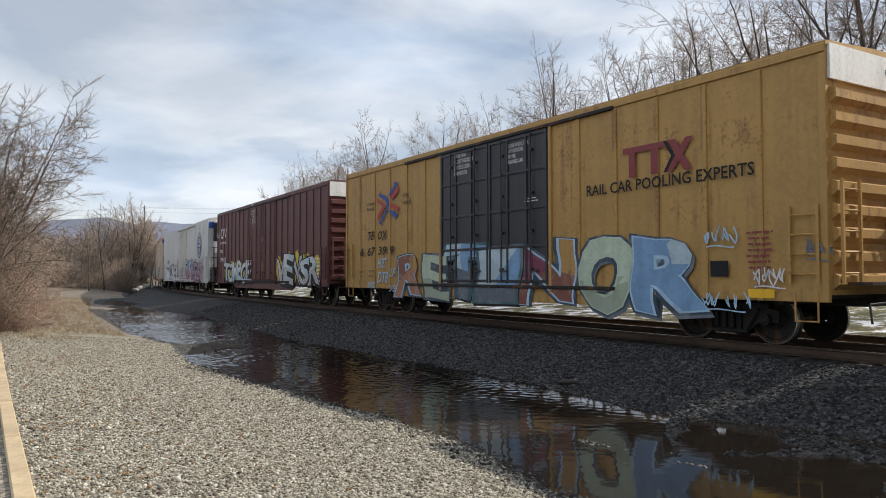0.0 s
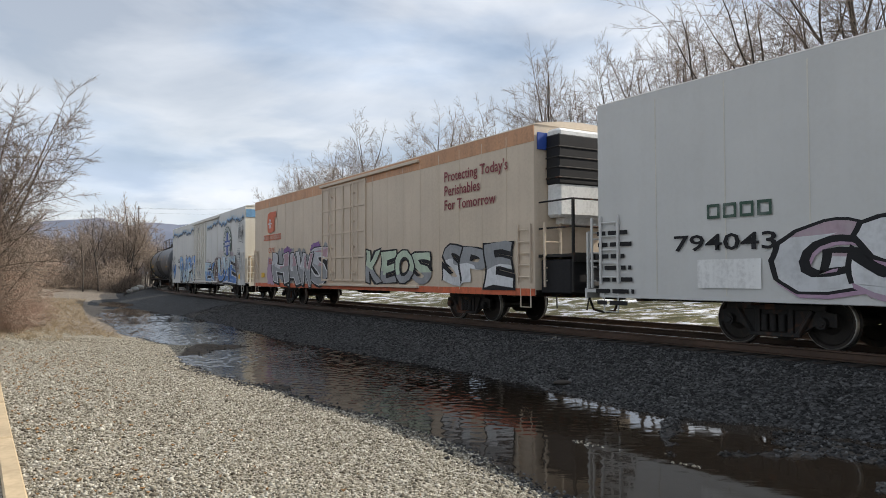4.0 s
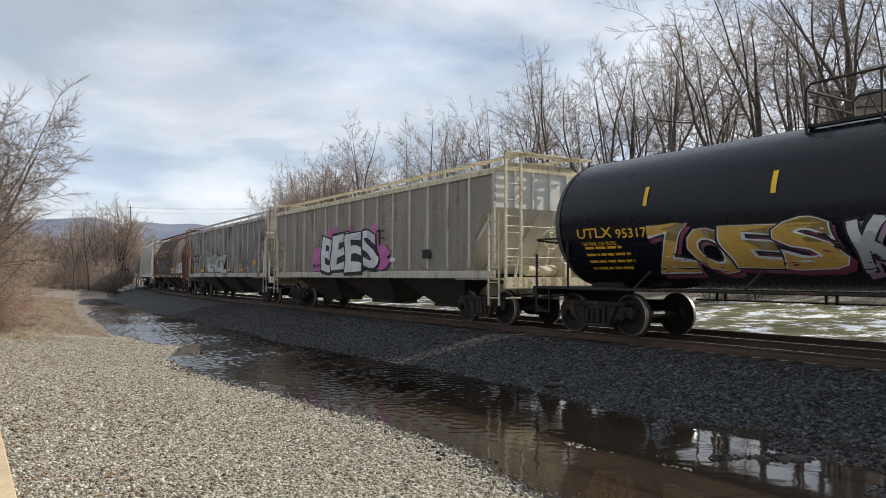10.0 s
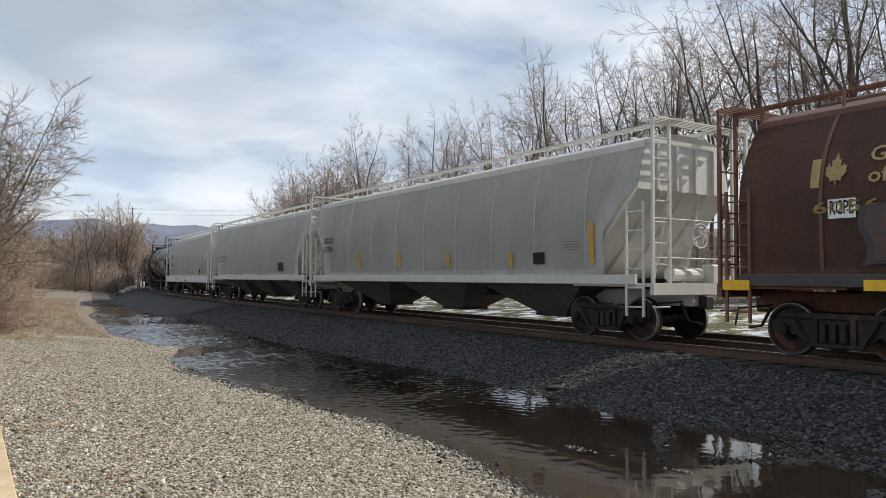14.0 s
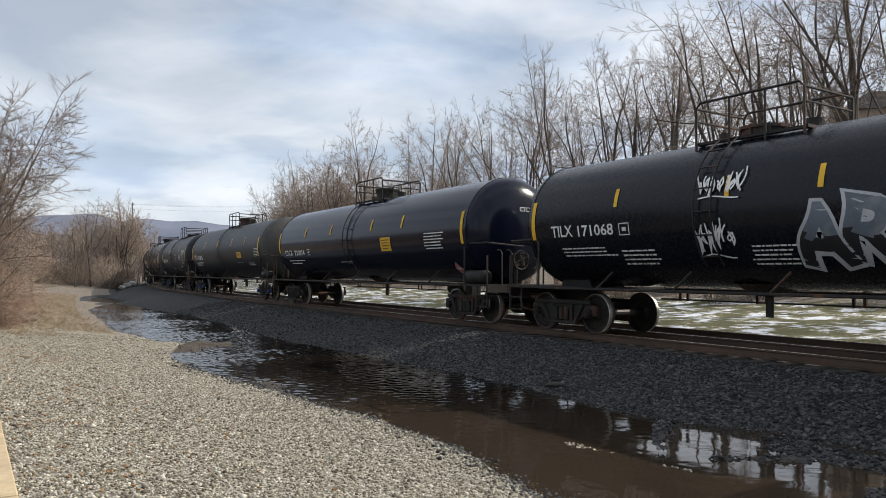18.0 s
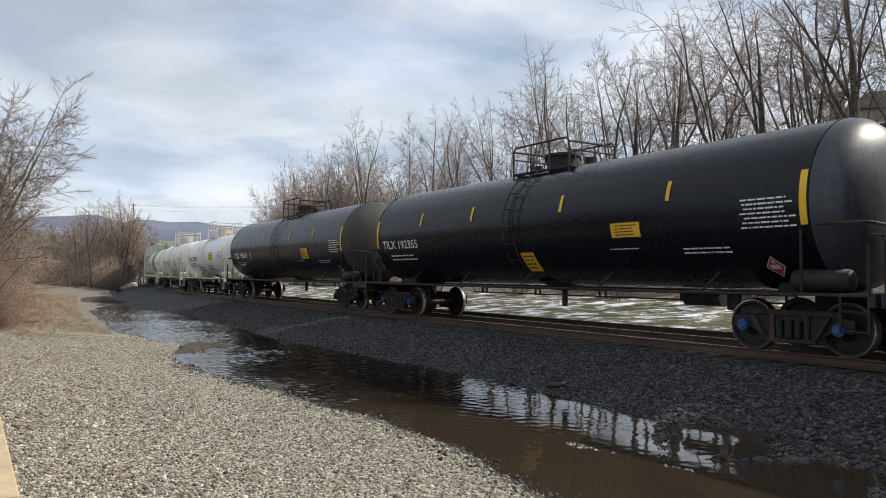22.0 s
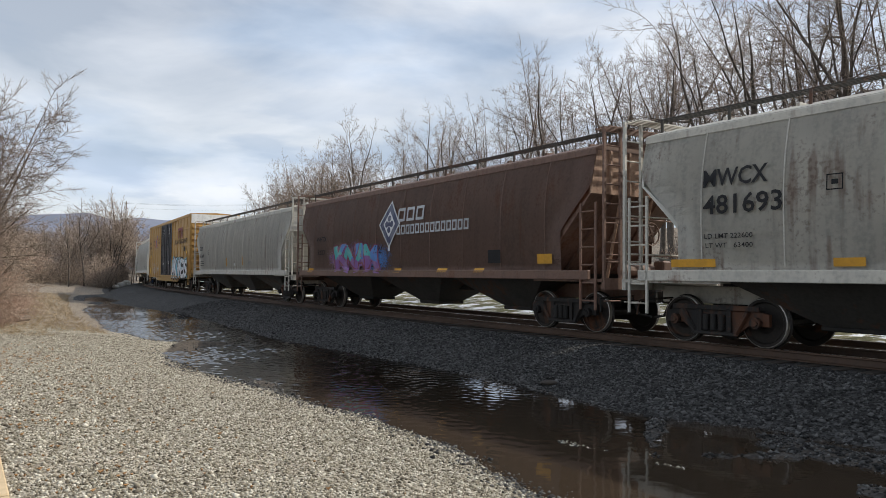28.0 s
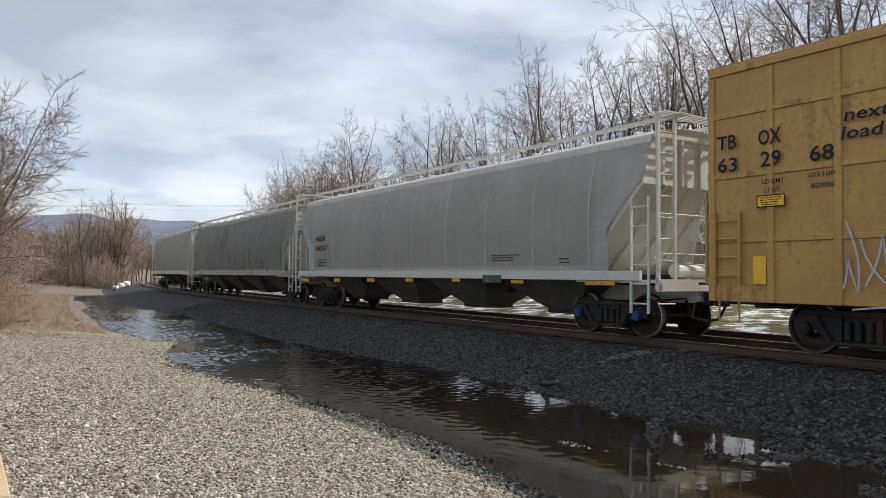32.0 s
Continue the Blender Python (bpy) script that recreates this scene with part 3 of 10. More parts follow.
def rail_line(off, name, label):
    prof = ((-0.07, -0.17), (0.07, -0.17), (0.07, -0.155), (0.012, -0.135), (0.012, -0.045), (0.037, -0.03), (0.037, -0.006), (0.028, 0.0), (-0.028, 0.0), (-0.037, -0.006), (-0.037, -0.03), (-0.012, -0.045), (-0.012, -0.135), (-0.07, -0.155))
    ss = np.concatenate([np.arange(-60, 120, 2.0), np.arange(120, 640, 10.0)])
    v, f, k = [], [], len(prof)
    for i, s in enumerate(ss):
        v += [tuple(map(float, spot(s, off + a, b))) for a, b in prof]
        if i:
            f += [((i - 1) * k + j, (i - 1) * k + (j + 1) % k, i * k + (j + 1) % k, i * k + j) for j in range(k)]
    root = tagged(new(name), label, "rail", "rails")
    put_mesh("rail_base", v, [q for i, q in enumerate(f) if not 4 <= i % k <= 10], M_RAIL, root)
    ob = put_mesh("rail_head", v, [q for i, q in enumerate(f) if 4 <= i % k <= 10], [M_RAIL, M_RAILHEAD], root)
    for p in ob.data.polygons:
        if p.index % 7 == 3:
            p.material_index = 1
    return root


rail_line(0.755, "rail", "rusty steel rail with a bright worn head")
rail_line(-0.755, "rail", "rusty steel rail with a bright worn head")
rail_line(-2.55, "spare_rail", "dark rusty spare rail lying beside the track")


def ties():
    bm = bmnew()
    box(bm, -0.11, 0.11, -1.3, 1.3, -0.34, -0.17, 0.012)
    me = bpy.data.meshes.new("tie")
    bm.to_mesh(me)
    bm.free()
    me.materials.append(M_TIE)
    rng = random.Random(3)
    for i in range(150):
        s = -18 + i * 0.52
        h = float(np.interp(s, S_AX, T_HEAD))
        x, y, _ = spot(s, rng.uniform(-0.04, 0.04))
        o = new("railway_tie", me)
        o.matrix_basis = Matrix.Translation((float(x), float(y), rng.uniform(-0.012, 0.0))) @ pose(0, 0, 0, 0, 0, math.degrees(h) - 90 + rng.uniform(-1, 1))
        tagged(o, "dark tarred wooden railway tie bedded in ballast", "railway tie", "ties under the rails")


ties()


def timber_edge():
    bm = bmnew()
    box(bm, -1.2, 1.2, -0.075, 0.075, -0.16, 0.03, 0.012)
    me = bpy.data.meshes.new("edging_timber")
    bm.to_mesh(me)
    bm.free()
    me.materials.append(M_TIMBER)
    for i in range(9):
        s = -6.2 + 2.43 * i
        h = float(np.interp(s, S_AX, T_HEAD))
        x, y, _ = spot(s, 12.83)
        o = new("edging_timber", me)
        o.matrix_basis = Matrix.Translation((float(x), float(y), -0.36)) @ pose(0, 0, 0, 0, 0, math.degrees(h) + 90)
        tagged(o, "pale weathered edging timber laid along the gravel", "timber", "edging timbers")
    v, f = strip(np.arange(-40, 30, 2.0), 13.3, 24.0, -0.355)
    pav = put_mesh("pavement", [tuple(map(float, p)) for p in v], f, M_ASPHALT)
    tagged(pav, "dark asphalt behind the edging timbers", "pavement", kind="structure")


timber_edge()


def scatter(name, n, area, size, material, label, seed, keep):
    """Many small loose stones in one object."""
    r = np.random.default_rng(seed)
    s, o = r.uniform(area[0], area[1], n), r.uniform(area[2], area[3], n)
    ok = keep(s, o, r)
    s, o = s[ok], o[ok]
    n = len(s)
    X, Y, _ = spot(s, o)
    Z = ground_z(s, o)
    base = np.array([(1, 0, 0), (0.3, 0.95, 0.1), (-0.8, 0.6, -0.1), (-0.75, -0.65, 0.1), (0.35, -0.9, -0.05), (0.1, 0.1, 0.75), (0, 0, -0.6)])
    tri = np.array([(0, 1, 5), (1, 2, 5), (2, 3, 5), (3, 4, 5), (4, 0, 5), (1, 0, 6), (2, 1, 6), (3, 2, 6), (4, 3, 6), (0, 4, 6)])
    k = len(base)
    jit = base[None] * r.uniform(0.65, 1.35, (n, k, 3))
    sz = size * np.exp(r.normal(0, 0.35, n))
    an = r.uniform(0, 6.283, n)
    tl = r.normal(0, 0.45, n)
    c, si, ct, st = np.cos(an), np.sin(an), np.cos(tl), np.sin(tl)
    x, y, z = jit[..., 0], jit[..., 1], jit[..., 2]
    y, z = y * ct[:, None] - z * st[:, None], y * st[:, None] + z * ct[:, None]
    x, y = x * c[:, None] - y * si[:, None], x * si[:, None] + y * c[:, None]
    co = np.stack([x * sz[:, None] + X[:, None], y * sz[:, None] + Y[:, None], z * sz[:, None] + Z[:, None] + (sz * 0.15)[:, None]], -1).reshape(-1, 3)
    t = (tri[None] + (np.arange(n) * k)[:, None, None]).reshape(-1, 3).astype(np.int32)
    me = bpy.data.meshes.new(name)
    me.vertices.add(len(co))
    me.vertices.foreach_set("co", co.ravel())
    me.loops.add(t.size)
    me.loops.foreach_set("vertex_index", t.ravel())
    me.polygons.add(len(t))
    me.polygons.foreach_set("loop_start", np.arange(0, t.size, 3, dtype=np.int32))
    me.update(calc_edges=True)
    ob = put_data(name, me, material)
    return tagged(ob, label, "stones", kind="stuff")


SHORE = lambda s: np.interp(s, SH_S, SH_G)
scatter("ballast_stones", 115000, (-4, 34, 1.35, 6.9), 0.0185, M_BALLAST, "loose dark grey angular ballast stones", 1, lambda s, o, r: (ground_z(s, o) > -0.825) & (o < np.interp(s, SB_S, SB_O) + 1.2) & (r.uniform(0, 1, len(s)) < np.clip(11.0 / (s + 5), 0.33, 1.2)))
scatter("gravel_stones", 150000, (-2.5, 18, 7.8, 12.75), 0.0108, M_GRAVEL, "loose pale grey and tan gravel stones", 2, lambda s, o, r: (ground_z(s, o) > -0.82) & (o > SHORE(s) - 0.1 + 0.4 * r.uniform(0, 1, len(s))) & (r.uniform(0, 1, len(s)) < np.clip(6.0 / (s + 3), 0.25, 1.2)))
scatter("shore_stones", 30000, (-3, 20, 4.0, 9.6), 0.018, M_BALLAST, "wet dark stones along the puddle's edge", 4, lambda s, o, r: (ground_z(s, o) > -0.835) & (ground_z(s, o) < -0.74 + 0.05 * r.normal(0, 1, len(s))) & (o > np.interp(s, SB_S, SB_O)) & (o < SHORE(s) + 0.55) & ((s < 11) | (r.uniform(0, 1, len(s)) < 0.3)))


def bar_keep(s, o, r):
    """Near the pale bar of pebbles."""
    return np.abs(o - (6.32 + 0.15 * (s + 2.0))) < 0.34 * np.abs(r.normal(0, 0.45, len(s))) * np.clip(0.75 + wobble(s, o, 3.0, 2), 0.1, 1.4)


scatter("bar_pebbles", 7000, (-1.9, 1.7, 6.0, 7.3), 0.0165, M_GRAVEL, "pale wet pebbles on a low bar in the puddle", 6, bar_keep)


def fallen_leaves():
    """A few curled dry leaves on the gravel."""
    r = random.Random(77)
    v, f = [], []
    for i in range(420):
        s, o = r.uniform(-1.5, 14), 12.7 - abs(r.gauss(0, 1.1))
        x, y, _ = spot(s, o)
        z = float(ground_z(s, o)) + 0.02
        a, k = r.uniform(0, 6.28), r.uniform(0.012, 0.03)
        c, q = math.cos(a) * k, math.sin(a) * k
        x, y, n = float(x), float(y), len(v)
        v += [(x - c, y - q, z + 0.008), (x + q * 0.6, y - c * 0.6, z), (x + c, y + q, z + r.uniform(0.005, 0.02)), (x - q * 0.6, y + c * 0.6, z + 0.004), (x, y, z - 0.012)]
        f += [(n, n + 1, n + 2, n + 3), (n, n + 4, n + 1), (n + 1, n + 4, n + 2), (n + 2, n + 4, n + 3), (n + 3, n + 4, n)]
    tagged(put_mesh("fallen_leaves", v, f, bark_mat("dead_leaf", (0.20, 0.095, 0.035), (0.40, 0.23, 0.10))), "curled brown leaves scattered on the gravel", "leaves", kind="stuff")


fallen_leaves()


# ---- trees ----
def grow(seed, height, trunk_r, limbs=4, split=0.3, flare=(10, 34), branches=9, twigs=6, spurs=4, lift=0.05, kink=0.10, stems=0, reach=1.0, sag=0.0, wide=9.0, twig_r=0.006):
    """Tapered segments of a bare tree, or of a shrub with several stems: (start, end, radius at start, radius at end, is a twig)."""
    r = random.Random(seed)
    out = []
    up = Vector((0, 0, 1))

    def shake(k):
        return Vector((r.uniform(-k, k), r.uniform(-k, k), r.uniform(-k, k)))

    def aside(d, deg):
        side = d.cross(shake(1.0)).normalized()
        return (d * math.cos(radians(deg)) + side * math.sin(radians(deg))).normalized()

    def line(p, d, length, ra, rb, n, rise, twig, stiff=1.0):
        nodes = []
        for i in range(n):
            d = (d + shake(kink * stiff) + up * rise).normalized()
            q = p + d * (length / n)
            a, b = ra + (rb - ra) * i / n, ra + (rb - ra) * (i + 1) / n
            out.append((p, q, a, b, twig))
            nodes.append((p, q, d, b))
            p = q
        return nodes

    def at(nodes, f):
        k = min(int(f * len(nodes)), len(nodes) - 1)
        a, b, d, rad = nodes[k]
        return a.lerp(b, f * len(nodes) - k), d, rad

    def twig(p, d, length, rad):
        rad = max(rad, twig_r)
        nodes = line(p, d, length, rad, rad * 0.6, 2, 0.03 - sag, True)
        for k in range(spurs):
            q, dd, _ = at(nodes, 0.2 + 0.75 * (k + r.random()) / spurs)
            e = (aside(dd, r.uniform(28, 68)) + up * (0.06 - sag * 2)).normalized()
            out.append((q, q + e * length * r.uniform(0.3, 0.6), rad * 0.65, 0.0, True))
        q, dd, _ = at(nodes, 0.999)
        out.append((q, q + dd * length * r.uniform(0.3, 0.5), rad * 0.6, 0.0, True))

    def branch(p, d, length, rad):
        nodes = line(p, d, length, rad, rad * 0.35, 4, lift * 0.8 - sag * 0.5, False)
        for k in range(twigs):
            f = 0.18 + 0.8 * (k + r.random()) / twigs
            q, dd, rr = at(nodes, f)
            twig(q, aside(dd, r.uniform(32, 72)), length * r.uniform(0.32, 0.52) * (1.2 - 0.55 * f), rr * 0.55)
        q, dd, rr = at(nodes, 0.999)
        for k in range(2):
            twig(q, aside(dd, r.uniform(5, 22)), length * r.uniform(0.3, 0.45), rr * 0.8)

    def limb(p, d, length, rad, first):
        nodes = line(p, d, length, rad, max(rad * 0.2, twig_r * 1.6), 8, lift, False, 0.6)
        for k in range(branches):
            f = first + (1 - first) * (k + r.random()) / branches
            q, dd, rr = at(nodes, f)
            ln = length * r.uniform(0.30, 0.46) * (1.2 - 0.75 * f) * reach
            branch(q, aside(dd, r.uniform(36, 72)), ln, max(rr * r.uniform(0.4, 0.6), twig_r * 1.5))
        q, dd, rr = at(nodes, 0.999)
        branch(q, aside(dd, r.uniform(4, 14)), length * 0.22, rr)

    if stems:
        for k in range(stems):
            a = k * 6.283 / stems + r.uniform(-0.5, 0.5)
            lean = radians(r.uniform(*flare))
            d = Vector((math.cos(a) * math.sin(lean), math.sin(a) * math.sin(lean), math.cos(lean)))
            limb(Vector((math.cos(a), math.sin(a), 0)) * 0.03 * height + Vector((0, 0, -0.2)), d, height * r.uniform(0.65, 0.95), trunk_r * r.uniform(0.7, 1.0), 0.16)
    else:
        trunk = line(Vector((0, 0, -0.3)), aside(up, r.uniform(0, 4)), height * (split + 0.22), trunk_r, trunk_r * 0.62, 7, 0.06, False, 0.35)
        for k in range(limbs):
            f = split / (split + 0.22) + (1 - split / (split + 0.22)) * (k + 0.6 * r.random()) / limbs
            q, d, rr = at(trunk, min(f, 0.99))
            limb(q, aside(up, r.uniform(*flare)), height * r.uniform(0.42, 0.62) * (1.1 - 0.3 * k / limbs), rr * r.uniform(0.45, 0.65), 0.12)
        q, d, rr = at(trunk, 0.999)
        limb(q, aside(d, r.uniform(2, 8)), height * (0.78 - split), rr * 0.8, 0.1)
    k = height / max(g[1].z for g in out)
    far = sorted(math.hypot(g[1].x, g[1].y) for g in out)
    q = min(k, wide * height / far[int(len(far) * 0.96)])
    out = [g for g in out if math.hypot(g[1].x, g[1].y) * q < wide * height * 1.15]
    fit = Vector((q, q, k))
    return [(a * fit, b * fit, ra, rb, tw) for a, b, ra, rb, tw in out]


def tube_mesh(name, segs, sides):
    segs = list(segs)
    n = len(segs)
    a, b = np.array([s[0] for s in segs]), np.array([s[1] for s in segs])
    ra, rb = np.array([s[2] for s in segs]), np.array([s[3] for s in segs])
    d = b - a
    d /= np.linalg.norm(d, axis=1)[:, None] + 1e-9
    ref = np.where(np.abs(d[:, 2:3]) > 0.9, np.array([[1.0, 0, 0]]), np.array([[0, 0, 1.0]]))
    u = np.cross(d, ref)
    u /= np.linalg.norm(u, axis=1)[:, None] + 1e-9
    w = np.cross(d, u)
    an = np.arange(sides) * 2 * math.pi / sides
    ring = u[:, None] * np.cos(an)[None, :, None] + w[:, None] * np.sin(an)[None, :, None]
    co = np.stack([a[:, None] + ring * ra[:, None, None], b[:, None] + ring * rb[:, None, None]], 1).reshape(-1, 3)
    q = np.array([(i, (i + 1) % sides, sides + (i + 1) % sides, sides + i) for i in range(sides)])
    q = (q[None] + (np.arange(n) * 2 * sides)[:, None, None]).reshape(-1, 4).astype(np.int32)
    me = bpy.data.meshes.new(name)
    me.vertices.add(len(co))
    me.vertices.foreach_set("co", co.ravel())
    me.loops.add(q.size)
    me.loops.foreach_set("vertex_index", q.ravel())
    me.polygons.add(len(q))
    me.polygons.foreach_set("loop_start", np.arange(0, q.size, 4, dtype=np.int32))
    me.update(calc_edges=True)
    return me


def spike_mesh(name, tubes, tips):
    """Branch pieces as three-sided tubes and the last twigs as slender spikes, in one mesh."""
    me = tube_mesh(name, tubes, 3)
    co = np.empty(len(me.vertices) * 3)
    me.vertices.foreach_get("co", co)
    n0 = len(me.vertices)
    q = np.empty(len(me.loops), np.int32)
    me.loops.foreach_get("vertex_index", q)
    a, b = np.array([s[0] for s in tips]), np.array([s[1] for s in tips])
    ra = np.array([s[2] for s in tips])
    d = b - a
    d /= np.linalg.norm(d, axis=1)[:, None] + 1e-9
    u = np.cross(d, np.array([[0.3, 0.5, 0.81]]))
    u /= np.linalg.norm(u, axis=1)[:, None] + 1e-9
    v = np.cross(d, u)
    an = np.arange(3) * 2.0944
    ring = a[:, None] + (u[:, None] * np.cos(an)[None, :, None] + v[:, None] * np.sin(an)[None, :, None]) * ra[:, None, None]
    tip = np.concatenate([ring, b[:, None]], 1).reshape(-1, 3)
    t = np.array([(0, 1, 3), (1, 2, 3), (2, 0, 3)])
    t = (t[None] + (np.arange(len(a)) * 4)[:, None, None] + n0).reshape(-1, 3).astype(np.int32)
    out = bpy.data.meshes.new(name)
    out.vertices.add(n0 + len(tip))
    out.vertices.foreach_set("co", np.concatenate([co, tip.ravel()]))
    out.loops.add(len(q) + t.size)
    out.loops.foreach_set("vertex_index", np.concatenate([q, t.ravel()]))
    out.polygons.add(len(q) // 4 + len(t))
    out.polygons.foreach_set("loop_start", np.concatenate([np.arange(0, len(q), 4), len(q) + np.arange(0, t.size, 3)]).astype(np.int32))
    out.update(calc_edges=True)
    bpy.data.meshes.remove(me)
    return out


def tree(name, label, category, mats, group="", **kw):
    segs = grow(**kw)
    root = new(name)
    tagged(root, label, category, group)
    thick = min(0.026, kw["trunk_r"] * 0.3)
    stem = put_data("trunk" if not kw.get("stems") else "stem", tube_mesh("trunk", [g for g in segs if not g[4] and g[2] > thick], 6), mats[0], root, smooth=True)
    rest = [g for g in segs if g[4] or g[2] <= thick]
    crown = put_data("crown", spike_mesh("crown", [g for g in rest if g[3] > 0], [g for g in rest if g[3] <= 0]), mats[1], root)
    if kw.get("stems"):
        tagged(stem, kind="stuff")
        tagged(crown, kind="stuff")
    return root


def stand(ob, s, off, scale=1.0, turn=0.0, sink=0.1, first=False):
    x, y, _ = spot(s, off)
    m = Matrix.Translation((float(x), float(y), float(ground_z(s, off)) - sink)) @ pose(0, 0, 0, 0, 0, turn)
    o = ob if first else copy_thing(ob, m)
    o.matrix_basis = m @ Matrix.Diagonal((scale, scale, scale, 1))
    return o

HILL = ("tree", (M_BARK, M_TWIG), "hillside trees")
W_TREES = [
    tree("bare_tree", "tall leafless tree with a wide rounded crown", *HILL, seed=11, height=15, trunk_r=0.18, limbs=5, split=0.24, flare=(14, 36), branches=11, twigs=7, spurs=5, lift=0.05, kink=0.24, reach=1.0, twig_r=0.009),
    tree("bare_tree", "leafless forked tree with upswept limbs", *HILL, seed=12, height=15, trunk_r=0.18, limbs=3, split=0.34, flare=(8, 24), branches=11, twigs=7, spurs=5, lift=0.05, kink=0.22, reach=0.95, twig_r=0.009),
    tree("bare_tree", "slender leafless tree with a narrow upright crown", *HILL, seed=13, height=15, trunk_r=0.12, limbs=3, split=0.42, flare=(6, 20), branches=9, twigs=6, spurs=5, lift=0.05, kink=0.22, reach=0.9, twig_r=0.009),
    tree("bare_tree", "leafless tree with crooked dark limbs", *HILL, seed=14, height=15, trunk_r=0.19, limbs=4, split=0.30, flare=(14, 38), branches=9, twigs=7, spurs=4, lift=0.05, kink=0.30, twig_r=0.009),
    tree("bare_tree", "tall leafless tree with a long bare trunk", *HILL, seed=15, height=15, trunk_r=0.20, limbs=3, split=0.50, flare=(10, 30), branches=10, twigs=7, spurs=5, lift=0.04, kink=0.24, twig_r=0.009),
    tree("bare_tree", "thin leafless sapling among taller trees", *HILL, seed=16, height=15, trunk_r=0.08, limbs=1, split=0.46, flare=(6, 16), branches=7, twigs=6, spurs=4, lift=0.05, kink=0.22, reach=0.8, twig_r=0.009),
    tree("bare_tree", "leafless tree with a dense fine crown", *HILL, seed=17, height=15, trunk_r=0.15, limbs=6, split=0.18, flare=(16, 44), branches=11, twigs=7, spurs=5, lift=0.04, kink=0.24, twig_r=0.010),
]
# kind, s, height of the top, for the front row of the wood
FRONT_ROW = (
    (6, 150, 17), (6, 138, 16.6), (0, 128, 17.2), (6, 119, 18), (0, 110, 18.6), (6, 101, 18.2), (0, 93, 18.4), (3, 86, 18), (6, 79, 17.6), (0, 72.6, 17.4), (1, 66, 15.6), (1, 59.6, 18.0), (5, 54, 15.0), (0, 48.1, 17.2), (6, 52, 16.0),
    (3, 40.5, 15.0), (4, 38.0, 14.2), (0, 33.0, 16.4), (1, 30.2, 17.6), (5, 31.5, 14.0), (2, 27.3, 13.2), (5, 28.4, 12.5), (1, 24.6, 15.8), (4, 22.6, 15.4), (1, 21.2, 16.0), (5, 23.4, 13.5), (4, 19.2, 16.0), (1, 17.6, 15.8), (5, 18.4, 14.0),
    (3, 16.0, 15.8), (4, 14.4, 16.4), (3, 13.2, 15.6), (5, 12.7, 15.0), (1, 11.9, 16.8), (4, 11.0, 18.5), (2, 20.2, 15.6), (3, 25.4, 14.2), (2, 23.0, 14.8), (0, 43.5, 14.6), (2, 36.0, 14.0), (3, 9.6, 16.5), (1, 8.0, 16.5), (4, 6.0, 16.0), (0, 2.5, 16.0), (1, -2.0, 16.0), (3, -6.5, 16.0),
)


def woods():
    rng = random.Random(5)
    first = set()

    def plant(k, s, off, top):
        g = float(ground_z(s, off))
        stand(W_TREES[k], s, off, (top - g) / 15.0, rng.uniform(0, 360), first=k not in first)
        first.add(k)

    for k, s, top in FRONT_ROW:
        plant(k, s, -18 + rng.uniform(-0.7, 0.7), top)
    for i in range(66):
        plant(rng.choice((0, 6, 6, 3)), rng.uniform(58, 140), rng.uniform(-26, -14), rng.uniform(12.0, 16.6))
    s = -12.0
    while s < 125:
        plant(rng.choice((2, 4, 5, 5, 2)), s, rng.uniform(-28, -20), rng.uniform(10.5, 14.2) + 0.05 * max(0, 30 - s))
        s += rng.uniform(2.8, 5.4) * (1 + max(s, 0) / 120)


woods()


def house():
    """A house on top of the hillside, seen between the trees."""
    wall_m = paint("brown_siding", (0.34, 0.275, 0.215), 0.8, 0, 0.1, 0.2, 0)
    brick_m = paint("chimney_brick", (0.24, 0.19, 0.16), 0.85, 0, 0.2, 0.3, 0, scale=3)
    roof_m = paint("grey_shingle", (0.13, 0.125, 0.125), 0.9, 0, 0.2, 0.2, 0, scale=3)
    glass_m = paint("dark_window_glass", (0.03, 0.035, 0.04), 0.1, 0, 0.05, 0, 0, bump=0)
    h = new("house")
    tagged(h, "brown-sided house with a chimney, standing behind bare trees", "house")
    bm = bmnew()
    box(bm, 0, 15, 0, 9, -6, 3.4)
    part("wall", bm, wall_m, h)
    bm = bmnew()
    for i in range(24):
        box(bm, -0.02, 15.02, -0.03, 0.0, -2.4 + i * 0.24, -2.36 + i * 0.24)
    part("siding_lap", bm, wall_m, h)
    bm = bmnew()
    prism(bm, [(-0.4, 3.3), (15.4, 3.3), (13.5, 4.6), (1.5, 4.6)], -0.5, 9.4)
    part("roof", tidy(bm), roof_m, h)
    bm = bmnew()
    box(bm, -0.85, 0.05, 1.0, 2.2, -6, 5.0, 0.03)
    box(bm, -0.92, 0.12, 0.93, 2.27, 4.85, 5.05, 0.02)
    rod(bm, (-0.4, 1.6, 5.0), (-0.4, 1.6, 5.35), 0.16, 10)
    part("chimney", bm, brick_m, h)
    for x in (2.2, 6.0, 10.0):
        bm = bmnew()
        box(bm, x, x + 1.1, -0.06, 0.02, 0.7, 2.2)
        w = part("window", bm, M_WHITEMARK, h)
        bm = bmnew()
        box(bm, x + 0.1, x + 1.0, -0.075, -0.055, 0.8, 2.1)
        part("pane", bm, glass_m, w)
    h.matrix_basis = pose(33.0, 58.2, 11.6, 0, 0, -18)


house()


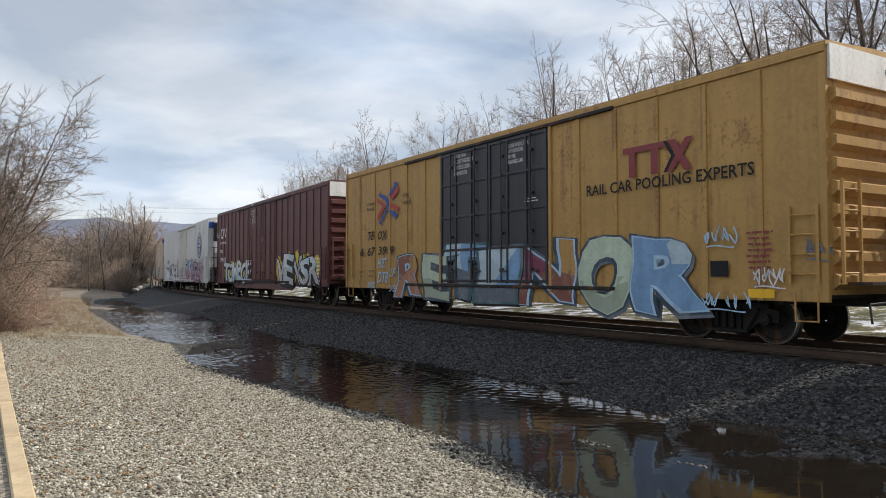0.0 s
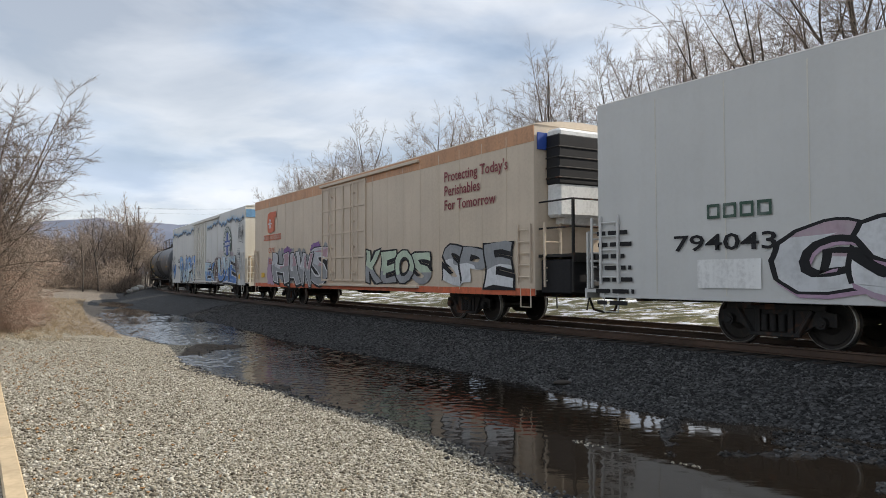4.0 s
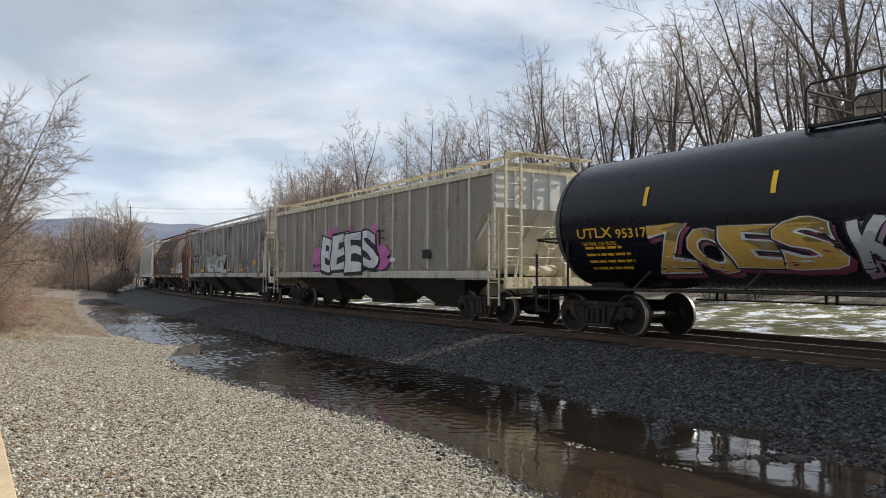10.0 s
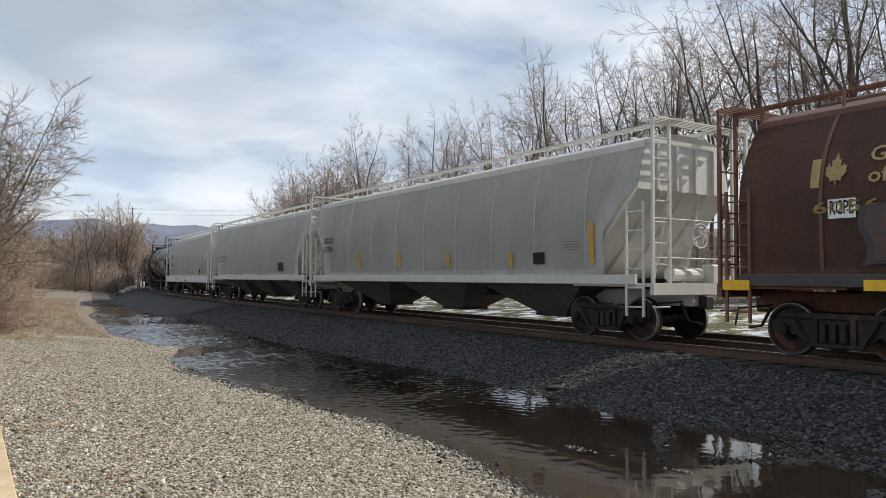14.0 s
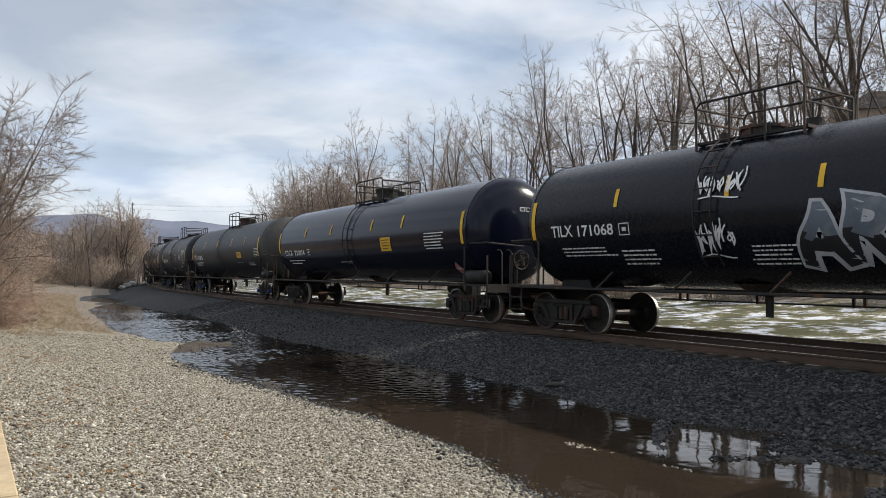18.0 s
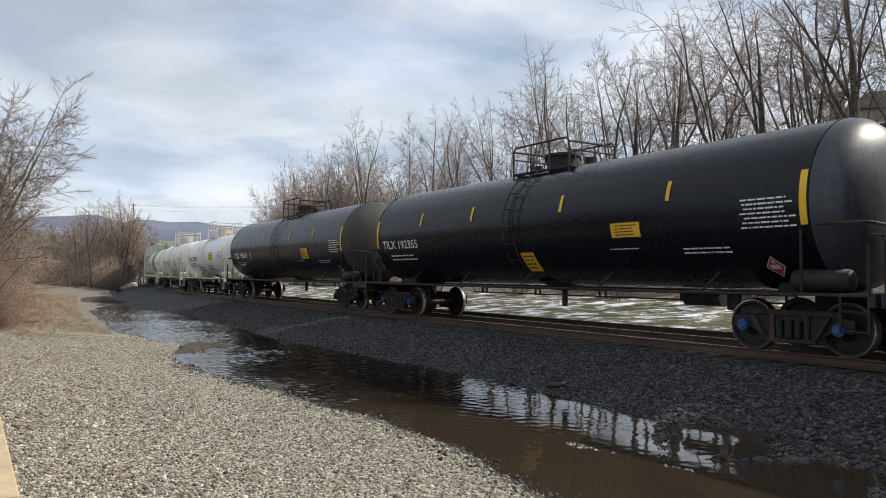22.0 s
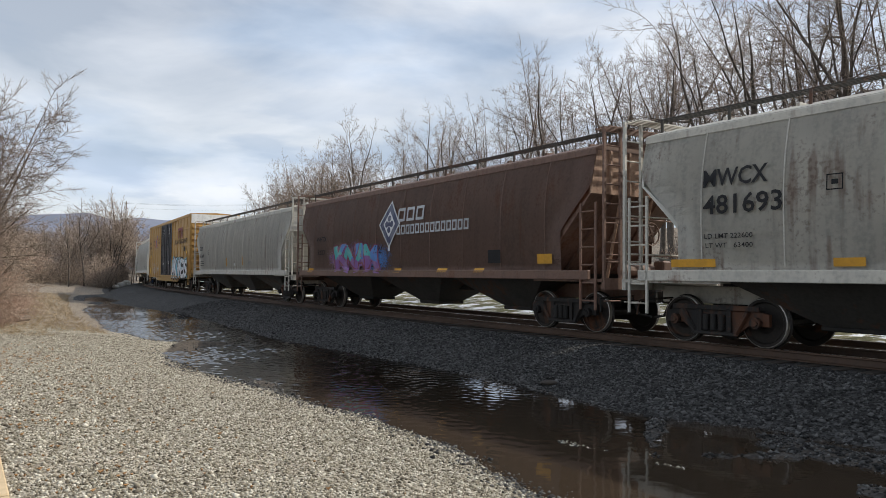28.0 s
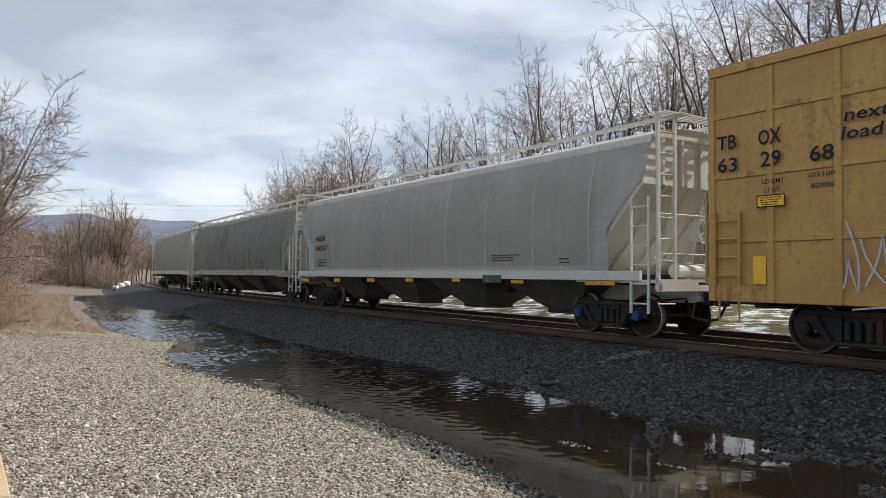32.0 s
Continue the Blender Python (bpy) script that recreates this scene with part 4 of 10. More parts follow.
def left_brush():
    brush = ("shrub", (M_BUSHBARK, M_BUSHTWIG), "trackside brush")
    a = tree("shrub", "leafless tan shrub with long arching twigs", *brush, seed=21, height=4.2, trunk_r=0.03, stems=9, flare=(8, 46), branches=10, twigs=7, spurs=5, lift=0.02, kink=0.16, reach=1.2, twig_r=0.0062)
    b = tree("shrub", "leafless russet shrub with dense fine twigs", "shrub", (M_REDTWIG, M_REDTWIG), "trackside brush", seed=22, height=3.0, trunk_r=0.02, stems=11, flare=(8, 56), branches=9, twigs=7, spurs=5, kink=0.18, lift=0.01, reach=1.2, twig_r=0.0055)
    c = tree("shrub", "leafless brown shrub in the thicket", "shrub", (M_BUSHBARK, M_BUSHTWIG), "thicket brush", seed=24, height=4.0, trunk_r=0.03, stems=8, flare=(6, 42), branches=9, twigs=6, spurs=3, kink=0.16, lift=0.02, reach=1.2, twig_r=0.011)
    t = tree("bare_tree", "spreading leafless tree above the brush", "tree", (M_BUSHBARK, M_TREETWIG), "brush trees", seed=27, height=8.6, trunk_r=0.12, limbs=7, split=0.16, flare=(12, 50), branches=15, twigs=9, spurs=7, lift=0.02, kink=0.24, sag=0.03, reach=0.9, wide=0.46, twig_r=0.0065)
    rng = random.Random(8)
    used = set()
    spots = [(t, 17.4, 12.95, 1.06), (t, 19.6, 13.0, 1.02), (t, 22.5, 13.1, 0.82), (t, 26.0, 13.5, 0.72), (t, 15.6, 14.2, 1.0), (t, 18.4, 13.7, 1.12), (t, 36, 16.5, 0.75)]
    for i in range(60):
        s = rng.uniform(16.5, 46)
        spots.append((rng.choice((a, a, b)), s, rng.uniform(12.8, 16.2) + 0.5 * (s < 20), rng.uniform(0.7, 1.15)))
    for i in range(14):
        spots.append((b, rng.uniform(17.2, 32), rng.uniform(11.8, 13.6), rng.uniform(0.45, 0.75)))
    for i in range(26):
        spots.append((b, rng.uniform(18.5, 27), rng.uniform(11.6, 13.2), rng.uniform(0.3, 0.5)))
    for ob, s, o, k in spots:
        stand(ob, s, o, k, rng.uniform(0, 360), first=ob.name not in used)
        used.add(ob.name)
    # the far thicket where the line bends out of sight
    thicket = ("tree", (M_BARK, M_THICKTWIG), "thicket trees")
    far = [tree("bare_tree", "leafless grey-brown tree in the far thicket", *thicket, seed=31, height=11, trunk_r=0.15, limbs=6, split=0.22, flare=(18, 44), branches=11, twigs=7, spurs=4, lift=0.02, kink=0.15, reach=1.15, twig_r=0.014),
           tree("bare_tree", "slim leafless tree in the far thicket", *thicket, seed=32, height=11, trunk_r=0.12, limbs=4, split=0.32, flare=(12, 32), branches=10, twigs=7, spurs=4, lift=0.03, kink=0.15, twig_r=0.014)]
    marked = ((0, 92.3, 4.5, 12.7), (0, 97.8, 2.9, 12.2), (1, 88.8, 7.2, 11.0), (1, 101, 4.0, 10.6), (1, 83.5, 8.4, 8.2), (0, 103, 7.0, 11.2), (1, 94, 5.6, 12.0), (0, 99.5, 3.8, 11.4), (1, 91, 3.9, 10.5), (0, 96, 6.6, 10.8), (1, 98, 9.5, 10.5))
    for i, (k, s, o, h) in enumerate(marked):
        stand(far[k], s, max(o, 3.6), h / 11.0, rng.uniform(0, 360), first=i in (0, 2))
    for i in range(52):
        stand(far[i % 2], rng.uniform(88, 130), rng.uniform(4.5, 34), rng.uniform(0.6, 0.95), rng.uniform(0, 360))
    for i in range(16):
        stand(far[i % 2], rng.uniform(104, 150), rng.uniform(3.6, 8.0), rng.uniform(0.5, 0.95), rng.uniform(0, 360))
    for i in range(110):
        stand(c, rng.uniform(82, 116), rng.uniform(4.6, 26), rng.uniform(0.7, 1.35), rng.uniform(0, 360), first=i == 0)
    # the low thicket under the hillside trees
    for i in range(80):
        s = -8 + 118 * rng.random() ** 1.3
        stand(c if s > 30 else rng.choice((b, c, c)), s, rng.uniform(-22, -13.5), rng.uniform(0.5, 1.05), rng.uniform(0, 360))


left_brush()


def stubble():
    """Dry grass blades and fallen twigs on the bank below the brush."""
    r = random.Random(41)
    segs = []
    for i in range(5200):
        s = r.uniform(16, 60)
        o = r.uniform(9.2, 15.5) - max(0, s - 30) * 0.05
        if o < float(np.interp(s, SH_S, SH_G)) + 0.5 or (s < 18.5 and o < 11):
            continue
        x, y, _ = spot(s, o)
        p = Vector((float(x), float(y), float(ground_z(s, o)) - 0.01))
        for k in range(4):
            q = p + Vector((r.uniform(-0.05, 0.05), r.uniform(-0.05, 0.05), 0))
            a, ln = r.uniform(0, 6.28), r.uniform(0.06, 0.26)
            up = r.uniform(0.15, 1.3)
            segs.append((q, q + Vector((math.cos(a), math.sin(a), up)).normalized() * ln, r.uniform(0.004, 0.008), 0.002, True))
    ob = put_data("dry_grass", tube_mesh("dry_grass", segs, 3), M_LITTER)
    tagged(ob, "dry tan grass and fallen twigs on the bank", "grass", kind="stuff")


stubble()


def ridge():
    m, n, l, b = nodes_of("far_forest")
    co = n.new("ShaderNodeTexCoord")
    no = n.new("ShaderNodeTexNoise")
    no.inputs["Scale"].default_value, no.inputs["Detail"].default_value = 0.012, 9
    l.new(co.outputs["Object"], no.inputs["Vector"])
    # the haze of distance is put into the forest's colour as blue-grey
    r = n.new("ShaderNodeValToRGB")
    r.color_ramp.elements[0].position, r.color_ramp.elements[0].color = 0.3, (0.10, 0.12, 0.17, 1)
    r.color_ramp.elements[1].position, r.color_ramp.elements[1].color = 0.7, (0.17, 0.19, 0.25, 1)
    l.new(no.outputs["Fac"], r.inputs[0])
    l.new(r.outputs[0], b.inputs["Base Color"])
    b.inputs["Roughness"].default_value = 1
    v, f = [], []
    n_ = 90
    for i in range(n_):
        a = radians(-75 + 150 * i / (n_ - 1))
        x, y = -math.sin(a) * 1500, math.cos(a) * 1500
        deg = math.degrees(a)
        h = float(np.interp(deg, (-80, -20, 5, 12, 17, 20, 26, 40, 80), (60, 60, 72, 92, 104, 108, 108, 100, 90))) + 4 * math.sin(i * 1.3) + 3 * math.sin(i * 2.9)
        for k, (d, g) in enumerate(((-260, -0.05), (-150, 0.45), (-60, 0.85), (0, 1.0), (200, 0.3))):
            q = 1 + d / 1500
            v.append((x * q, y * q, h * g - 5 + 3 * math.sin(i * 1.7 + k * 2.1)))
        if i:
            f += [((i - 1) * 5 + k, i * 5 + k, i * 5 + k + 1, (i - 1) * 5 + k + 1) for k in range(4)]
    tagged(put_mesh("backdrop", v, f, m, smooth=True), "distant wooded ridge tinted blue-grey for haze", "hill", kind="structure")


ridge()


def loose_things():
    bag_m = paint("white_sacking", (0.75, 0.75, 0.72), 0.8, 0, 0.08, 0.2, 0)
    stone_m = paint("grey_boulder", (0.30, 0.28, 0.25), 0.9, 0, 0.2, 0.3, 0)

    def lump(name, s, off, r, material, label, cat, seed):
        rg = random.Random(seed)
        bm = bmnew()
        bmesh.ops.create_icosphere(bm, subdivisions=2, radius=r)
        for v in bm.verts:
            v.co = Vector((v.co.x * 1.1, v.co.y, v.co.z * 0.8)) * rg.uniform(0.88, 1.1)
            v.co.z = max(v.co.z, -r * 0.55)
        ob = part(name, bm, material, None, "", True)
        x, y, _ = spot(s, off)
        ob.matrix_basis = Matrix.Translation((float(x), float(y), float(ground_z(s, off)) + r * 0.5))
        tagged(ob, label, cat, cat + "s by the bend")

    for i, (s, off, r) in enumerate(((92, 3.4, 0.5), (93.5, 2.9, 0.55), (91, 3.9, 0.4))):
        lump("bulk_bag", s, off, r, bag_m, "bulging white sack lying beside the track bend", "sack", i)
    for i, (s, off, r) in enumerate(((90, 5.4, 0.4), (88.5, 6.1, 0.35), (91, 6.6, 0.3))):
        lump("boulder", s, off, r, stone_m, "weathered grey boulder at the thicket's edge", "boulder", 9 + i)
    for i, (s, off, z, turn, ln) in enumerate(((21.6, 11.9, 0.13, 70, 2.4), (21.9, 12.0, 0.34, 62, 2.2), (21.2, 12.3, 0.12, 84, 2.0))):
        bm = bmnew()
        rod(bm, (-ln / 2, 0, 0), (ln / 2, 0, 0), 0.13, 10, 0.11)
        for k in (-0.3, 0.25):
            rod(bm, (k * ln, 0, 0.05), (k * ln + 0.1, 0.12, 0.24), 0.03, 6)
        ob = part("log", bm, M_BUSHBARK)
        x, y, _ = spot(s, off)
        ob.matrix_basis = Matrix.Translation((float(x), float(y), float(ground_z(s, off)) + z)) @ pose(0, 0, 0, 0, 2, turn + 20)
        tagged(ob, "dark rotting log lying in the brush", "log", "logs in the brush")
    bm = bmnew()
    bmesh.ops.create_icosphere(bm, subdivisions=2, radius=0.09)
    for v in bm.verts:
        v.co = Vector((v.co.x * 1.9, v.co.y * 1.2, v.co.z * 0.55))
    ob = part("rock", bm, M_TIE)
    x, y, _ = spot(4.0, 3.95)
    ob.matrix_basis = Matrix.Translation((float(x), float(y), float(ground_z(4.0, 3.95)) + 0.03))
    tagged(ob, "dark flat rock at the foot of the ballast", "rock")


loose_things()


def overhead_line():
    """A distant pole line that crosses behind the far thicket."""
    wood = paint("weathered_pole_wood", (0.14, 0.11, 0.085), 0.9, 0, 0.2, 0.2, 0)
    wire_m = paint("dark_cable", (0.03, 0.03, 0.032), 0.7, 0, 0.05, 0, 0, bump=0)
    feet = [(-104.0, 182.0), (-72.0, 178.0), (-30.0, 173.0)]
    for x, y in feet:
        pole = tagged(new("utility_pole"), "weathered wooden utility pole behind the far thicket", "utility pole", "pole line")
        bm = bmnew()
        rod(bm, (0, 0, -3), (0, 0, 18.2), 0.17, 8, 0.12)
        part("pole", bm, wood, pole)
        for z in (17.6, 16.5):
            bm = bmnew()
            box(bm, -0.06, 0.06, -1.2, 1.2, z, z + 0.12)
            part("crossarm", bm, wood, pole)
        pole.matrix_basis = pose(x, y, 0)
    for dy, z in ((-1.1, 17.75), (1.1, 17.75), (0.0, 16.65)):
        bm = bmnew()
        pts = []
        for (xa, ya), (xb, yb) in zip(feet, feet[1:]):
            for k in range(9):
                u = k / 8
                pts.append((xa + (xb - xa) * u, ya + dy + (yb - ya) * u, z - 2.4 * u * (1 - u)))
        clean = [q for i, q in enumerate(pts) if i == 0 or (Vector(q) - Vector(pts[i - 1])).length > 0.01]
        pipe(bm, clean, 0.016, 4)
        tagged(part("power_line", bm, wire_m), "thin dark overhead cable slung between poles", "cable", "overhead cables")


overhead_line()

# ---- train ----
def truck_mesh():
    """One side frame of a three-piece freight truck, on the side y < 0."""
    bm = bmnew()
    y0, y1 = -1.06, -0.93
    prism(bm, [(-1.12, 0.62), (-1.12, 0.40), (-0.72, 0.40), (-0.45, 0.22), (0.45, 0.22), (0.72, 0.40), (1.12, 0.40), (1.12, 0.62), (0.8, 0.68), (0.5, 0.74), (-0.5, 0.74), (-0.8, 0.68)], y0 + 0.03, y1 - 0.02)
    box(bm, -0.95, 0.95, y0 - 0.02, y0 + 0.04, 0.66, 0.76, 0.01)
    box(bm, -0.5, 0.5, y0 - 0.03, y0 + 0.04, 0.19, 0.26, 0.01)
    for k in (-1, 1):
        rod(bm, (k * 0.72, y0, 0.66), (k * 0.46, y0, 0.24), 0.05, 6)
        box(bm, k * 0.32 - 0.05, k * 0.32 + 0.05, y0 - 0.02, y0 + 0.04, 0.24, 0.7, 0.01)
    return tidy(bm)


def spring_mesh():
    """One coil spring as a ribbed column."""
    bm = bmnew()
    prev = None
    for i in range(13):
        k = 0.075 if i % 2 else 0.058
        ring = [bm.verts.new((math.cos(a) * k, -1.075 + math.sin(a) * k, 0.28 + i * 0.0255)) for a in [j * 0.7854 for j in range(8)]]
        if prev:
            for j in range(8):
                bm.faces.new((prev[j], prev[(j + 1) % 8], ring[(j + 1) % 8], ring[j]))
        prev = ring
    return tidy(bm)


def wheelset_mesh():
    """Two wheels and their axle, turning as one, about the origin."""
    bm = bmnew()
    rod(bm, (0, -1.03, 0), (0, 1.03, 0), 0.075, 10)
    rod(bm, (0, -0.45, 0), (0, 0.45, 0), 0.085, 10)
    seg = 28
    for sgn in (-1, 1):
        prof = ((0.10, 0.845), (0.20, 0.80), (0.36, 0.79), (0.39, 0.83), (0.437, 0.83), (0.455, 0.824), (0.457, 0.74), (0.485, 0.715), (0.485, 0.69), (0.39, 0.69), (0.36, 0.74), (0.20, 0.75), (0.10, 0.71))
        rings = []
        for r, y in prof:
            rings.append([bm.verts.new((math.cos(a) * r, sgn * y, math.sin(a) * r)) for a in [2 * math.pi * i / seg for i in range(seg)]])
        for i, (ra, rb) in enumerate(zip(rings, rings[1:])):
            for j in range(seg):
                fc = bm.faces.new((ra[j], ra[(j + 1) % seg], rb[(j + 1) % seg], rb[j]))
                fc.material_index = 1 if i in (4, 5) else 0
        for i in range(3):
            a = i * 2.094 + 0.4
            box(bm, math.cos(a) * 0.26 - 0.03, math.cos(a) * 0.26 + 0.03, sgn * 0.785, sgn * 0.80, math.sin(a) * 0.26 - 0.03, math.sin(a) * 0.26 + 0.03)
    return tidy(bm)


def mesh_of(name, bm, mats, smooth=False):
    me = bpy.data.meshes.new(name)
    bm.normal_update()
    bm.to_mesh(me)
    bm.free()
    for m in mats:
        me.materials.append(m)
    if smooth:
        me.polygons.foreach_set("use_smooth", [True] * len(me.polygons))
    return me


def bolster_mesh():
    bm = bmnew()
    box(bm, -0.2, 0.2, -0.98, 0.98, 0.42, 0.66, 0.02)
    rod(bm, (0, 0, 0.6), (0, 0, 0.8), 0.2, 12)
    return bm


def cap_mesh():
    bm = bmnew()
    rod(bm, (0, -1.03, 0), (0, -1.13, 0), 0.105, 10)
    rod(bm, (0, -1.13, 0), (0, -1.15, 0), 0.06, 8)
    for i in range(3):
        a = i * 2.094
        rod(bm, (math.cos(a) * 0.06, -1.13, math.sin(a) * 0.06), (math.cos(a) * 0.06, -1.155, math.sin(a) * 0.06), 0.018, 6)
    return bm


ME_FRAME = mesh_of("side_frame", truck_mesh(), [M_STEEL])
ME_SPRING = mesh_of("spring", spring_mesh(), [M_STEEL], True)
ME_WHEELS = mesh_of("wheelset", wheelset_mesh(), [M_WHEEL, M_RIM])
ME_BOLSTER = mesh_of("truck", bolster_mesh(), [M_STEEL])
ME_CAP = mesh_of("bearing_cap", cap_mesh(), [M_STEEL])
ME_CAP_BLUE = mesh_of("bearing_cap", cap_mesh(), [M_BLUECAP])
WHEELSETS = []


def child(name, me, parent, m=None, label=""):
    o = new(name, me)
    o.parent = parent
    if m is not None:
        o.matrix_basis = m
    if label:
        o["label"] = label
    return o


def truck(car, x, blue=False):
    t = child("truck", ME_BOLSTER, car, pose(x, 0, 0), "grimy black cast-steel freight truck")
    for turn in (0, 180):
        child("side_frame", ME_FRAME, t, pose(0, 0, 0, 0, 0, turn))
        for sx in (-0.17, 0.0, 0.17):
            child("spring", ME_SPRING, t, pose(sx, 0, 0, 0, 0, 0) @ pose(0, 0, 0, 0, 0, turn))
    for dx in (-0.89, 0.89):
        w = child("wheelset", ME_WHEELS, t, pose(dx, 0, 0.457))
        WHEELSETS.append((w, car, dx))
        child("bearing_cap", ME_CAP_BLUE if blue else ME_CAP, t, pose(dx, 0, 0.457), "blue bearing cap" if blue else "")
    return t


def coupler(car, x, sgn):
    bm = bmnew()
    box(bm, x - sgn * 0.9, x + sgn * 0.35, -0.08, 0.08, 0.76, 0.92, 0.02)
    box(bm, x + sgn * 0.3, x + sgn * 0.52, -0.14, 0.12, 0.70, 0.98, 0.03)
    rod(bm, (x + sgn * 0.05, -0.2, 0.85), (x + sgn * 0.05, -1.35, 0.8), 0.018, 6)
    rod(bm, (x + sgn * 0.05, -1.35, 0.8), (x + sgn * 0.1, -1.38, 0.5), 0.018, 6)
    pipe(bm, [(x + sgn * 0.05, -0.35, 0.8), (x + sgn * 0.25, -0.35, 0.45), (x + sgn * 0.55, -0.3, 0.4)], 0.03, 6)
    part("coupler", bm, M_STEEL, car, "black steel coupler with air hose")


def ladder(car, x, y, z0, z1, width, rungs, material, along="x", label="", stiles=True, r=0.018):
    """A ladder with its rungs, or a row of grab irons where it has no stiles."""
    bm = bmnew()
    dx, dy = (width / 2, 0) if along == "x" else (0, width / 2)
    rod(bm, (-dx, -dy, 0), (dx, dy, 0), r, 5)
    if stiles:
        sb = bmnew()
        for k in (-1, 1):
            box(sb, x + k * dx - 0.025, x + k * dx + 0.025, y + k * dy - 0.02, y + k * dy + 0.02, z0, z1)
        owner = part("ladder", sb, material, car, label)
    else:
        owner = car
    one = part("rung" if stiles else "grab_iron", bm, material, owner)
    one.matrix_basis = pose(x, y, z0 + (z1 - z0) * 0.5 / rungs)
    for i in range(1, rungs):
        again(one, x, y, z0 + (z1 - z0) * (i + 0.5) / rungs, owner)


def stirrup(car, x, y, material):
    bm = bmnew()
    pipe(bm, [(x - 0.2, y, 1.0), (x - 0.2, y, 0.5), (x + 0.2, y, 0.5), (x + 0.2, y, 1.0)], 0.02, 5)
    part("step", bm, material, car)


def brake_wheel(car, x, y, z, material, sgn=1):
    bm = bmnew()
    pts = [(x, y + math.cos(a) * 0.26, z + math.sin(a) * 0.26) for a in [i * 0.5236 for i in range(13)]]
    pipe(bm, pts, 0.018, 5)
    for i in range(4):
        a = i * 1.571 + 0.4
        rod(bm, (x, y, z), (x, y + math.cos(a) * 0.26, z + math.sin(a) * 0.26), 0.014, 5)
    wheel = part("brake_wheel", bm, material, car)
    bm = bmnew()
    box(bm, x - sgn * 0.3, x - sgn * 0.02, y - 0.16, y + 0.16, z - 0.2, z + 0.2, 0.03)
    part("gear_housing", bm, material, wheel)


def text_mesh(body, size, heavy=0.01):
    c = bpy.data.curves.new("lettering", "FONT")
    c.body, c.size, c.resolution_u, c.offset = body, size, 2, heavy
    c.align_x, c.align_y = "LEFT", "BOTTOM"
    o = bpy.data.objects.new("lettering", c)
    me = bpy.data.meshes.new_from_object(o)
    bpy.data.objects.remove(o)
    bpy.data.curves.remove(c)
    return me


def new_car(name, label, group):
    c = new(name)
    return tagged(c, label, "railway wagon", "freight train")


def brake_gear(car, L):
    bm = bmnew()
    rod(bm, (-0.9, -0.55, 0.85), (0.5, -0.55, 0.85), 0.22, 12)
    box(bm, 0.9, 1.35, -0.85, -0.4, 0.65, 1.0, 0.03)
    pipe(bm, [(-L * 0.36, -0.3, 0.75), (L * 0.36, -0.3, 0.75)], 0.03, 6)
    part("brake_gear", bm, M_STEEL, car)


def box_body(car, L, zb, zt, wall, roof_m, end_m, band_m=None, ribs=0, arched=False, smooth_end=False, hw=1.55):
    """Body of a boxcar: two side walls, two ends, roof, underframe. Front at +x."""
    for sgn, nm in ((-1, "side_wall"), (1, "side_wall")):
        bm = bmnew()
        box(bm, -L / 2, L / 2, sgn * hw - 0.03, sgn * hw + 0.03, zb, zt, 0.01)
        part(nm, bm, wall, car)
    for sgn in (-1, 1):
        bm = bmnew()
        x = sgn * L / 2
        box(bm, x - 0.06, x - 0.0, -hw + 0.02, hw - 0.02, zb + 0.12, zt + (0.0 if arched else -0.01))
        wall_ = part("end_wall", tidy(bm), end_m, car)
        if not smooth_end:
            n = 9
            z0, z1 = zb + 0.2, zt - 0.62
            for i in range(n):
                za, zd = z0 + (z1 - z0) * i / n, (z1 - z0) / n
                bm = bmnew()
                prof = [(-sgn * 0.01, za), (sgn * 0.11, za + zd * 0.25), (sgn * 0.11, za + zd * 0.62), (-sgn * 0.01, za + zd * 0.75)]
                a = [bm.verts.new((x + p, -hw + 0.06, z)) for p, z in prof]
                b = [bm.verts.new((x + p, hw - 0.06, z)) for p, z in prof]
                for j in range(3):
                    bm.faces.new((a[j], a[j + 1], b[j + 1], b[j]))
                bm.faces.new(a)
                bm.faces.new(b)
                part("end_rib", tidy(bm), end_m, wall_)
        if band_m:
            bm = bmnew()
            box(bm, x + sgn * 0.004, x + sgn * 0.05, -hw + 0.01, hw - 0.01, zt - 0.6, zt - 0.02)
            part("end_band", bm, band_m, car, "white band across the top of the end")
    bm = bmnew()
    if arched:
        prof = [(-hw - 0.03, zt)] + [(y, zt + 0.16 * (1 - (y / hw) ** 2) + 0.02) for y in np.linspace(-hw, hw, 9)] + [(hw + 0.03, zt)]
    else:
        prof = [(-hw - 0.05, zt - 0.05), (-hw - 0.05, zt + 0.02), (0, zt + 0.10), (hw + 0.05, zt + 0.02), (hw + 0.05, zt - 0.05)]
    a = [bm.verts.new((-L / 2 - 0.02, y, z)) for y, z in prof]
    b = [bm.verts.new((L / 2 + 0.02, y, z)) for y, z in prof]
    for j in range(len(prof) - 1):
        bm.faces.new((a[j], b[j], b[j + 1], a[j + 1]))
    bm.faces.new(a)
    bm.faces.new(b[::-1])
    bm.faces.new((a[0], a[-1], b[-1], b[0]))
    part("roof", tidy(bm), roof_m, car)
    bm = bmnew()
    box(bm, -L / 2 + 0.1, L / 2 - 0.1, -0.35, 0.35, 0.72, zb + 0.15)
    box(bm, -L / 2 + 0.05, L / 2 - 0.05, -hw + 0.1, hw - 0.1, zb + 0.06, zb + 0.16)
    for x in np.linspace(-L / 2 + 1.0, L / 2 - 1.0, 9):
        box(bm, x - 0.06, x + 0.06, -hw + 0.1, hw - 0.1, zb - 0.06, zb + 0.08)
    part("underframe", bm, M_STEEL, car)


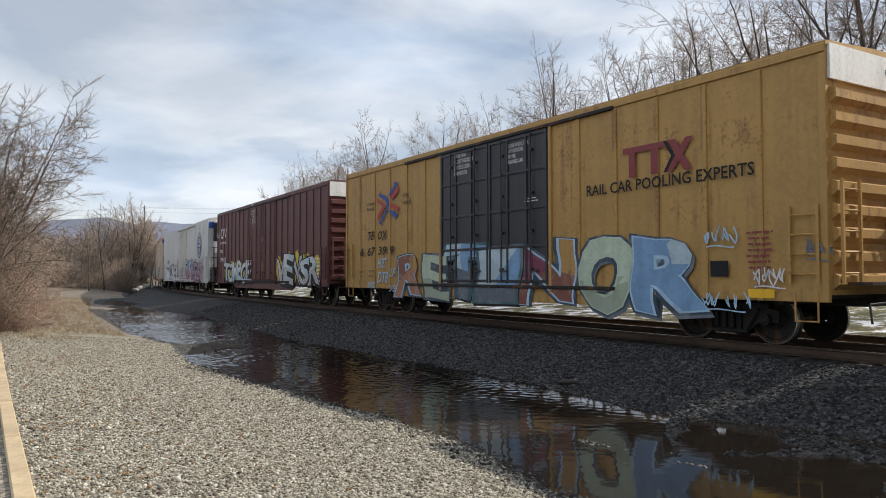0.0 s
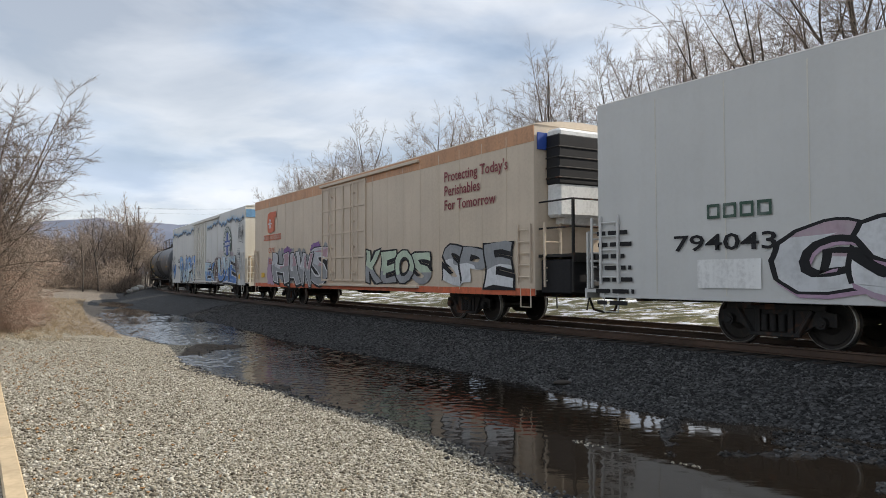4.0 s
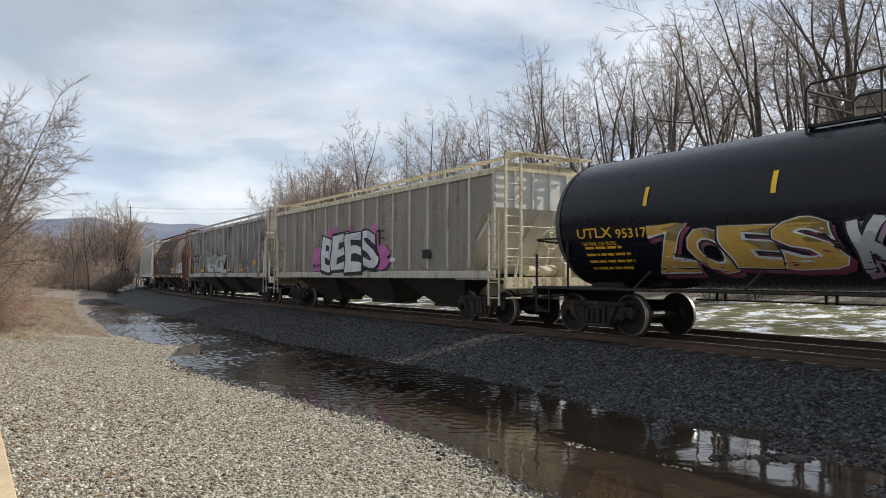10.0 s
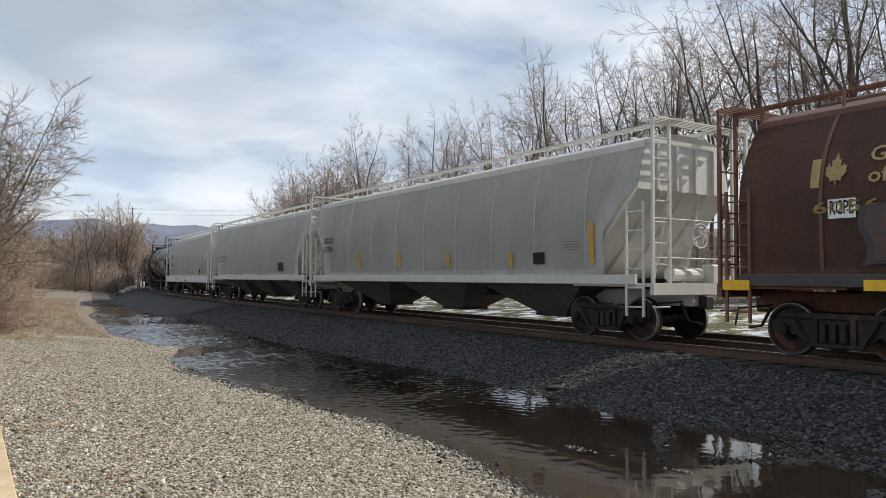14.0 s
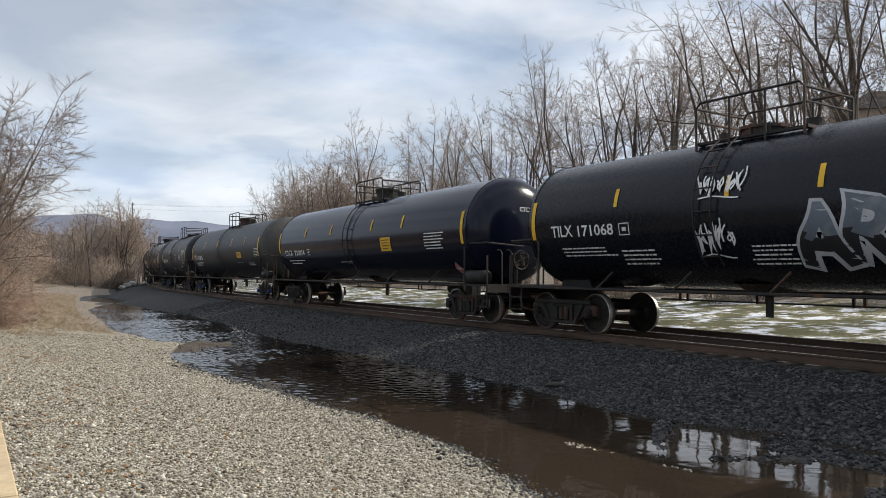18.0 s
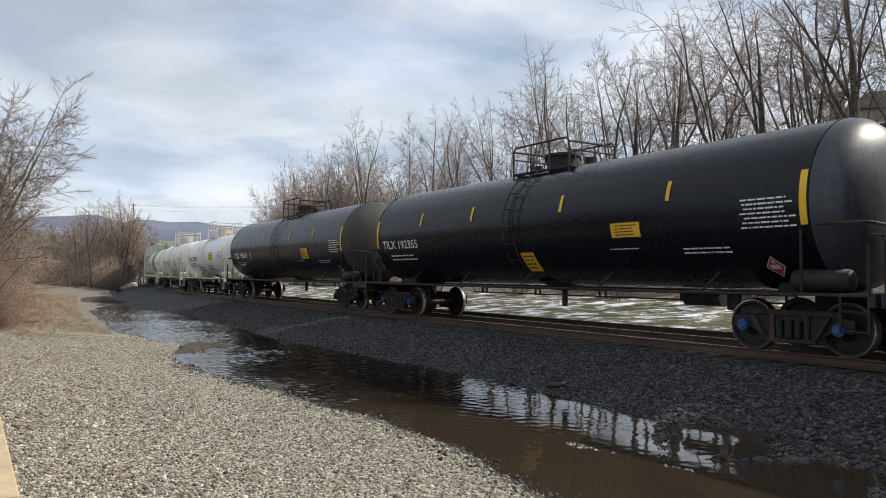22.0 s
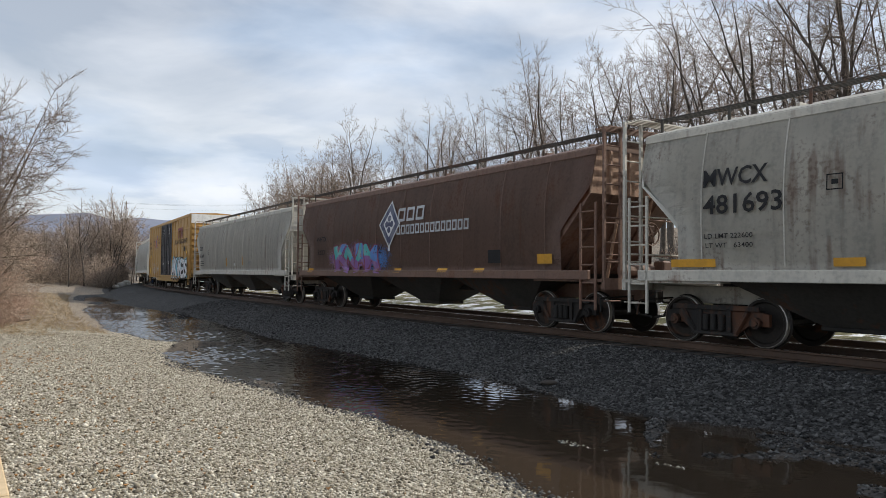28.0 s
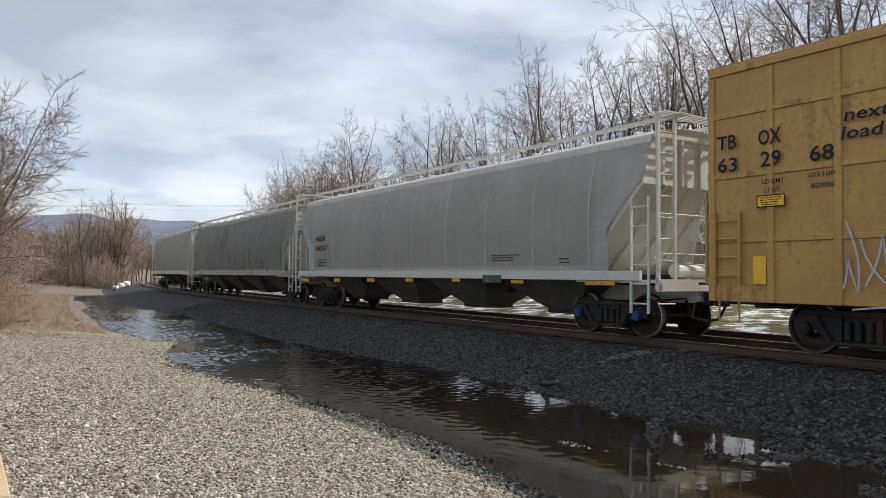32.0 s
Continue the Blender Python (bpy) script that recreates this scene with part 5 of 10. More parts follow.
def side_sill(car, L, z0, z1, x0, x1, material, y=-1.58, taper=0.6):
    """Deeper middle of the side, fish-bellied."""
    bm = bmnew()
    prism(bm, [(x0, z1), (x0 + taper, z0), (x1 - taper, z0), (x1, z1)], y - 0.02, y + 0.03)
    part("side_sill", tidy(bm), material, car)


def posts(car, xs, z0, z1, material, w=0.12, y=-1.6, d=0.05):
    bm = bmnew()
    box(bm, -w / 2, w / 2, y - 0.02, y + d, z0, z1, 0.012)
    me = mesh_of("side_post", bm, [material])
    for x in xs:
        child("side_post", me, car, pose(x, 0, 0))


def door(car, x0, x1, z0, z1, material, bars=2, y=-1.62, rails=(0.25, 0.5, 0.75), mark_m=None, label=""):
    bm = bmnew()
    box(bm, x0 + 0.02, x1 - 0.02, y, y + 0.07, z0, z1, 0.012)
    d = part("door", bm, material, car, label)
    bm = bmnew()
    for k in range(4):
        x = x0 + 0.06 + (x1 - x0 - 0.12) * k / 3
        box(bm, x - 0.035, x + 0.035, y - 0.035, y, z0 + 0.02, z1 - 0.02, 0.008)
    for r in (0.02,) + tuple(rails) + (0.98,):
        z = z0 + (z1 - z0) * r
        box(bm, x0 + 0.03, x1 - 0.03, y - 0.03, y, z - 0.035, z + 0.035, 0.008)
    part("door_frame", bm, material, d)
    bm = bmnew()
    for k in range(bars):
        x = x0 + (x1 - x0) * (k + 0.5) / bars
        rod(bm, (x, y - 0.06, z0 + 0.05), (x, y - 0.06, z1 - 0.05), 0.022, 6)
        for r in (0.1, 0.35, 0.6, 0.88):
            box(bm, x - 0.06, x + 0.06, y - 0.07, y - 0.0, z0 + (z1 - z0) * r - 0.03, z0 + (z1 - z0) * r + 0.03)
        box(bm, x - 0.05, x + 0.3, y - 0.08, y - 0.05, z0 + 0.32, z0 + 0.36)
    part("lock_rod", bm, material, d)
    return d


def boxcar(name, label, L, wall, end_m, door_m, rib, zt=5.05, zb=0.82, doors=None, panel=False):
    car = new_car(name, label, "")
    box_body(car, L, zb, zt, wall, wall, end_m, M_WHITEMARK)
    x0, x1 = doors
    xm = (x0 + x1) / 2
    xs = [x for x in np.linspace(-L / 2 + 0.06, L / 2 - 0.06, rib) if not x0 - 0.05 < x < x1 + 0.05]
    posts(car, xs, zb, zt - 0.18, wall, 0.13)
    posts(car, [x0 - 0.06, x1 + 0.06], zb, zt - 0.1, wall, 0.10, -1.62)
    bm = bmnew()
    box(bm, -L / 2, L / 2, -1.62, -1.55, zt - 0.16, zt - 0.02, 0.01)
    part("top_rail", bm, wall, car)
    if panel:
        for a, b in ((-L / 2, x0), (x1, L / 2)):
            for z in (1.95, 3.1, 4.2):
                bm = bmnew()
                box(bm, a + 0.05, b - 0.05, -1.605, -1.56, z - 0.05, z + 0.05, 0.01)
                part("side_rail", bm, wall, car)
    door(car, x0, xm, zb + 0.22, zt - 0.2, door_m)
    door(car, xm, x1, zb + 0.22, zt - 0.2, door_m)
    bm = bmnew()
    box(bm, x0 - 2.2, x1 + 2.2, -1.66, -1.58, zb + 0.12, zb + 0.2, 0.01)
    part("door_track", bm, wall if panel else M_STEEL, car)
    bm = bmnew()
    box(bm, x0 - 2.2, x1 + 2.2, -1.66, -1.58, zt - 0.2, zt - 0.12, 0.01)
    part("door_track", bm, wall if panel else M_STEEL, car)
    side_sill(car, L, zb - 0.22, zb + 0.03, -L / 2 + 3.9, L / 2 - 3.9, wall)
    for sgn in (-1, 1):
        ladder(car, sgn * (L / 2 - 0.4), -1.64, zb + 0.3, zb + 1.6, 0.5, 4, wall, "x")
        ladder(car, sgn * (L / 2 + 0.16), -1.2, zb + 0.3, zb + 2.0, 0.5, 5, wall, "y")
        stirrup(car, sgn * (L / 2 - 0.4), -1.58, wall)
        coupler(car, sgn * (L / 2 + 0.45), sgn)
        truck(car, sgn * (L / 2 - 2.4))
        bm = bmnew()
        box(bm, sgn * (L / 2) - 0.0, sgn * (L / 2 + 0.5), -1.25, 1.25, zb + 0.28, zb + 0.33)
        part("end_platform", bm, M_STEEL, car)
    brake_wheel(car, L / 2 + 0.4, 0.6, 2.3, wall)
    brake_gear(car, L)
    return car


def reefer(name, label, L, wall, roof_m, end_m, zt=5.0, zb=0.8, doors=(-1.0, 1.5), unit=True, lower=None, upper=None, seams=14):
    car = new_car(name, label, "")
    box_body(car, L, zb, zt, wall, roof_m, end_m, None, arched=True, smooth_end=True)
    for x in np.linspace(-L / 2 + L / seams, L / 2 - L / seams, seams - 1):
        if not doors[0] - 0.1 < x < doors[1] + 0.1:
            bm = bmnew()
            box(bm, x - 0.012, x + 0.012, -1.588, -1.56, zb + 0.1, zt - 0.15)
            part("panel_seam", bm, roof_m, car)
    x0, x1 = doors
    xm = (x0 + x1) / 2
    door(car, x0, xm, zb + 0.25, zt - 0.22, roof_m, 1, -1.60)
    door(car, xm, x1, zb + 0.25, zt - 0.22, roof_m, 1, -1.60)
    bm = bmnew()
    box(bm, x0 - 0.1, x1 + 3.8, -1.68, -1.58, zt - 0.2, zt - 0.1, 0.01)
    part("door_track", bm, roof_m, car)
    bm = bmnew()
    box(bm, x0 - 0.1, x1 + 3.8, -1.68, -1.58, zb + 0.1, zb + 0.18, 0.01)
    part("door_track", bm, roof_m, car)
    for m_, z0, z1, nm in ((lower, zb - 0.02, zb + 0.16, "lower_stripe"), (upper, zt - 0.42, zt - 0.02, "upper_stripe")):
        if m_:
            bm = bmnew()
            box(bm, -L / 2 - 0.005, L / 2 + 0.005, -1.586, -1.56, z0, z1)
            part(nm, bm, m_, car)
    for sgn in (-1, 1):
        ladder(car, sgn * (L / 2 - 0.35), -1.63, zb + 0.3, zb + 1.75, 0.5, 5, wall, "x")
        ladder(car, sgn * (L / 2 + 0.3), -1.25, zb + 0.2, zb + 1.75, 0.5, 5, end_m, "y")
        stirrup(car, sgn * (L / 2 - 0.35), -1.58, wall)
        coupler(car, sgn * (L / 2 + 0.5), sgn)
        truck(car, sgn * (L / 2 - 3.8))
        out, deck = (1.25, 1.72) if unit and sgn > 0 else (0.55, zb + 0.1)
        rail_m = M_STEEL if unit and sgn > 0 else end_m
        bm = bmnew()
        box(bm, sgn * L / 2, sgn * (L / 2 + out), -1.45, 1.45, deck, deck + 0.07)
        box(bm, sgn * (L / 2 + out) - 0.03, sgn * (L / 2 + out) + 0.03, -1.45, 1.45, deck - 0.12, deck + 0.09)
        plat = part("end_platform", bm, rail_m, car)
        for y in (-1.4, -0.5, 0.4, 1.35) if unit else (-1.4, 1.35):
            bm = bmnew()
            box(bm, sgn * (L / 2 + out - 0.03) - 0.025, sgn * (L / 2 + out - 0.03) + 0.025, y - 0.03, y + 0.03, zb + 0.1, deck + 1.35)
            part("post", bm, rail_m, plat)
        for z in (deck + 0.7, deck + 1.35) if unit else (deck + 1.35,):
            bm = bmnew()
            rod(bm, (sgn * (L / 2 + out - 0.03), -1.4, z), (sgn * (L / 2 + out - 0.03), 1.35, z), 0.022, 6)
            if unit and sgn > 0:
                rod(bm, (sgn * L / 2, -1.42, z), (sgn * (L / 2 + out - 0.03), -1.42, z), 0.022, 6)
            part("rail", bm, rail_m, plat)
    x = L / 2
    if unit:
        bm = bmnew()
        box(bm, x, x + 0.5, -1.2, 1.2, zt - 2.3, zt - 0.12, 0.07)
        prism(bm, [(x, zt - 2.45), (x + 0.3, zt - 2.45), (x + 0.42, zt - 2.2), (x, zt - 2.2)], -0.9, 0.9)
        u_ = part("cooling_unit", tidy(bm), M_WHITEMARK, car, "white refrigeration unit with black grilles")
        bm = bmnew()
        box(bm, x + 0.04, x + 0.53, -1.23, 0.15, zt - 1.5, zt - 0.28, 0.03)
        box(bm, x + 0.3, x + 0.53, 0.1, 1.12, zt - 1.5, zt - 1.38, 0.02)
        part("grille", bm, M_BLACKMARK, u_)
        for i in range(4):
            bm = bmnew()
            box(bm, x + 0.04, x + 0.55, -1.25, 0.05, zt - 1.36 + i * 0.25, zt - 1.32 + i * 0.25, 0.01)
            part("louvre", bm, M_STEEL, u_)
        bm = bmnew()
        box(bm, x + 0.54, x + 0.56, 0.45, 0.8, zt - 0.95, zt - 0.5)
        part("badge", bm, M_G_PLATE, u_, "pale blue maker's badge")
        for y in (-1.5, 1.1):
            bm = bmnew()
            box(bm, x + 0.03, x + 0.06, y, y + 0.4, zt - 0.62, zt - 0.2)
            part("marking", bm, M_LOGOBLUE, car, "blue number plate panel")
        bm = bmnew()
        box(bm, x + 0.05, x + 1.15, -1.42, -0.75, zb + 0.05, 1.66, 0.03)
        part("battery_box", bm, M_BLACKMARK, car, "black battery box with white scrawls")
        bm = bmnew()
        box(bm, x + 0.15, x + 1.1, -0.7, 1.3, zb + 0.15, 1.6, 0.05)
        part("fuel_tank", bm, M_G_TANKGREY, car, "dull grey fuel tank under the platform")
    else:
        brake_wheel(car, x + 0.5, -0.05, 1.95, M_STEEL)
        # thin plate added over the end wall for its lower brown area
        bm = bmnew()
        box(bm, x, x + 0.02, -0.85, 0.8, zb + 0.15, 2.5, 0.005)
        bay = part("end_panel", bm, M_TANBROWNEND, car, "brown panel behind the brake wheel")
        for y in (-0.88, 0.8):
            bm = bmnew()
            box(bm, x, x + 0.16, y - 0.04, y + 0.04, zb + 0.1, 2.55, 0.01)
            part("post", bm, M_TANBROWNEND, bay)
        bm = bmnew()
        box(bm, x, x + 0.12, -0.92, 0.84, 2.47, 2.55, 0.01)
        part("lintel", bm, M_TANBROWNEND, bay)
        bm = bmnew()
        box(bm, x + 0.02, x + 0.34, 0.12, 0.66, 1.5, 1.86, 0.04)
        part("brake_box", bm, M_STEEL, car, "grimy brown brake box")
        bm = bmnew()
        box(bm, x + 0.02, x + 0.3, -0.62, -0.34, 1.45, 2.0, 0.1)
        part("gear_case", bm, M_STEEL, car)
        bm = bmnew()
        for k in range(14):
            box(bm, x + 0.3, x + 0.33, -0.16, -0.11 + 0.02 * (k % 2), 0.95 + k * 0.045, 0.985 + k * 0.045)
        part("chain", bm, M_STEEL, car)
        for y in (-1.3, 1.2):
            bm = bmnew()
            box(bm, x, x + 0.14, y - 0.07, y + 0.07, zb + 0.1, 2.35, 0.02)
            part("corner_post", bm, M_TANBROWNEND, car)
    brake_gear(car, L)
    return car


def dome_end(bm, x, sgn, R, zc, depth, seg=32, rings=6):
    """A dished tank head from the seam at x."""
    prev = None
    for i in range(rings + 1):
        a = math.pi / 2 * i / rings
        r, dx = R * math.cos(a) ** 0.75 if i < rings else 0.0, depth * math.sin(a)
        if i == rings:
            tip = bm.verts.new((x + sgn * depth, 0, zc))
            for j in range(seg):
                bm.faces.new((prev[j], prev[(j + 1) % seg], tip))
            break
        ring = [bm.verts.new((x + sgn * dx, math.cos(t) * r, zc + math.sin(t) * r)) for t in [2 * math.pi * k / seg for k in range(seg)]]
        if prev:
            for j in range(seg):
                bm.faces.new((prev[j], prev[(j + 1) % seg], ring[(j + 1) % seg], ring[j]))
        prev = ring


def tank_car(name, label, L, R, zc, shell, trim, plat=(-1.2, 1.2), rail_h=0.75, dome=0.0, long_plat=False, blue=False, head=0.62, head_m=None):
    """A tank car: L is the straight shell between its seams."""
    car = new_car(name, label, "")
    seg = 40
    bm = bmnew()
    xs = np.linspace(-L / 2, L / 2, 15)
    prev = None
    for i, x in enumerate(xs):
        ring = [bm.verts.new((x, math.cos(t) * R, zc + math.sin(t) * R)) for t in [2 * math.pi * k / seg for k in range(seg)]]
        if prev:
            for j in range(seg):
                bm.faces.new((prev[j], prev[(j + 1) % seg], ring[(j + 1) % seg], ring[j]))
        prev = ring
    part("shell", tidy(bm), shell, car, smooth=True)
    for sgn in (-1, 1):
        bm = bmnew()
        dome_end(bm, sgn * L / 2, sgn, R, zc, head, seg)
        bmesh.ops.remove_doubles(bm, verts=bm.verts, dist=0.0001)
        part("tank_head", tidy(bm), head_m or shell, car, smooth=True)
        bm = bmnew()
        x = sgn * L / 2
        pts = [(x - sgn * 0.02, math.cos(t) * (R + 0.004), zc + math.sin(t) * (R + 0.004)) for t in [2 * math.pi * k / 48 for k in range(49)]]
        pipe(bm, pts, 0.012, 4)
        part("weld_ring", bm, shell, car)
    # saddles, sills, platforms, end rails
    for sgn in (-1, 1):
        xt = sgn * (L / 2 - 0.65)
        bm = bmnew()
        prism(bm, [(xt - 0.55, 1.0), (xt + 0.55, 1.0), (xt + 0.35, zc - R * 0.72), (xt - 0.35, zc - R * 0.72)], -0.6, 0.6)
        part("saddle", tidy(bm), trim, car)
        bm = bmnew()
        xe = sgn * (L / 2 + 0.95)
        box(bm, min(xt, xe), max(xt, xe), -0.3, 0.3, 0.72, 1.02, 0.02)
        box(bm, min(xt - sgn * 1.0, xe), max(xt - sgn * 1.0, xe), -1.45, 1.45, 1.02, 1.07)
        box(bm, xe - 0.06, xe + 0.06, -1.45, 1.45, 0.86, 1.08)
        part("end_sill", bm, trim, car)
        for y in (-1.42, 1.42):
            bm = bmnew()
            pipe(bm, [(xe - sgn * 1.15, y, 1.05), (xe - sgn * 1.15, y, 2.12), (xe - sgn * 1.08, y, 2.2), (xe - sgn * 0.08, y, 2.2), (xe, y * 0.93, 2.18), (xe, y * 0.15, 2.12)], 0.026, 6)
            rod(bm, (xe - sgn * 0.05, y, 0.45), (xe - sgn * 0.05, y, 1.85), 0.03, 6)
            rod(bm, (xe - sgn * 0.5, y, 0.45), (xe - sgn * 0.5, y, 1.05), 0.022, 6)
            for z in (0.47, 0.78):
                rod(bm, (xe - sgn * 0.05, y, z), (xe - sgn * 0.5, y, z), 0.018, 5)
            part("end_railing", bm, trim, car)
        coupler(car, sgn * (L / 2 + 0.85), sgn)
        truck(car, xt, blue)
    # side handrails low along both sides, with paired stanchions
    for y in (-1.46, 1.46):
        bm = bmnew()
        rod(bm, (-L / 2 + 0.3, y, 1.03), (L / 2 - 0.3, y, 1.03), 0.03, 6)
        if y > 0:
            rod(bm, (-L / 2 + 1.5, y, 0.78), (L / 2 - 1.5, y, 0.78), 0.02, 6)
        for x in np.linspace(-L / 2 + 2.2, L / 2 - 2.2, max(3, int(L / 2.6))):
            for d in (-0.11, 0.11):
                box(bm, x + d - 0.03, x + d + 0.03, y - 0.02, y + 0.02, 0.75 if y > 0 else 1.0, 1.06)
            if y < 0:
                rod(bm, (x, y, 1.03), (x + 0.25, y * 0.82, 1.42), 0.025, 5)
        part("side_handrail", bm, trim, car)
    # top works
    top = zc + R
    p0, p1 = plat
    bm = bmnew()
    for y in (-0.75, 0.62):
        box(bm, p0, p1, y, y + 0.13, top - 0.12, top - 0.07)
    for x in (p0, p1):
        box(bm, x - 0.05, x + 0.05, -0.75, 0.75, top - 0.12, top - 0.06)
    pl = part("top_platform", bm, trim, car)
    h = top - 0.08 + rail_h
    for y in (-0.78, 0.78):
        bm = bmnew()
        pts = [(p0, y, top - 0.3), (p0, y, h - 0.1), (p0 + 0.1, y, h), (p1 - 0.1, y, h), (p1, y, h - 0.1), (p1, y, top - 0.3)]
        pipe(bm, pts, 0.025, 6)
        for x in np.linspace(p0, p1, 6 if long_plat else 4)[1:-1]:
            rod(bm, (x, y, top - 0.3), (x, y, h), 0.022, 6)
        part("top_railing", bm, trim, pl)
    for x in (p0, p1):
        bm = bmnew()
        rod(bm, (x, -0.78, h - 0.1), (x, 0.78, h - 0.1), 0.025, 6)
        rod(bm, (x, -0.78, (h + top) / 2), (x, 0.78, (h + top) / 2), 0.02, 6)
        part("end_bar", bm, trim, pl)
    bm = bmnew()
    rod(bm, (0, 0, top - 0.12), (0, 0, top + 0.32 + dome), 0.42, 20)
    rod(bm, (0, 0, top + 0.32 + dome), (0, 0, top + 0.38 + dome), 0.47, 20)
    for i in range(8):
        a = i * 0.785
        rod(bm, (math.cos(a) * 0.45, math.sin(a) * 0.45, top + 0.2 + dome), (math.cos(a) * 0.45, math.sin(a) * 0.45, top + 0.40 + dome), 0.025, 5)
    part("manway", bm, trim, car, "bolted manway dome")
    bm = bmnew()
    rod(bm, (0.95, 0.1, top - 0.1), (0.95, 0.1, top + 0.2), 0.16, 12)
    part("valve", bm, trim, car)
    bm = bmnew()
    rod(bm, (-0.8, -0.15, top - 0.1), (-0.8, -0.15, top + 0.16), 0.11, 10)
    part("valve", bm, trim, car)
    # ladder that follows the shell
    lx = p0 * 0.25
    bm = bmnew()
    angs = [radians(a) for a in range(62, -50, -8)]
    for d in (-0.2, 0.2):
        pts = [(lx + d, -math.cos(a) * (R + 0.1), zc + math.sin(a) * (R + 0.1)) for a in angs]
        pipe(bm, pts, 0.018, 4)
    lad = part("ladder", bm, trim, car)
    bm = bmnew()
    rod(bm, (-0.2, 0, 0), (0.2, 0, 0), 0.016, 4)
    steps = [(-math.cos(a) * (R + 0.1), zc + math.sin(a) * (R + 0.1)) for a in angs[::2]]
    rung = part("rung", bm, trim, lad)
    rung.matrix_basis = pose(lx, steps[0][0], steps[0][1])
    for y, z in steps[1:]:
        again(rung, lx, y, z)
    bm = bmnew()
    rod(bm, (0.1, 0, zc - R - 0.14), (0.1, 0, zc - R + 0.1), 0.22, 12, 0.7)
    rod(bm, (0.1, 0, 0.55), (0.1, 0, zc - R), 0.075, 8)
    part("outlet", bm, M_STEEL, car)
    brake_wheel(car, L / 2 + 1.0, -0.35, 1.75, trim)
    bm = bmnew()
    rod(bm, (L / 2 - 0.45, -1.12, 1.27), (L / 2 + 0.45, -1.12, 1.27), 0.19, 14)
    for k in (-0.45, 0.45):
        bmesh.ops.create_uvsphere(bm, u_segments=12, v_segments=6, radius=0.185, matrix=Matrix.Translation((L / 2 + k, -1.12, 1.27)) @ Matrix.Diagonal((0.45, 1, 1, 1)))
    part("air_tank", bm, trim, car, smooth=True)
    for y in (-0.95, -0.62):
        bm = bmnew()
        pipe(bm, [(L / 2 + 0.92, y, 1.05), (L / 2 + 0.92, y, 1.9), (L / 2 + 0.86, y, 2.0), (L / 2 + 0.7, y, 2.02)], 0.022, 6)
        part("grab_rail", bm, trim, car)
    bm = bmnew()
    rod(bm, (L / 2 + 0.75, -0.35, 1.07), (L / 2 + 0.75, -0.35, 1.75), 0.05, 8)
    part("brake_stand", bm, trim, car)
    bm = bmnew()
    rod(bm, (L * 0.22, 0.75, 0.86), (L * 0.22 + 1.0, 0.75, 0.86), 0.17, 12)
    part("air_reservoir", bm, M_STEEL, car)
    bm = bmnew()
    box(bm, L * 0.3, L * 0.3 + 0.35, 0.5, 0.9, 0.62, 1.0, 0.03)
    part("brake_valve", bm, M_STEEL, car)
    return car


def prism_x(bm, outline, x0, x1):
    """A plate with an outline of (y, z) points between x0 and x1."""
    a = [bm.verts.new((x0, y, z)) for y, z in outline]
    b = [bm.verts.new((x1, y, z)) for y, z in outline]
    n = len(a)
    bm.faces.new(a)
    bm.faces.new(b[::-1])
    for i in range(n):
        bm.faces.new((a[i], b[i], b[(i + 1) % n], a[(i + 1) % n]))
    return bm


def hop_y(cv, zb, zt, z):
    """Half width at height z of a hopper whose sides bow in towards the roof."""
    k = np.clip((np.asarray(z, float) - zb) / (zt - zb), 0, 1)
    return 1.53 - 3 * cv * np.clip((k - 0.42) / 0.58, 0, 1) ** 2.1 - 0.04 * np.clip((0.42 - k) / 0.42, 0, 1) ** 2


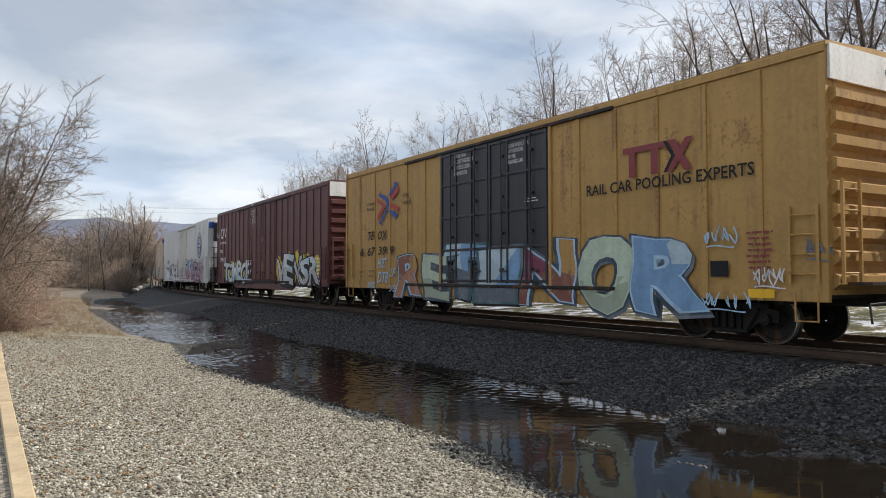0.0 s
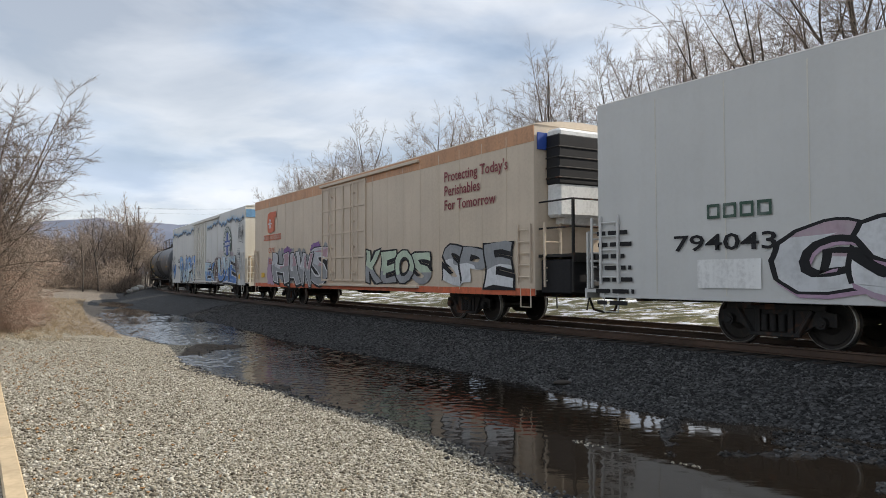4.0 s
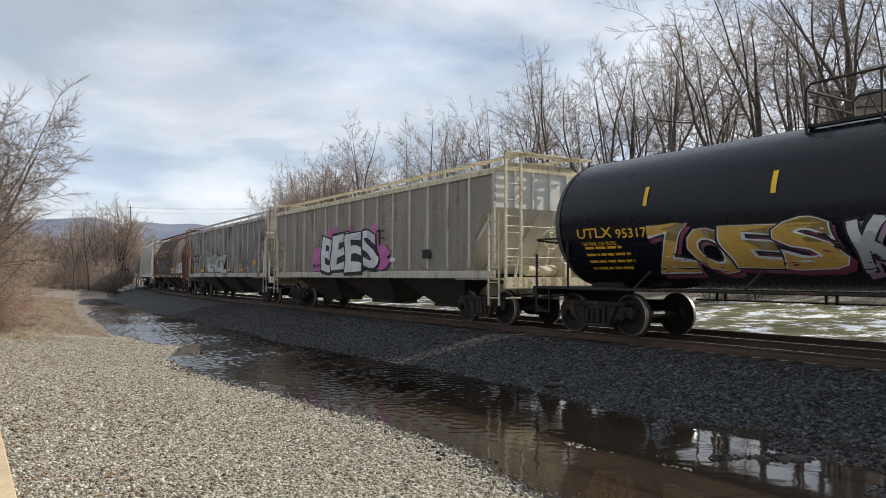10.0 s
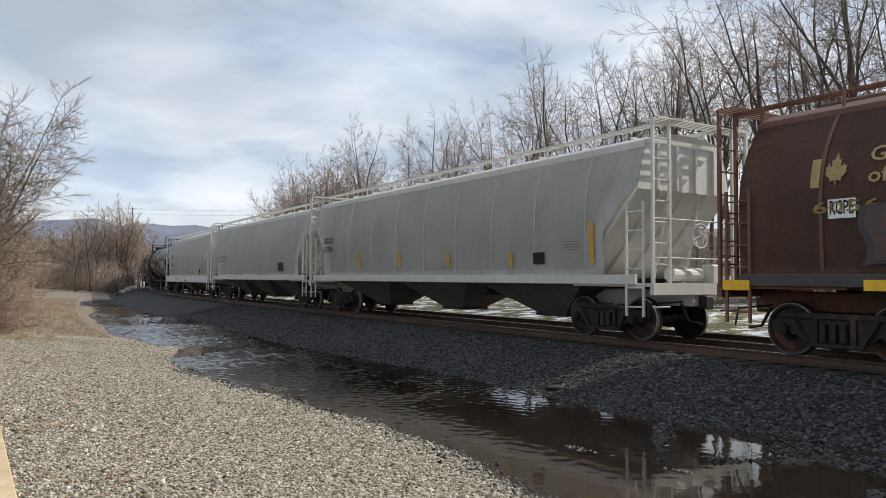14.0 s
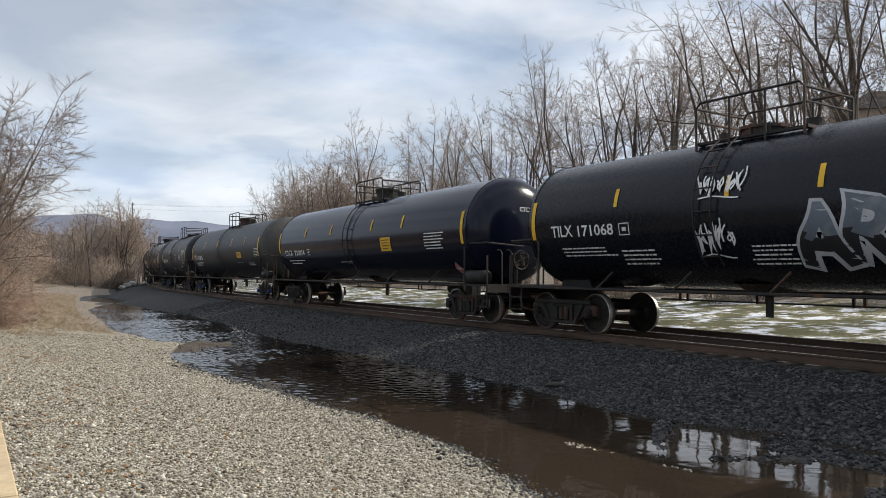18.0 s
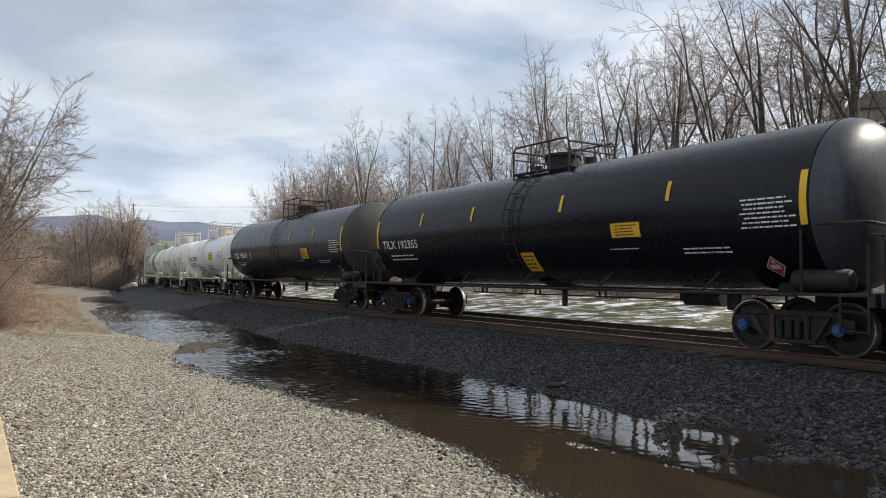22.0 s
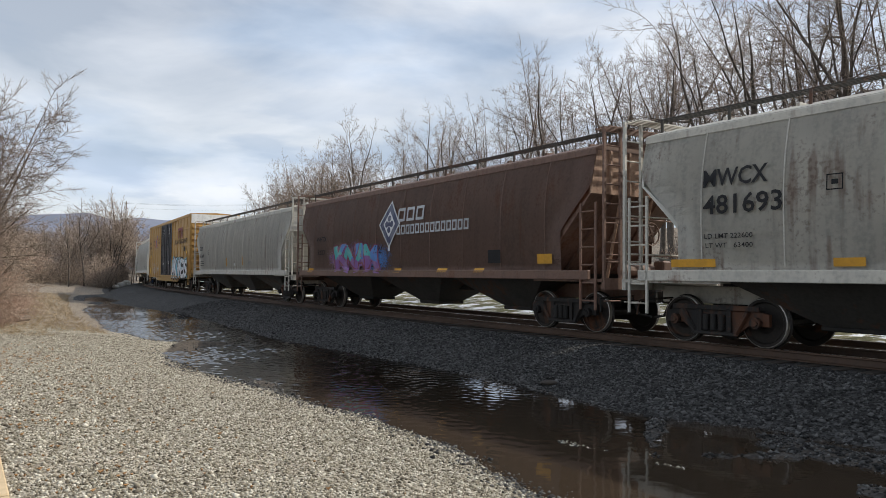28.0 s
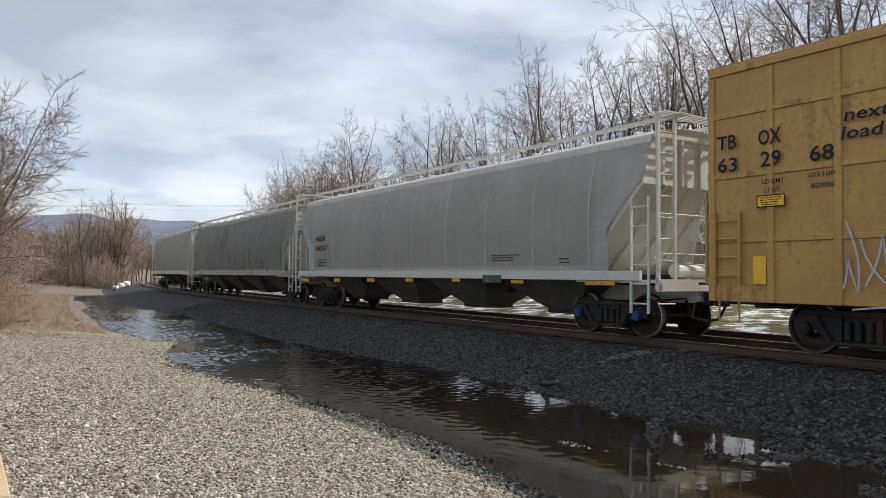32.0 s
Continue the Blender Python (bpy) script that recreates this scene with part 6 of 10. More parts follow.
def hopper(name, label, L, side, end_m, low_m, trim, zt=4.12, zb=1.40, ribs=0, bays=3, curved=0.0, sill=None, slope_m=None, roof_m=None, post_m=None, hw=1.53, sill_h=0.2, cut=0.95, wall_h=1.0, board_m=None):
    """A covered hopper: L is the length of the side sheets; slope ends, discharge bays below."""
    car = new_car(name, label, "")
    half = lambda z: float(hop_y(curved, zb, zt, z)) if curved else hw
    # side sheets, each with cut lower corners
    n = 18
    for sgn in (-1, 1):
        bm = bmnew()
        prev = None
        for i in range(n + 1):
            k = i / n
            z = zb + (zt - zb) * k
            e = L / 2 - min(1.0, max(0.0, 0.70 - k) / 0.36) * cut
            row = [bm.verts.new((x, sgn * half(z), z)) for x in np.linspace(-e, e, 25)]
            if prev:
                for j in range(24):
                    bm.faces.new((prev[j], prev[j + 1], row[j + 1], row[j]))
            prev = row
        bmesh.ops.solidify(bm, geom=bm.faces[:], thickness=0.02)
        part("side_sheet", tidy(bm), side, car, smooth=curved > 0)
    ytop = half(zt)
    # roof with raised trough hatches and running boards
    bm = bmnew()
    prof = [(-ytop - 0.02, zt - 0.03), (-ytop - 0.02, zt + 0.04), (-ytop * 0.62, zt + 0.20), (0, zt + 0.27), (ytop * 0.62, zt + 0.20), (ytop + 0.02, zt + 0.04), (ytop + 0.02, zt - 0.03)]
    a = [bm.verts.new((-L / 2, y, z)) for y, z in prof]
    b = [bm.verts.new((L / 2, y, z)) for y, z in prof]
    for j in range(len(prof) - 1):
        bm.faces.new((a[j], b[j], b[j + 1], a[j + 1]))
    bm.faces.new(a)
    bm.faces.new(b[::-1])
    part("roof", tidy(bm), roof_m or side, car)
    for sg in (-1, 1):
        bm = bmnew()
        y = sg * (ytop + 0.02)
        box(bm, -L / 2, L / 2, y - 0.035, y + 0.035, zt - 0.13, zt + 0.02, 0.01)
        part("top_chord", bm, roof_m or side, car)
    bm = bmnew()
    box(bm, -L / 2 + 0.8, L / 2 - 0.8, -0.32, 0.32, zt + 0.22, zt + 0.33, 0.03)
    hatch = part("hatch_cover", bm, roof_m or side, car)
    bm = bmnew()
    box(bm, -0.04, 0.04, -0.4, 0.4, zt + 0.24, zt + 0.37, 0.01)
    strap = None
    for x in np.linspace(-L / 2 + 1.2, L / 2 - 1.2, 10):
        if strap is None:
            strap = part("hatch_strap", bm, roof_m or side, hatch)
            strap.matrix_basis = pose(float(x), 0, 0)
        else:
            again(strap, float(x), 0, 0)
    rb = 0.40 if cut > 0.5 else 0.30
    for y in (-0.95, 0.70):
        bm = bmnew()
        for d in (0.0, 0.085, 0.17, 0.25):
            box(bm, -L / 2 - 0.55, L / 2 + 0.55, y + d - 0.014, y + d + 0.014, zt + rb, zt + rb + 0.03)
        for x in np.linspace(-L / 2 - 0.5, L / 2 + 0.5, 34):
            box(bm, x - 0.012, x + 0.012, y - 0.02, y + 0.27, zt + rb - 0.02, zt + rb + 0.005)
        for x in np.linspace(-L / 2 + 0.1, L / 2 - 0.1, 11):
            box(bm, x - 0.03, x + 0.03, y - 0.015, y + 0.015, zt + 0.05, zt + rb)
        part("running_board", bm, board_m or trim, car)
    for sgn in (-1, 1):
        bm = bmnew()
        for d in (-0.2, -0.1, 0.0, 0.1, 0.2):
            x = sgn * (L / 2 + 0.3) + d
            box(bm, x - 0.025, x + 0.025, -1.45, 1.45, zt + rb - 0.015, zt + rb + 0.015)
        part("end_platform", bm, trim, car)
    # end walls, slope sheets and end frames
    for sgn in (-1, 1):
        x = sgn * L / 2
        zs = np.linspace(zt, zt - wall_h, 10)
        bm = bmnew()
        prism_x(bm, [(half(z) - 0.03, z) for z in zs] + [(-half(z) + 0.03, z) for z in zs[::-1]], x - sgn * 0.06, x - sgn * 0.01)
        wall = part("end_wall", tidy(bm), end_m, car)
        bm = bmnew()
        if cut < 0.5:
            for z in np.arange(zt - 0.1, zt - wall_h + 0.1, -0.13):
                box(bm, min(x - sgn * 0.02, x + sgn * 0.03), max(x - sgn * 0.02, x + sgn * 0.03), -half(z) + 0.08, half(z) - 0.08, z - 0.03, z + 0.03, 0.008)
        else:
            for y in (-0.9, -0.3, 0.3, 0.9):
                box(bm, min(x - sgn * 0.02, x + sgn * 0.05), max(x - sgn * 0.02, x + sgn * 0.05), y - 0.03, y + 0.03, zt - wall_h, zt - 0.02, 0.008)
        part("end_rib", bm, end_m, wall)
        bm = bmnew()
        run_in = max(cut, 0.55) + 0.9
        prism(bm, [(x - sgn * 0.06, zt - wall_h), (x - sgn * 0.01, zt - wall_h), (x - sgn * run_in, zb - 0.15), (x - sgn * (run_in + 0.4), zb - 0.15)], -hw + 0.06, hw - 0.06)
        slope = part("slope_sheet", tidy(bm), slope_m or end_m, car)
        for y in (-0.75, 0.0, 0.75):
            bm = bmnew()
            prism(bm, [(x, zt - wall_h), (x + sgn * 0.06, zt - wall_h), (x - sgn * (run_in - 0.25), zb), (x - sgn * run_in, zb)], y - 0.025, y + 0.025)
            part("slope_stiffener", tidy(bm), slope_m or end_m, slope)
        if cut < 0.5:
            for y in (-hw + 0.08, hw - 0.08):
                bm = bmnew()
                prism(bm, [(x - sgn * 0.02, zt - wall_h), (x - sgn * 0.02, zb), (x - sgn * (run_in - 0.1), zb)], y - 0.02, y + 0.02)
                part("end_gusset", tidy(bm), end_m, slope)
        bm = bmnew()
        xe = sgn * (L / 2 + 0.42)
        box(bm, min(x - sgn * 3.0, xe), max(x - sgn * 3.0, xe), -0.32, 0.32, 0.75, 1.1, 0.02)
        box(bm, min(x - sgn * 1.9, xe), max(x - sgn * 1.9, xe), -hw, hw, zb - 0.24, zb - 0.18)
        box(bm, xe - 0.05, xe + 0.05, -hw, hw, 1.0, zb - 0.16)
        part("end_sill", bm, trim, car)
        for y in (-hw + 0.03, -hw + 0.52, hw - 0.52, hw - 0.03):
            bm = bmnew()
            box(bm, xe - 0.03, xe + 0.03, y - 0.03, y + 0.03, zb - 0.2, zt + rb)
            part("end_post", bm, post_m or trim, car)
        bm = bmnew()
        for i in range(9):
            z = 0.75 + (zt - 0.75) * i / 8
            rod(bm, (xe, -hw + 0.03, z), (xe, -hw + 0.52, z), 0.016, 5)
        part("end_ladder", bm, post_m or trim, car)
        for y in (-0.5, 0.5):
            bm = bmnew()
            rod(bm, (x - sgn * 0.5, y, zb - 0.18), (x - sgn * 0.05, y, zt - wall_h), 0.04, 6)
            part("end_strut", bm, end_m, car)
        bm = bmnew()
        for z in (zb + 0.35, zb + 1.15):
            rod(bm, (xe, -hw + 0.03, z), (xe, hw - 0.03, z), 0.018, 5)
        part("end_rail", bm, post_m or trim, car)
        ladder(car, sgn * (L / 2 + 0.0), -hw - 0.04, 0.55, zb + 1.5, 0.46, 6, post_m or trim, "x")
        bm = bmnew()
        rod(bm, (xe - sgn * 0.5, -0.45, zb + 0.02), (xe - sgn * 0.5, 0.5, zb + 0.02), 0.15, 12)
        part("air_reservoir", bm, post_m or trim, car, smooth=False)
        bm = bmnew()
        box(bm, xe - sgn * 0.6, xe - sgn * 0.3, 0.7, 1.0, zb - 0.18, zb + 0.25, 0.03)
        rod(bm, (xe - sgn * 0.45, 0.6, zb + 0.1), (xe - sgn * 0.45, -1.1, zb + 0.28), 0.018, 5)
        part("brake_valve", bm, post_m or trim, car)
        coupler(car, sgn * (L / 2 + 0.1), sgn)
        truck(car, sgn * (L / 2 - 1.42), blue=sgn > 0 and L > 18)
    # side sills
    for y in (-hw, hw):
        bm = bmnew()
        box(bm, -L / 2, L / 2, y - 0.06, y + 0.04, zb - sill_h, zb + 0.01, 0.012)
        part("side_sill", bm, sill or side, car)
    # discharge bays
    inner = L - 3.2
    wbay = inner / bays
    for i in range(bays):
        xc = -inner / 2 + wbay * (i + 0.5)
        bm = bmnew()
        rect = lambda hx, hy, z: [bm.verts.new((xc + dx * hx, dy * hy, z)) for dx, dy in ((-1, -1), (1, -1), (1, 1), (-1, 1))]
        a, b = rect(wbay * 0.495, hw - 0.1, zb - 0.06), rect(0.85 if ribs else 0.55, 0.44, 0.44)
        for j in range(4):
            bm.faces.new((a[j], a[(j + 1) % 4], b[(j + 1) % 4], b[j]))
        bm.faces.new(a)
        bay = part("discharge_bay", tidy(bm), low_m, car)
        bm = bmnew()
        box(bm, xc - (0.9 if ribs else 0.6), xc + (0.9 if ribs else 0.6), -0.47, 0.47, 0.36, 0.45, 0.02)
        rod(bm, (xc - 0.3, -0.44, 0.41), (xc + 0.3, -0.44, 0.41), 0.035, 6)
        part("outlet_gate", bm, M_STEEL, bay)
    bm = bmnew()
    box(bm, -L / 2 + 1, L / 2 - 1, -0.2, 0.2, 0.84, 1.15)
    part("centre_sill", bm, M_STEEL, car)
    if ribs:
        posts(car, list(np.linspace(-L / 2 + 0.05, L / 2 - 0.05, ribs)), zb + 0.05, zt - 0.05, side, 0.11, -hw - 0.03, 0.05)
    elif curved:
        for x in np.linspace(-L / 2 + 1.5, L / 2 - 1.5, 9):
            bm = bmnew()
            w = 0.035 if cut < 0.5 else 0.014
            prev = None
            for z in np.linspace(zb + 0.05, zt - 0.08, 14):
                row = [bm.verts.new((x - w, -half(z) - 0.018, z)), bm.verts.new((x, -half(z) - 0.032, z)), bm.verts.new((x + w, -half(z) - 0.018, z))]
                if prev:
                    for j in range(2):
                        bm.faces.new((prev[j], prev[j + 1], row[j + 1], row[j]))
                prev = row
            part("weld_seam", bm, side, car)
    brake_wheel(car, L / 2 + 0.3, 0.1, zb + 0.85, post_m or trim)
    return car

# ---- the wagons ----
M_G_PLATE = paint("pale_badge", (0.42, 0.55, 0.60), 0.5, 0, 0.05, 0.1, 0)
M_G_TANKGREY = paint("dull_grey_tank", (0.16, 0.155, 0.15), 0.6, 0.2, 0.15, 0.3, 0.1)
M_LOGOBLUE = paint("blue_marking", (0.022, 0.07, 0.33), 0.55, 0, 0.08, 0.14, 0, bump=0.05)
M_TAN = paint("mustard_yellow_paint", (0.45, 0.262, 0.074), 0.55, 0, 0.10, 0.22, 0.05, grime_colour=(0.16, 0.10, 0.05))
M_TANEND = M_TAN
M_MAROON = paint("maroon_paint", (0.115, 0.036, 0.036), 0.55, 0, 0.12, 0.2, 0.05)
M_DARKDOOR = paint("near_black_door_paint", (0.022, 0.022, 0.028), 0.45, 0, 0.2, 0.25, 0, grime_colour=(0.09, 0.08, 0.08))
M_WHITE = paint("white_reefer_paint", (0.57, 0.57, 0.55), 0.45, 0, 0.04, 0.08, 0, grime_colour=(0.40, 0.38, 0.33))
M_WHITEDOOR = paint("off_white_paint", (0.62, 0.60, 0.54), 0.5, 0, 0.06, 0.25, 0, grime_colour=(0.34, 0.30, 0.23))
M_CREAM = paint("faded_cream_paint", (0.60, 0.50, 0.385), 0.55, 0, 0.06, 0.18, 0.0, grime_colour=(0.38, 0.29, 0.20))
M_CREAMTRIM = paint("pale_orange_trim", (0.55, 0.29, 0.15), 0.55, 0, 0.1, 0.25, 0)
M_ORANGE = paint("orange_red_stripe", (0.60, 0.13, 0.05), 0.55, 0, 0.1, 0.25, 0)
M_TANBROWNEND = paint("dust_browned_end", (0.46, 0.35, 0.22), 0.6, 0, 0.12, 0.4, 0.2, grime_colour=(0.20, 0.14, 0.09))
M_CREAMEND = paint("dusty_white_end", (0.72, 0.68, 0.58), 0.5, 0, 0.05, 0.22, 0.0, grime_colour=(0.52, 0.43, 0.30))
M_BLACKTANK = paint("black_tank_paint", (0.006, 0.007, 0.011), 0.24, 0, 0.15, 0.16, 0, grime_colour=(0.022, 0.022, 0.025), bump=0.0, gloss=0.22)
M_GLOSSTANK = paint("glossy_black_tank_paint", (0.005, 0.007, 0.017), 0.14, 0, 0.1, 0.08, 0, grime_colour=(0.02, 0.021, 0.028), bump=0.0, gloss=0.24)
M_GREYTANK = paint("faded_grey_black_tank_paint", (0.036, 0.04, 0.05), 0.36, 0, 0.12, 0.35, 0, grime_colour=(0.10, 0.095, 0.09), bump=0.0, gloss=0.4)
M_DUSTTANK = paint("dusty_black_tank_paint", (0.012, 0.013, 0.017), 0.40, 0, 0.15, 0.3, 0, grime_colour=(0.04, 0.038, 0.038), bump=0.0, gloss=0.25)
M_DUSTHEAD = paint("dust_greyed_tank_head", (0.055, 0.053, 0.05), 0.55, 0, 0.25, 0.4, 0, grime_colour=(0.12, 0.11, 0.09), bump=0.0, gloss=0.3)
M_WHITETANK = paint("white_tank_paint", (0.74, 0.73, 0.70), 0.38, 0, 0.04, 0.16, 0, grime_colour=(0.45, 0.39, 0.30), bump=0.03)
M_WHITETRIM = paint("white_steelwork", (0.62, 0.58, 0.50), 0.5, 0, 0.1, 0.35, 0.15)
M_GREENTRIM = paint("pale_green_steelwork", (0.42, 0.48, 0.30), 0.55, 0, 0.1, 0.35, 0.1)
M_GREENBAND = paint("grey_green_band", (0.20, 0.26, 0.22), 0.5, 0, 0.1, 0.35, 0.05)
M_CREAMHEAD = paint("cream_stained_head", (0.70, 0.60, 0.42), 0.5, 0, 0.1, 0.3, 0.1)
M_LGREY = paint("pale_grey_hopper_paint", (0.55, 0.535, 0.49), 0.5, 0, 0.08, 0.26, 0.0, grime_colour=(0.36, 0.345, 0.30))
M_LGREY2 = paint("greyish_white_hopper_paint", (0.57, 0.56, 0.52), 0.5, 0, 0.06, 0.18, 0.0, grime_colour=(0.30, 0.28, 0.23))
M_MGREY = paint("stained_grey_hopper_paint", (0.52, 0.497, 0.435), 0.55, 0, 0.12, 0.30, 0.03, grime_colour=(0.17, 0.165, 0.155))
M_STAINGREY = paint("brown_stained_grey_paint", (0.36, 0.345, 0.305), 0.55, 0, 0.12, 0.3, 0.30, grime_colour=(0.17, 0.16, 0.145), rust_colour=(0.17, 0.095, 0.05))
M_TAUPE = paint("warm_grey_hopper_paint", (0.50, 0.455, 0.38), 0.55, 0, 0.10, 0.35, 0.08, grime_colour=(0.20, 0.165, 0.12))
M_RUSTGREY = paint("rust_streaked_grey_paint", (0.48, 0.475, 0.44), 0.65, 0, 0.12, 0.45, 0.62, grime_colour=(0.16, 0.14, 0.12), rust_colour=(0.20, 0.085, 0.04))
M_BROWN = paint("brown_hopper_paint", (0.165, 0.095, 0.068), 0.6, 0, 0.10, 0.35, 0.08, grime_colour=(0.065, 0.045, 0.035))
M_GRAIN = paint("rusty_brown_hopper_paint", (0.125, 0.06, 0.038), 0.6, 0, 0.18, 0.5, 0.12, grime_colour=(0.07, 0.045, 0.035))
M_GRAINEND = paint("orange_end_paint", (0.52, 0.22, 0.075), 0.6, 0, 0.12, 0.3, 0.1)
# sunlight on the brown hopper's end, put into a lighter peach brown
M_LITBROWNEND = paint("faded_brown_end", (0.36, 0.225, 0.15), 0.6, 0, 0.12, 0.3, 0.08)
M_GRAINTRIM = paint("rusted_steelwork", (0.19, 0.085, 0.05), 0.7, 0.1, 0.2, 0.35, 0.2)
# bays, one sill and some running boards, darker than the sides
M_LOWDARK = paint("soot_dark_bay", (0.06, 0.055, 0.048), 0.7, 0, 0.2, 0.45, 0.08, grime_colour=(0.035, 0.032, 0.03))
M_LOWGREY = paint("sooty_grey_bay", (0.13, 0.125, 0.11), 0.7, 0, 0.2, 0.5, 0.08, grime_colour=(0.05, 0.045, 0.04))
M_CREAMPOST = paint("cream_steelwork", (0.62, 0.55, 0.38), 0.6, 0, 0.1, 0.35, 0.15)


M_G_BLUEBAND = paint("pale_blue_band", (0.16, 0.33, 0.52), 0.5, 0, 0.06, 0.15, 0)
# the places of each wagon's side along the train, front and rear, in metres behind the first one's front
CARS = {}
_tank = "black steel tank wagon with yellow stripes, rolling on the track"
CARS[0] = (boxcar("boxcar", "mustard-yellow steel boxcar ahead of the others", 18.8, M_TAN, M_TANEND, M_DARKDOOR, 17, doors=(-3.2, 1.8)), -20.2, -1.4)
CARS[1] = (boxcar("boxcar", "mustard-yellow steel boxcar with dark doors and blue spray paint", 18.8, M_TAN, M_TANEND, M_DARKDOOR, 17, doors=(-2.49, 2.47)), 0.39, 19.20)
CARS[2] = (boxcar("boxcar", "maroon steel boxcar with yellow and pale blue spray paint", 18.72, M_MAROON, M_MAROON, M_MAROON, 23, doors=(-2.38, 2.47)), 20.96, 39.68)
CARS[3] = (reefer("refrigerator_car", "white refrigerated boxcar with mauve spray paint along its lower side", 22.5, M_WHITE, M_WHITEDOOR, M_WHITE, doors=(-1.5, 2.46)), 42.55, 65.08)
CARS[4] = (reefer("refrigerator_car", "faded cream refrigerated boxcar with orange stripes and grey spray paint", 22.6, M_CREAM, M_CREAM, M_CREAM, doors=(-2.33, 1.8), lower=M_ORANGE, upper=M_CREAMTRIM, seams=20), 67.19, 89.89)
CARS[5] = (reefer("refrigerator_car", "white refrigerated boxcar with blue and black spray paint", 22.6, M_WHITE, M_WHITEDOOR, M_CREAMEND, doors=(-2.44, 1.46), unit=False), 91.75, 114.34)
CARS[6] = (tank_car("tank_car", "long faded grey-black pressure tank wagon", 17.5, 1.5, 2.55, M_GREYTANK, M_STEEL, (-3.2, 3.6), 0.72, -0.1, long_plat=True), 117.5, 135.03)
CARS[7] = (tank_car("tank_car", "long black pressure tank wagon with spray-painted letters", 17.2, 1.5, 2.55, M_BLACKTANK, M_STEEL, (-3.0, 3.4), 0.72, -0.1, long_plat=True, head_m=M_DUSTHEAD), 138.07, 155.27)
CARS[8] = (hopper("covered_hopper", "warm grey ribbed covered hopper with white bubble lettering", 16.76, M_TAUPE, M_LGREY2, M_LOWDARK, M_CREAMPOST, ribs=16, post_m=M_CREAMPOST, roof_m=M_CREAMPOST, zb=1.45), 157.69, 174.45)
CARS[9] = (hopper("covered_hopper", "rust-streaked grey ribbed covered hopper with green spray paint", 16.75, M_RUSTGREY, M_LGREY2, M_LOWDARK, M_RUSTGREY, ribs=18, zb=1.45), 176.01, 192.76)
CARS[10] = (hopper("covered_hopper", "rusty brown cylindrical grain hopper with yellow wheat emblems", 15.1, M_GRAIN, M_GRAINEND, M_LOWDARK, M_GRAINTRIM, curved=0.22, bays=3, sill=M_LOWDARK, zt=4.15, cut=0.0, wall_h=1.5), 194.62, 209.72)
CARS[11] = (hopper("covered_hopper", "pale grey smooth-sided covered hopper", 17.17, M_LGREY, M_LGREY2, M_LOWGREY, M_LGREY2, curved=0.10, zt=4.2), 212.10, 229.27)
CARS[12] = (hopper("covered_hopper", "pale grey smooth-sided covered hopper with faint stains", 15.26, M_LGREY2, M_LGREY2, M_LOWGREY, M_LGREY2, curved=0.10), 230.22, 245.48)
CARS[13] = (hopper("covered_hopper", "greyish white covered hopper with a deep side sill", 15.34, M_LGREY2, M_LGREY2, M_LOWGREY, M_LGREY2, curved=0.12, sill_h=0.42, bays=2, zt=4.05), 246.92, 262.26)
CARS[14] = (tank_car("tank_car", "short black tank wagon with grey spray paint", 10.65, 1.5, 2.6, M_BLACKTANK, M_STEEL, (-1.0, 1.3), 0.8, -0.2), 263.98, 274.64)
CARS[15] = (tank_car("tank_car", "glossy black tank wagon, newly painted", 15.3, 1.52, 2.62, M_GLOSSTANK, M_STEEL, (-1.1, 1.1), 0.75, 0), 277.41, 292.72)
CARS[16] = (tank_car("tank_car", "dusty black tank wagon with yellow stripes", 15.5, 1.52, 2.62, M_DUSTTANK, M_STEEL, (-1.1, 1.1), 0.75, 0, blue=True, head_m=M_DUSTHEAD), 295.52, 311.06)
CARS[17] = (tank_car("tank_car", "short dull black tank wagon with white lettering", 10.73, 1.5, 2.6, M_DUSTTANK, M_STEEL, (-1.0, 1.3), 0.75, -0.2, blue=True), 313.67, 324.40)
CARS[18] = (tank_car("tank_car", _tank, 15.43, 1.52, 2.62, M_BLACKTANK, M_STEEL, (-1.1, 1.1), 0.7, 0, blue=True, head_m=M_GREYTANK), 326.48, 341.91)
CARS[19] = (tank_car("tank_car", _tank, 15.34, 1.52, 2.62, M_BLACKTANK, M_STEEL, (-1.1, 1.1), 0.75, 0, head_m=M_DUSTHEAD), 344.76, 360.10)
CARS[20] = (tank_car("tank_car", "short white tank wagon with rust-stained fittings", 10.4, 1.28, 2.45, M_WHITETANK, M_WHITETRIM, (-1.2, 1.2), 1.0, 0.25), 362.61, 373.02)
CARS[21] = (tank_car("tank_car", "short white tank wagon with a tall top platform", 10.49, 1.28, 2.45, M_WHITETANK, M_WHITETRIM, (-1.2, 1.2), 1.0, 0.25, blue=True), 375.87, 386.36)
CARS[22] = (tank_car("tank_car", "short white tank wagon with a grey-green band and green platform", 10.42, 1.25, 2.4, M_WHITETANK, M_GREENTRIM, (-1.2, 1.2), 0.9, 0.2, head_m=M_CREAMHEAD), 388.89, 399.31)
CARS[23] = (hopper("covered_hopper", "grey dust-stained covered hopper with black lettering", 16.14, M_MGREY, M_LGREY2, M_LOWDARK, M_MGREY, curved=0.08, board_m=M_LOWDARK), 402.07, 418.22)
CARS[24] = (hopper("covered_hopper", "dull brown covered hopper with a white diamond emblem", 16.88, M_BROWN, M_LITBROWNEND, M_LOWDARK, M_BROWN, curved=0.08, roof_m=M_BROWN, slope_m=M_BROWN, board_m=M_LOWDARK), 419.61, 436.49)
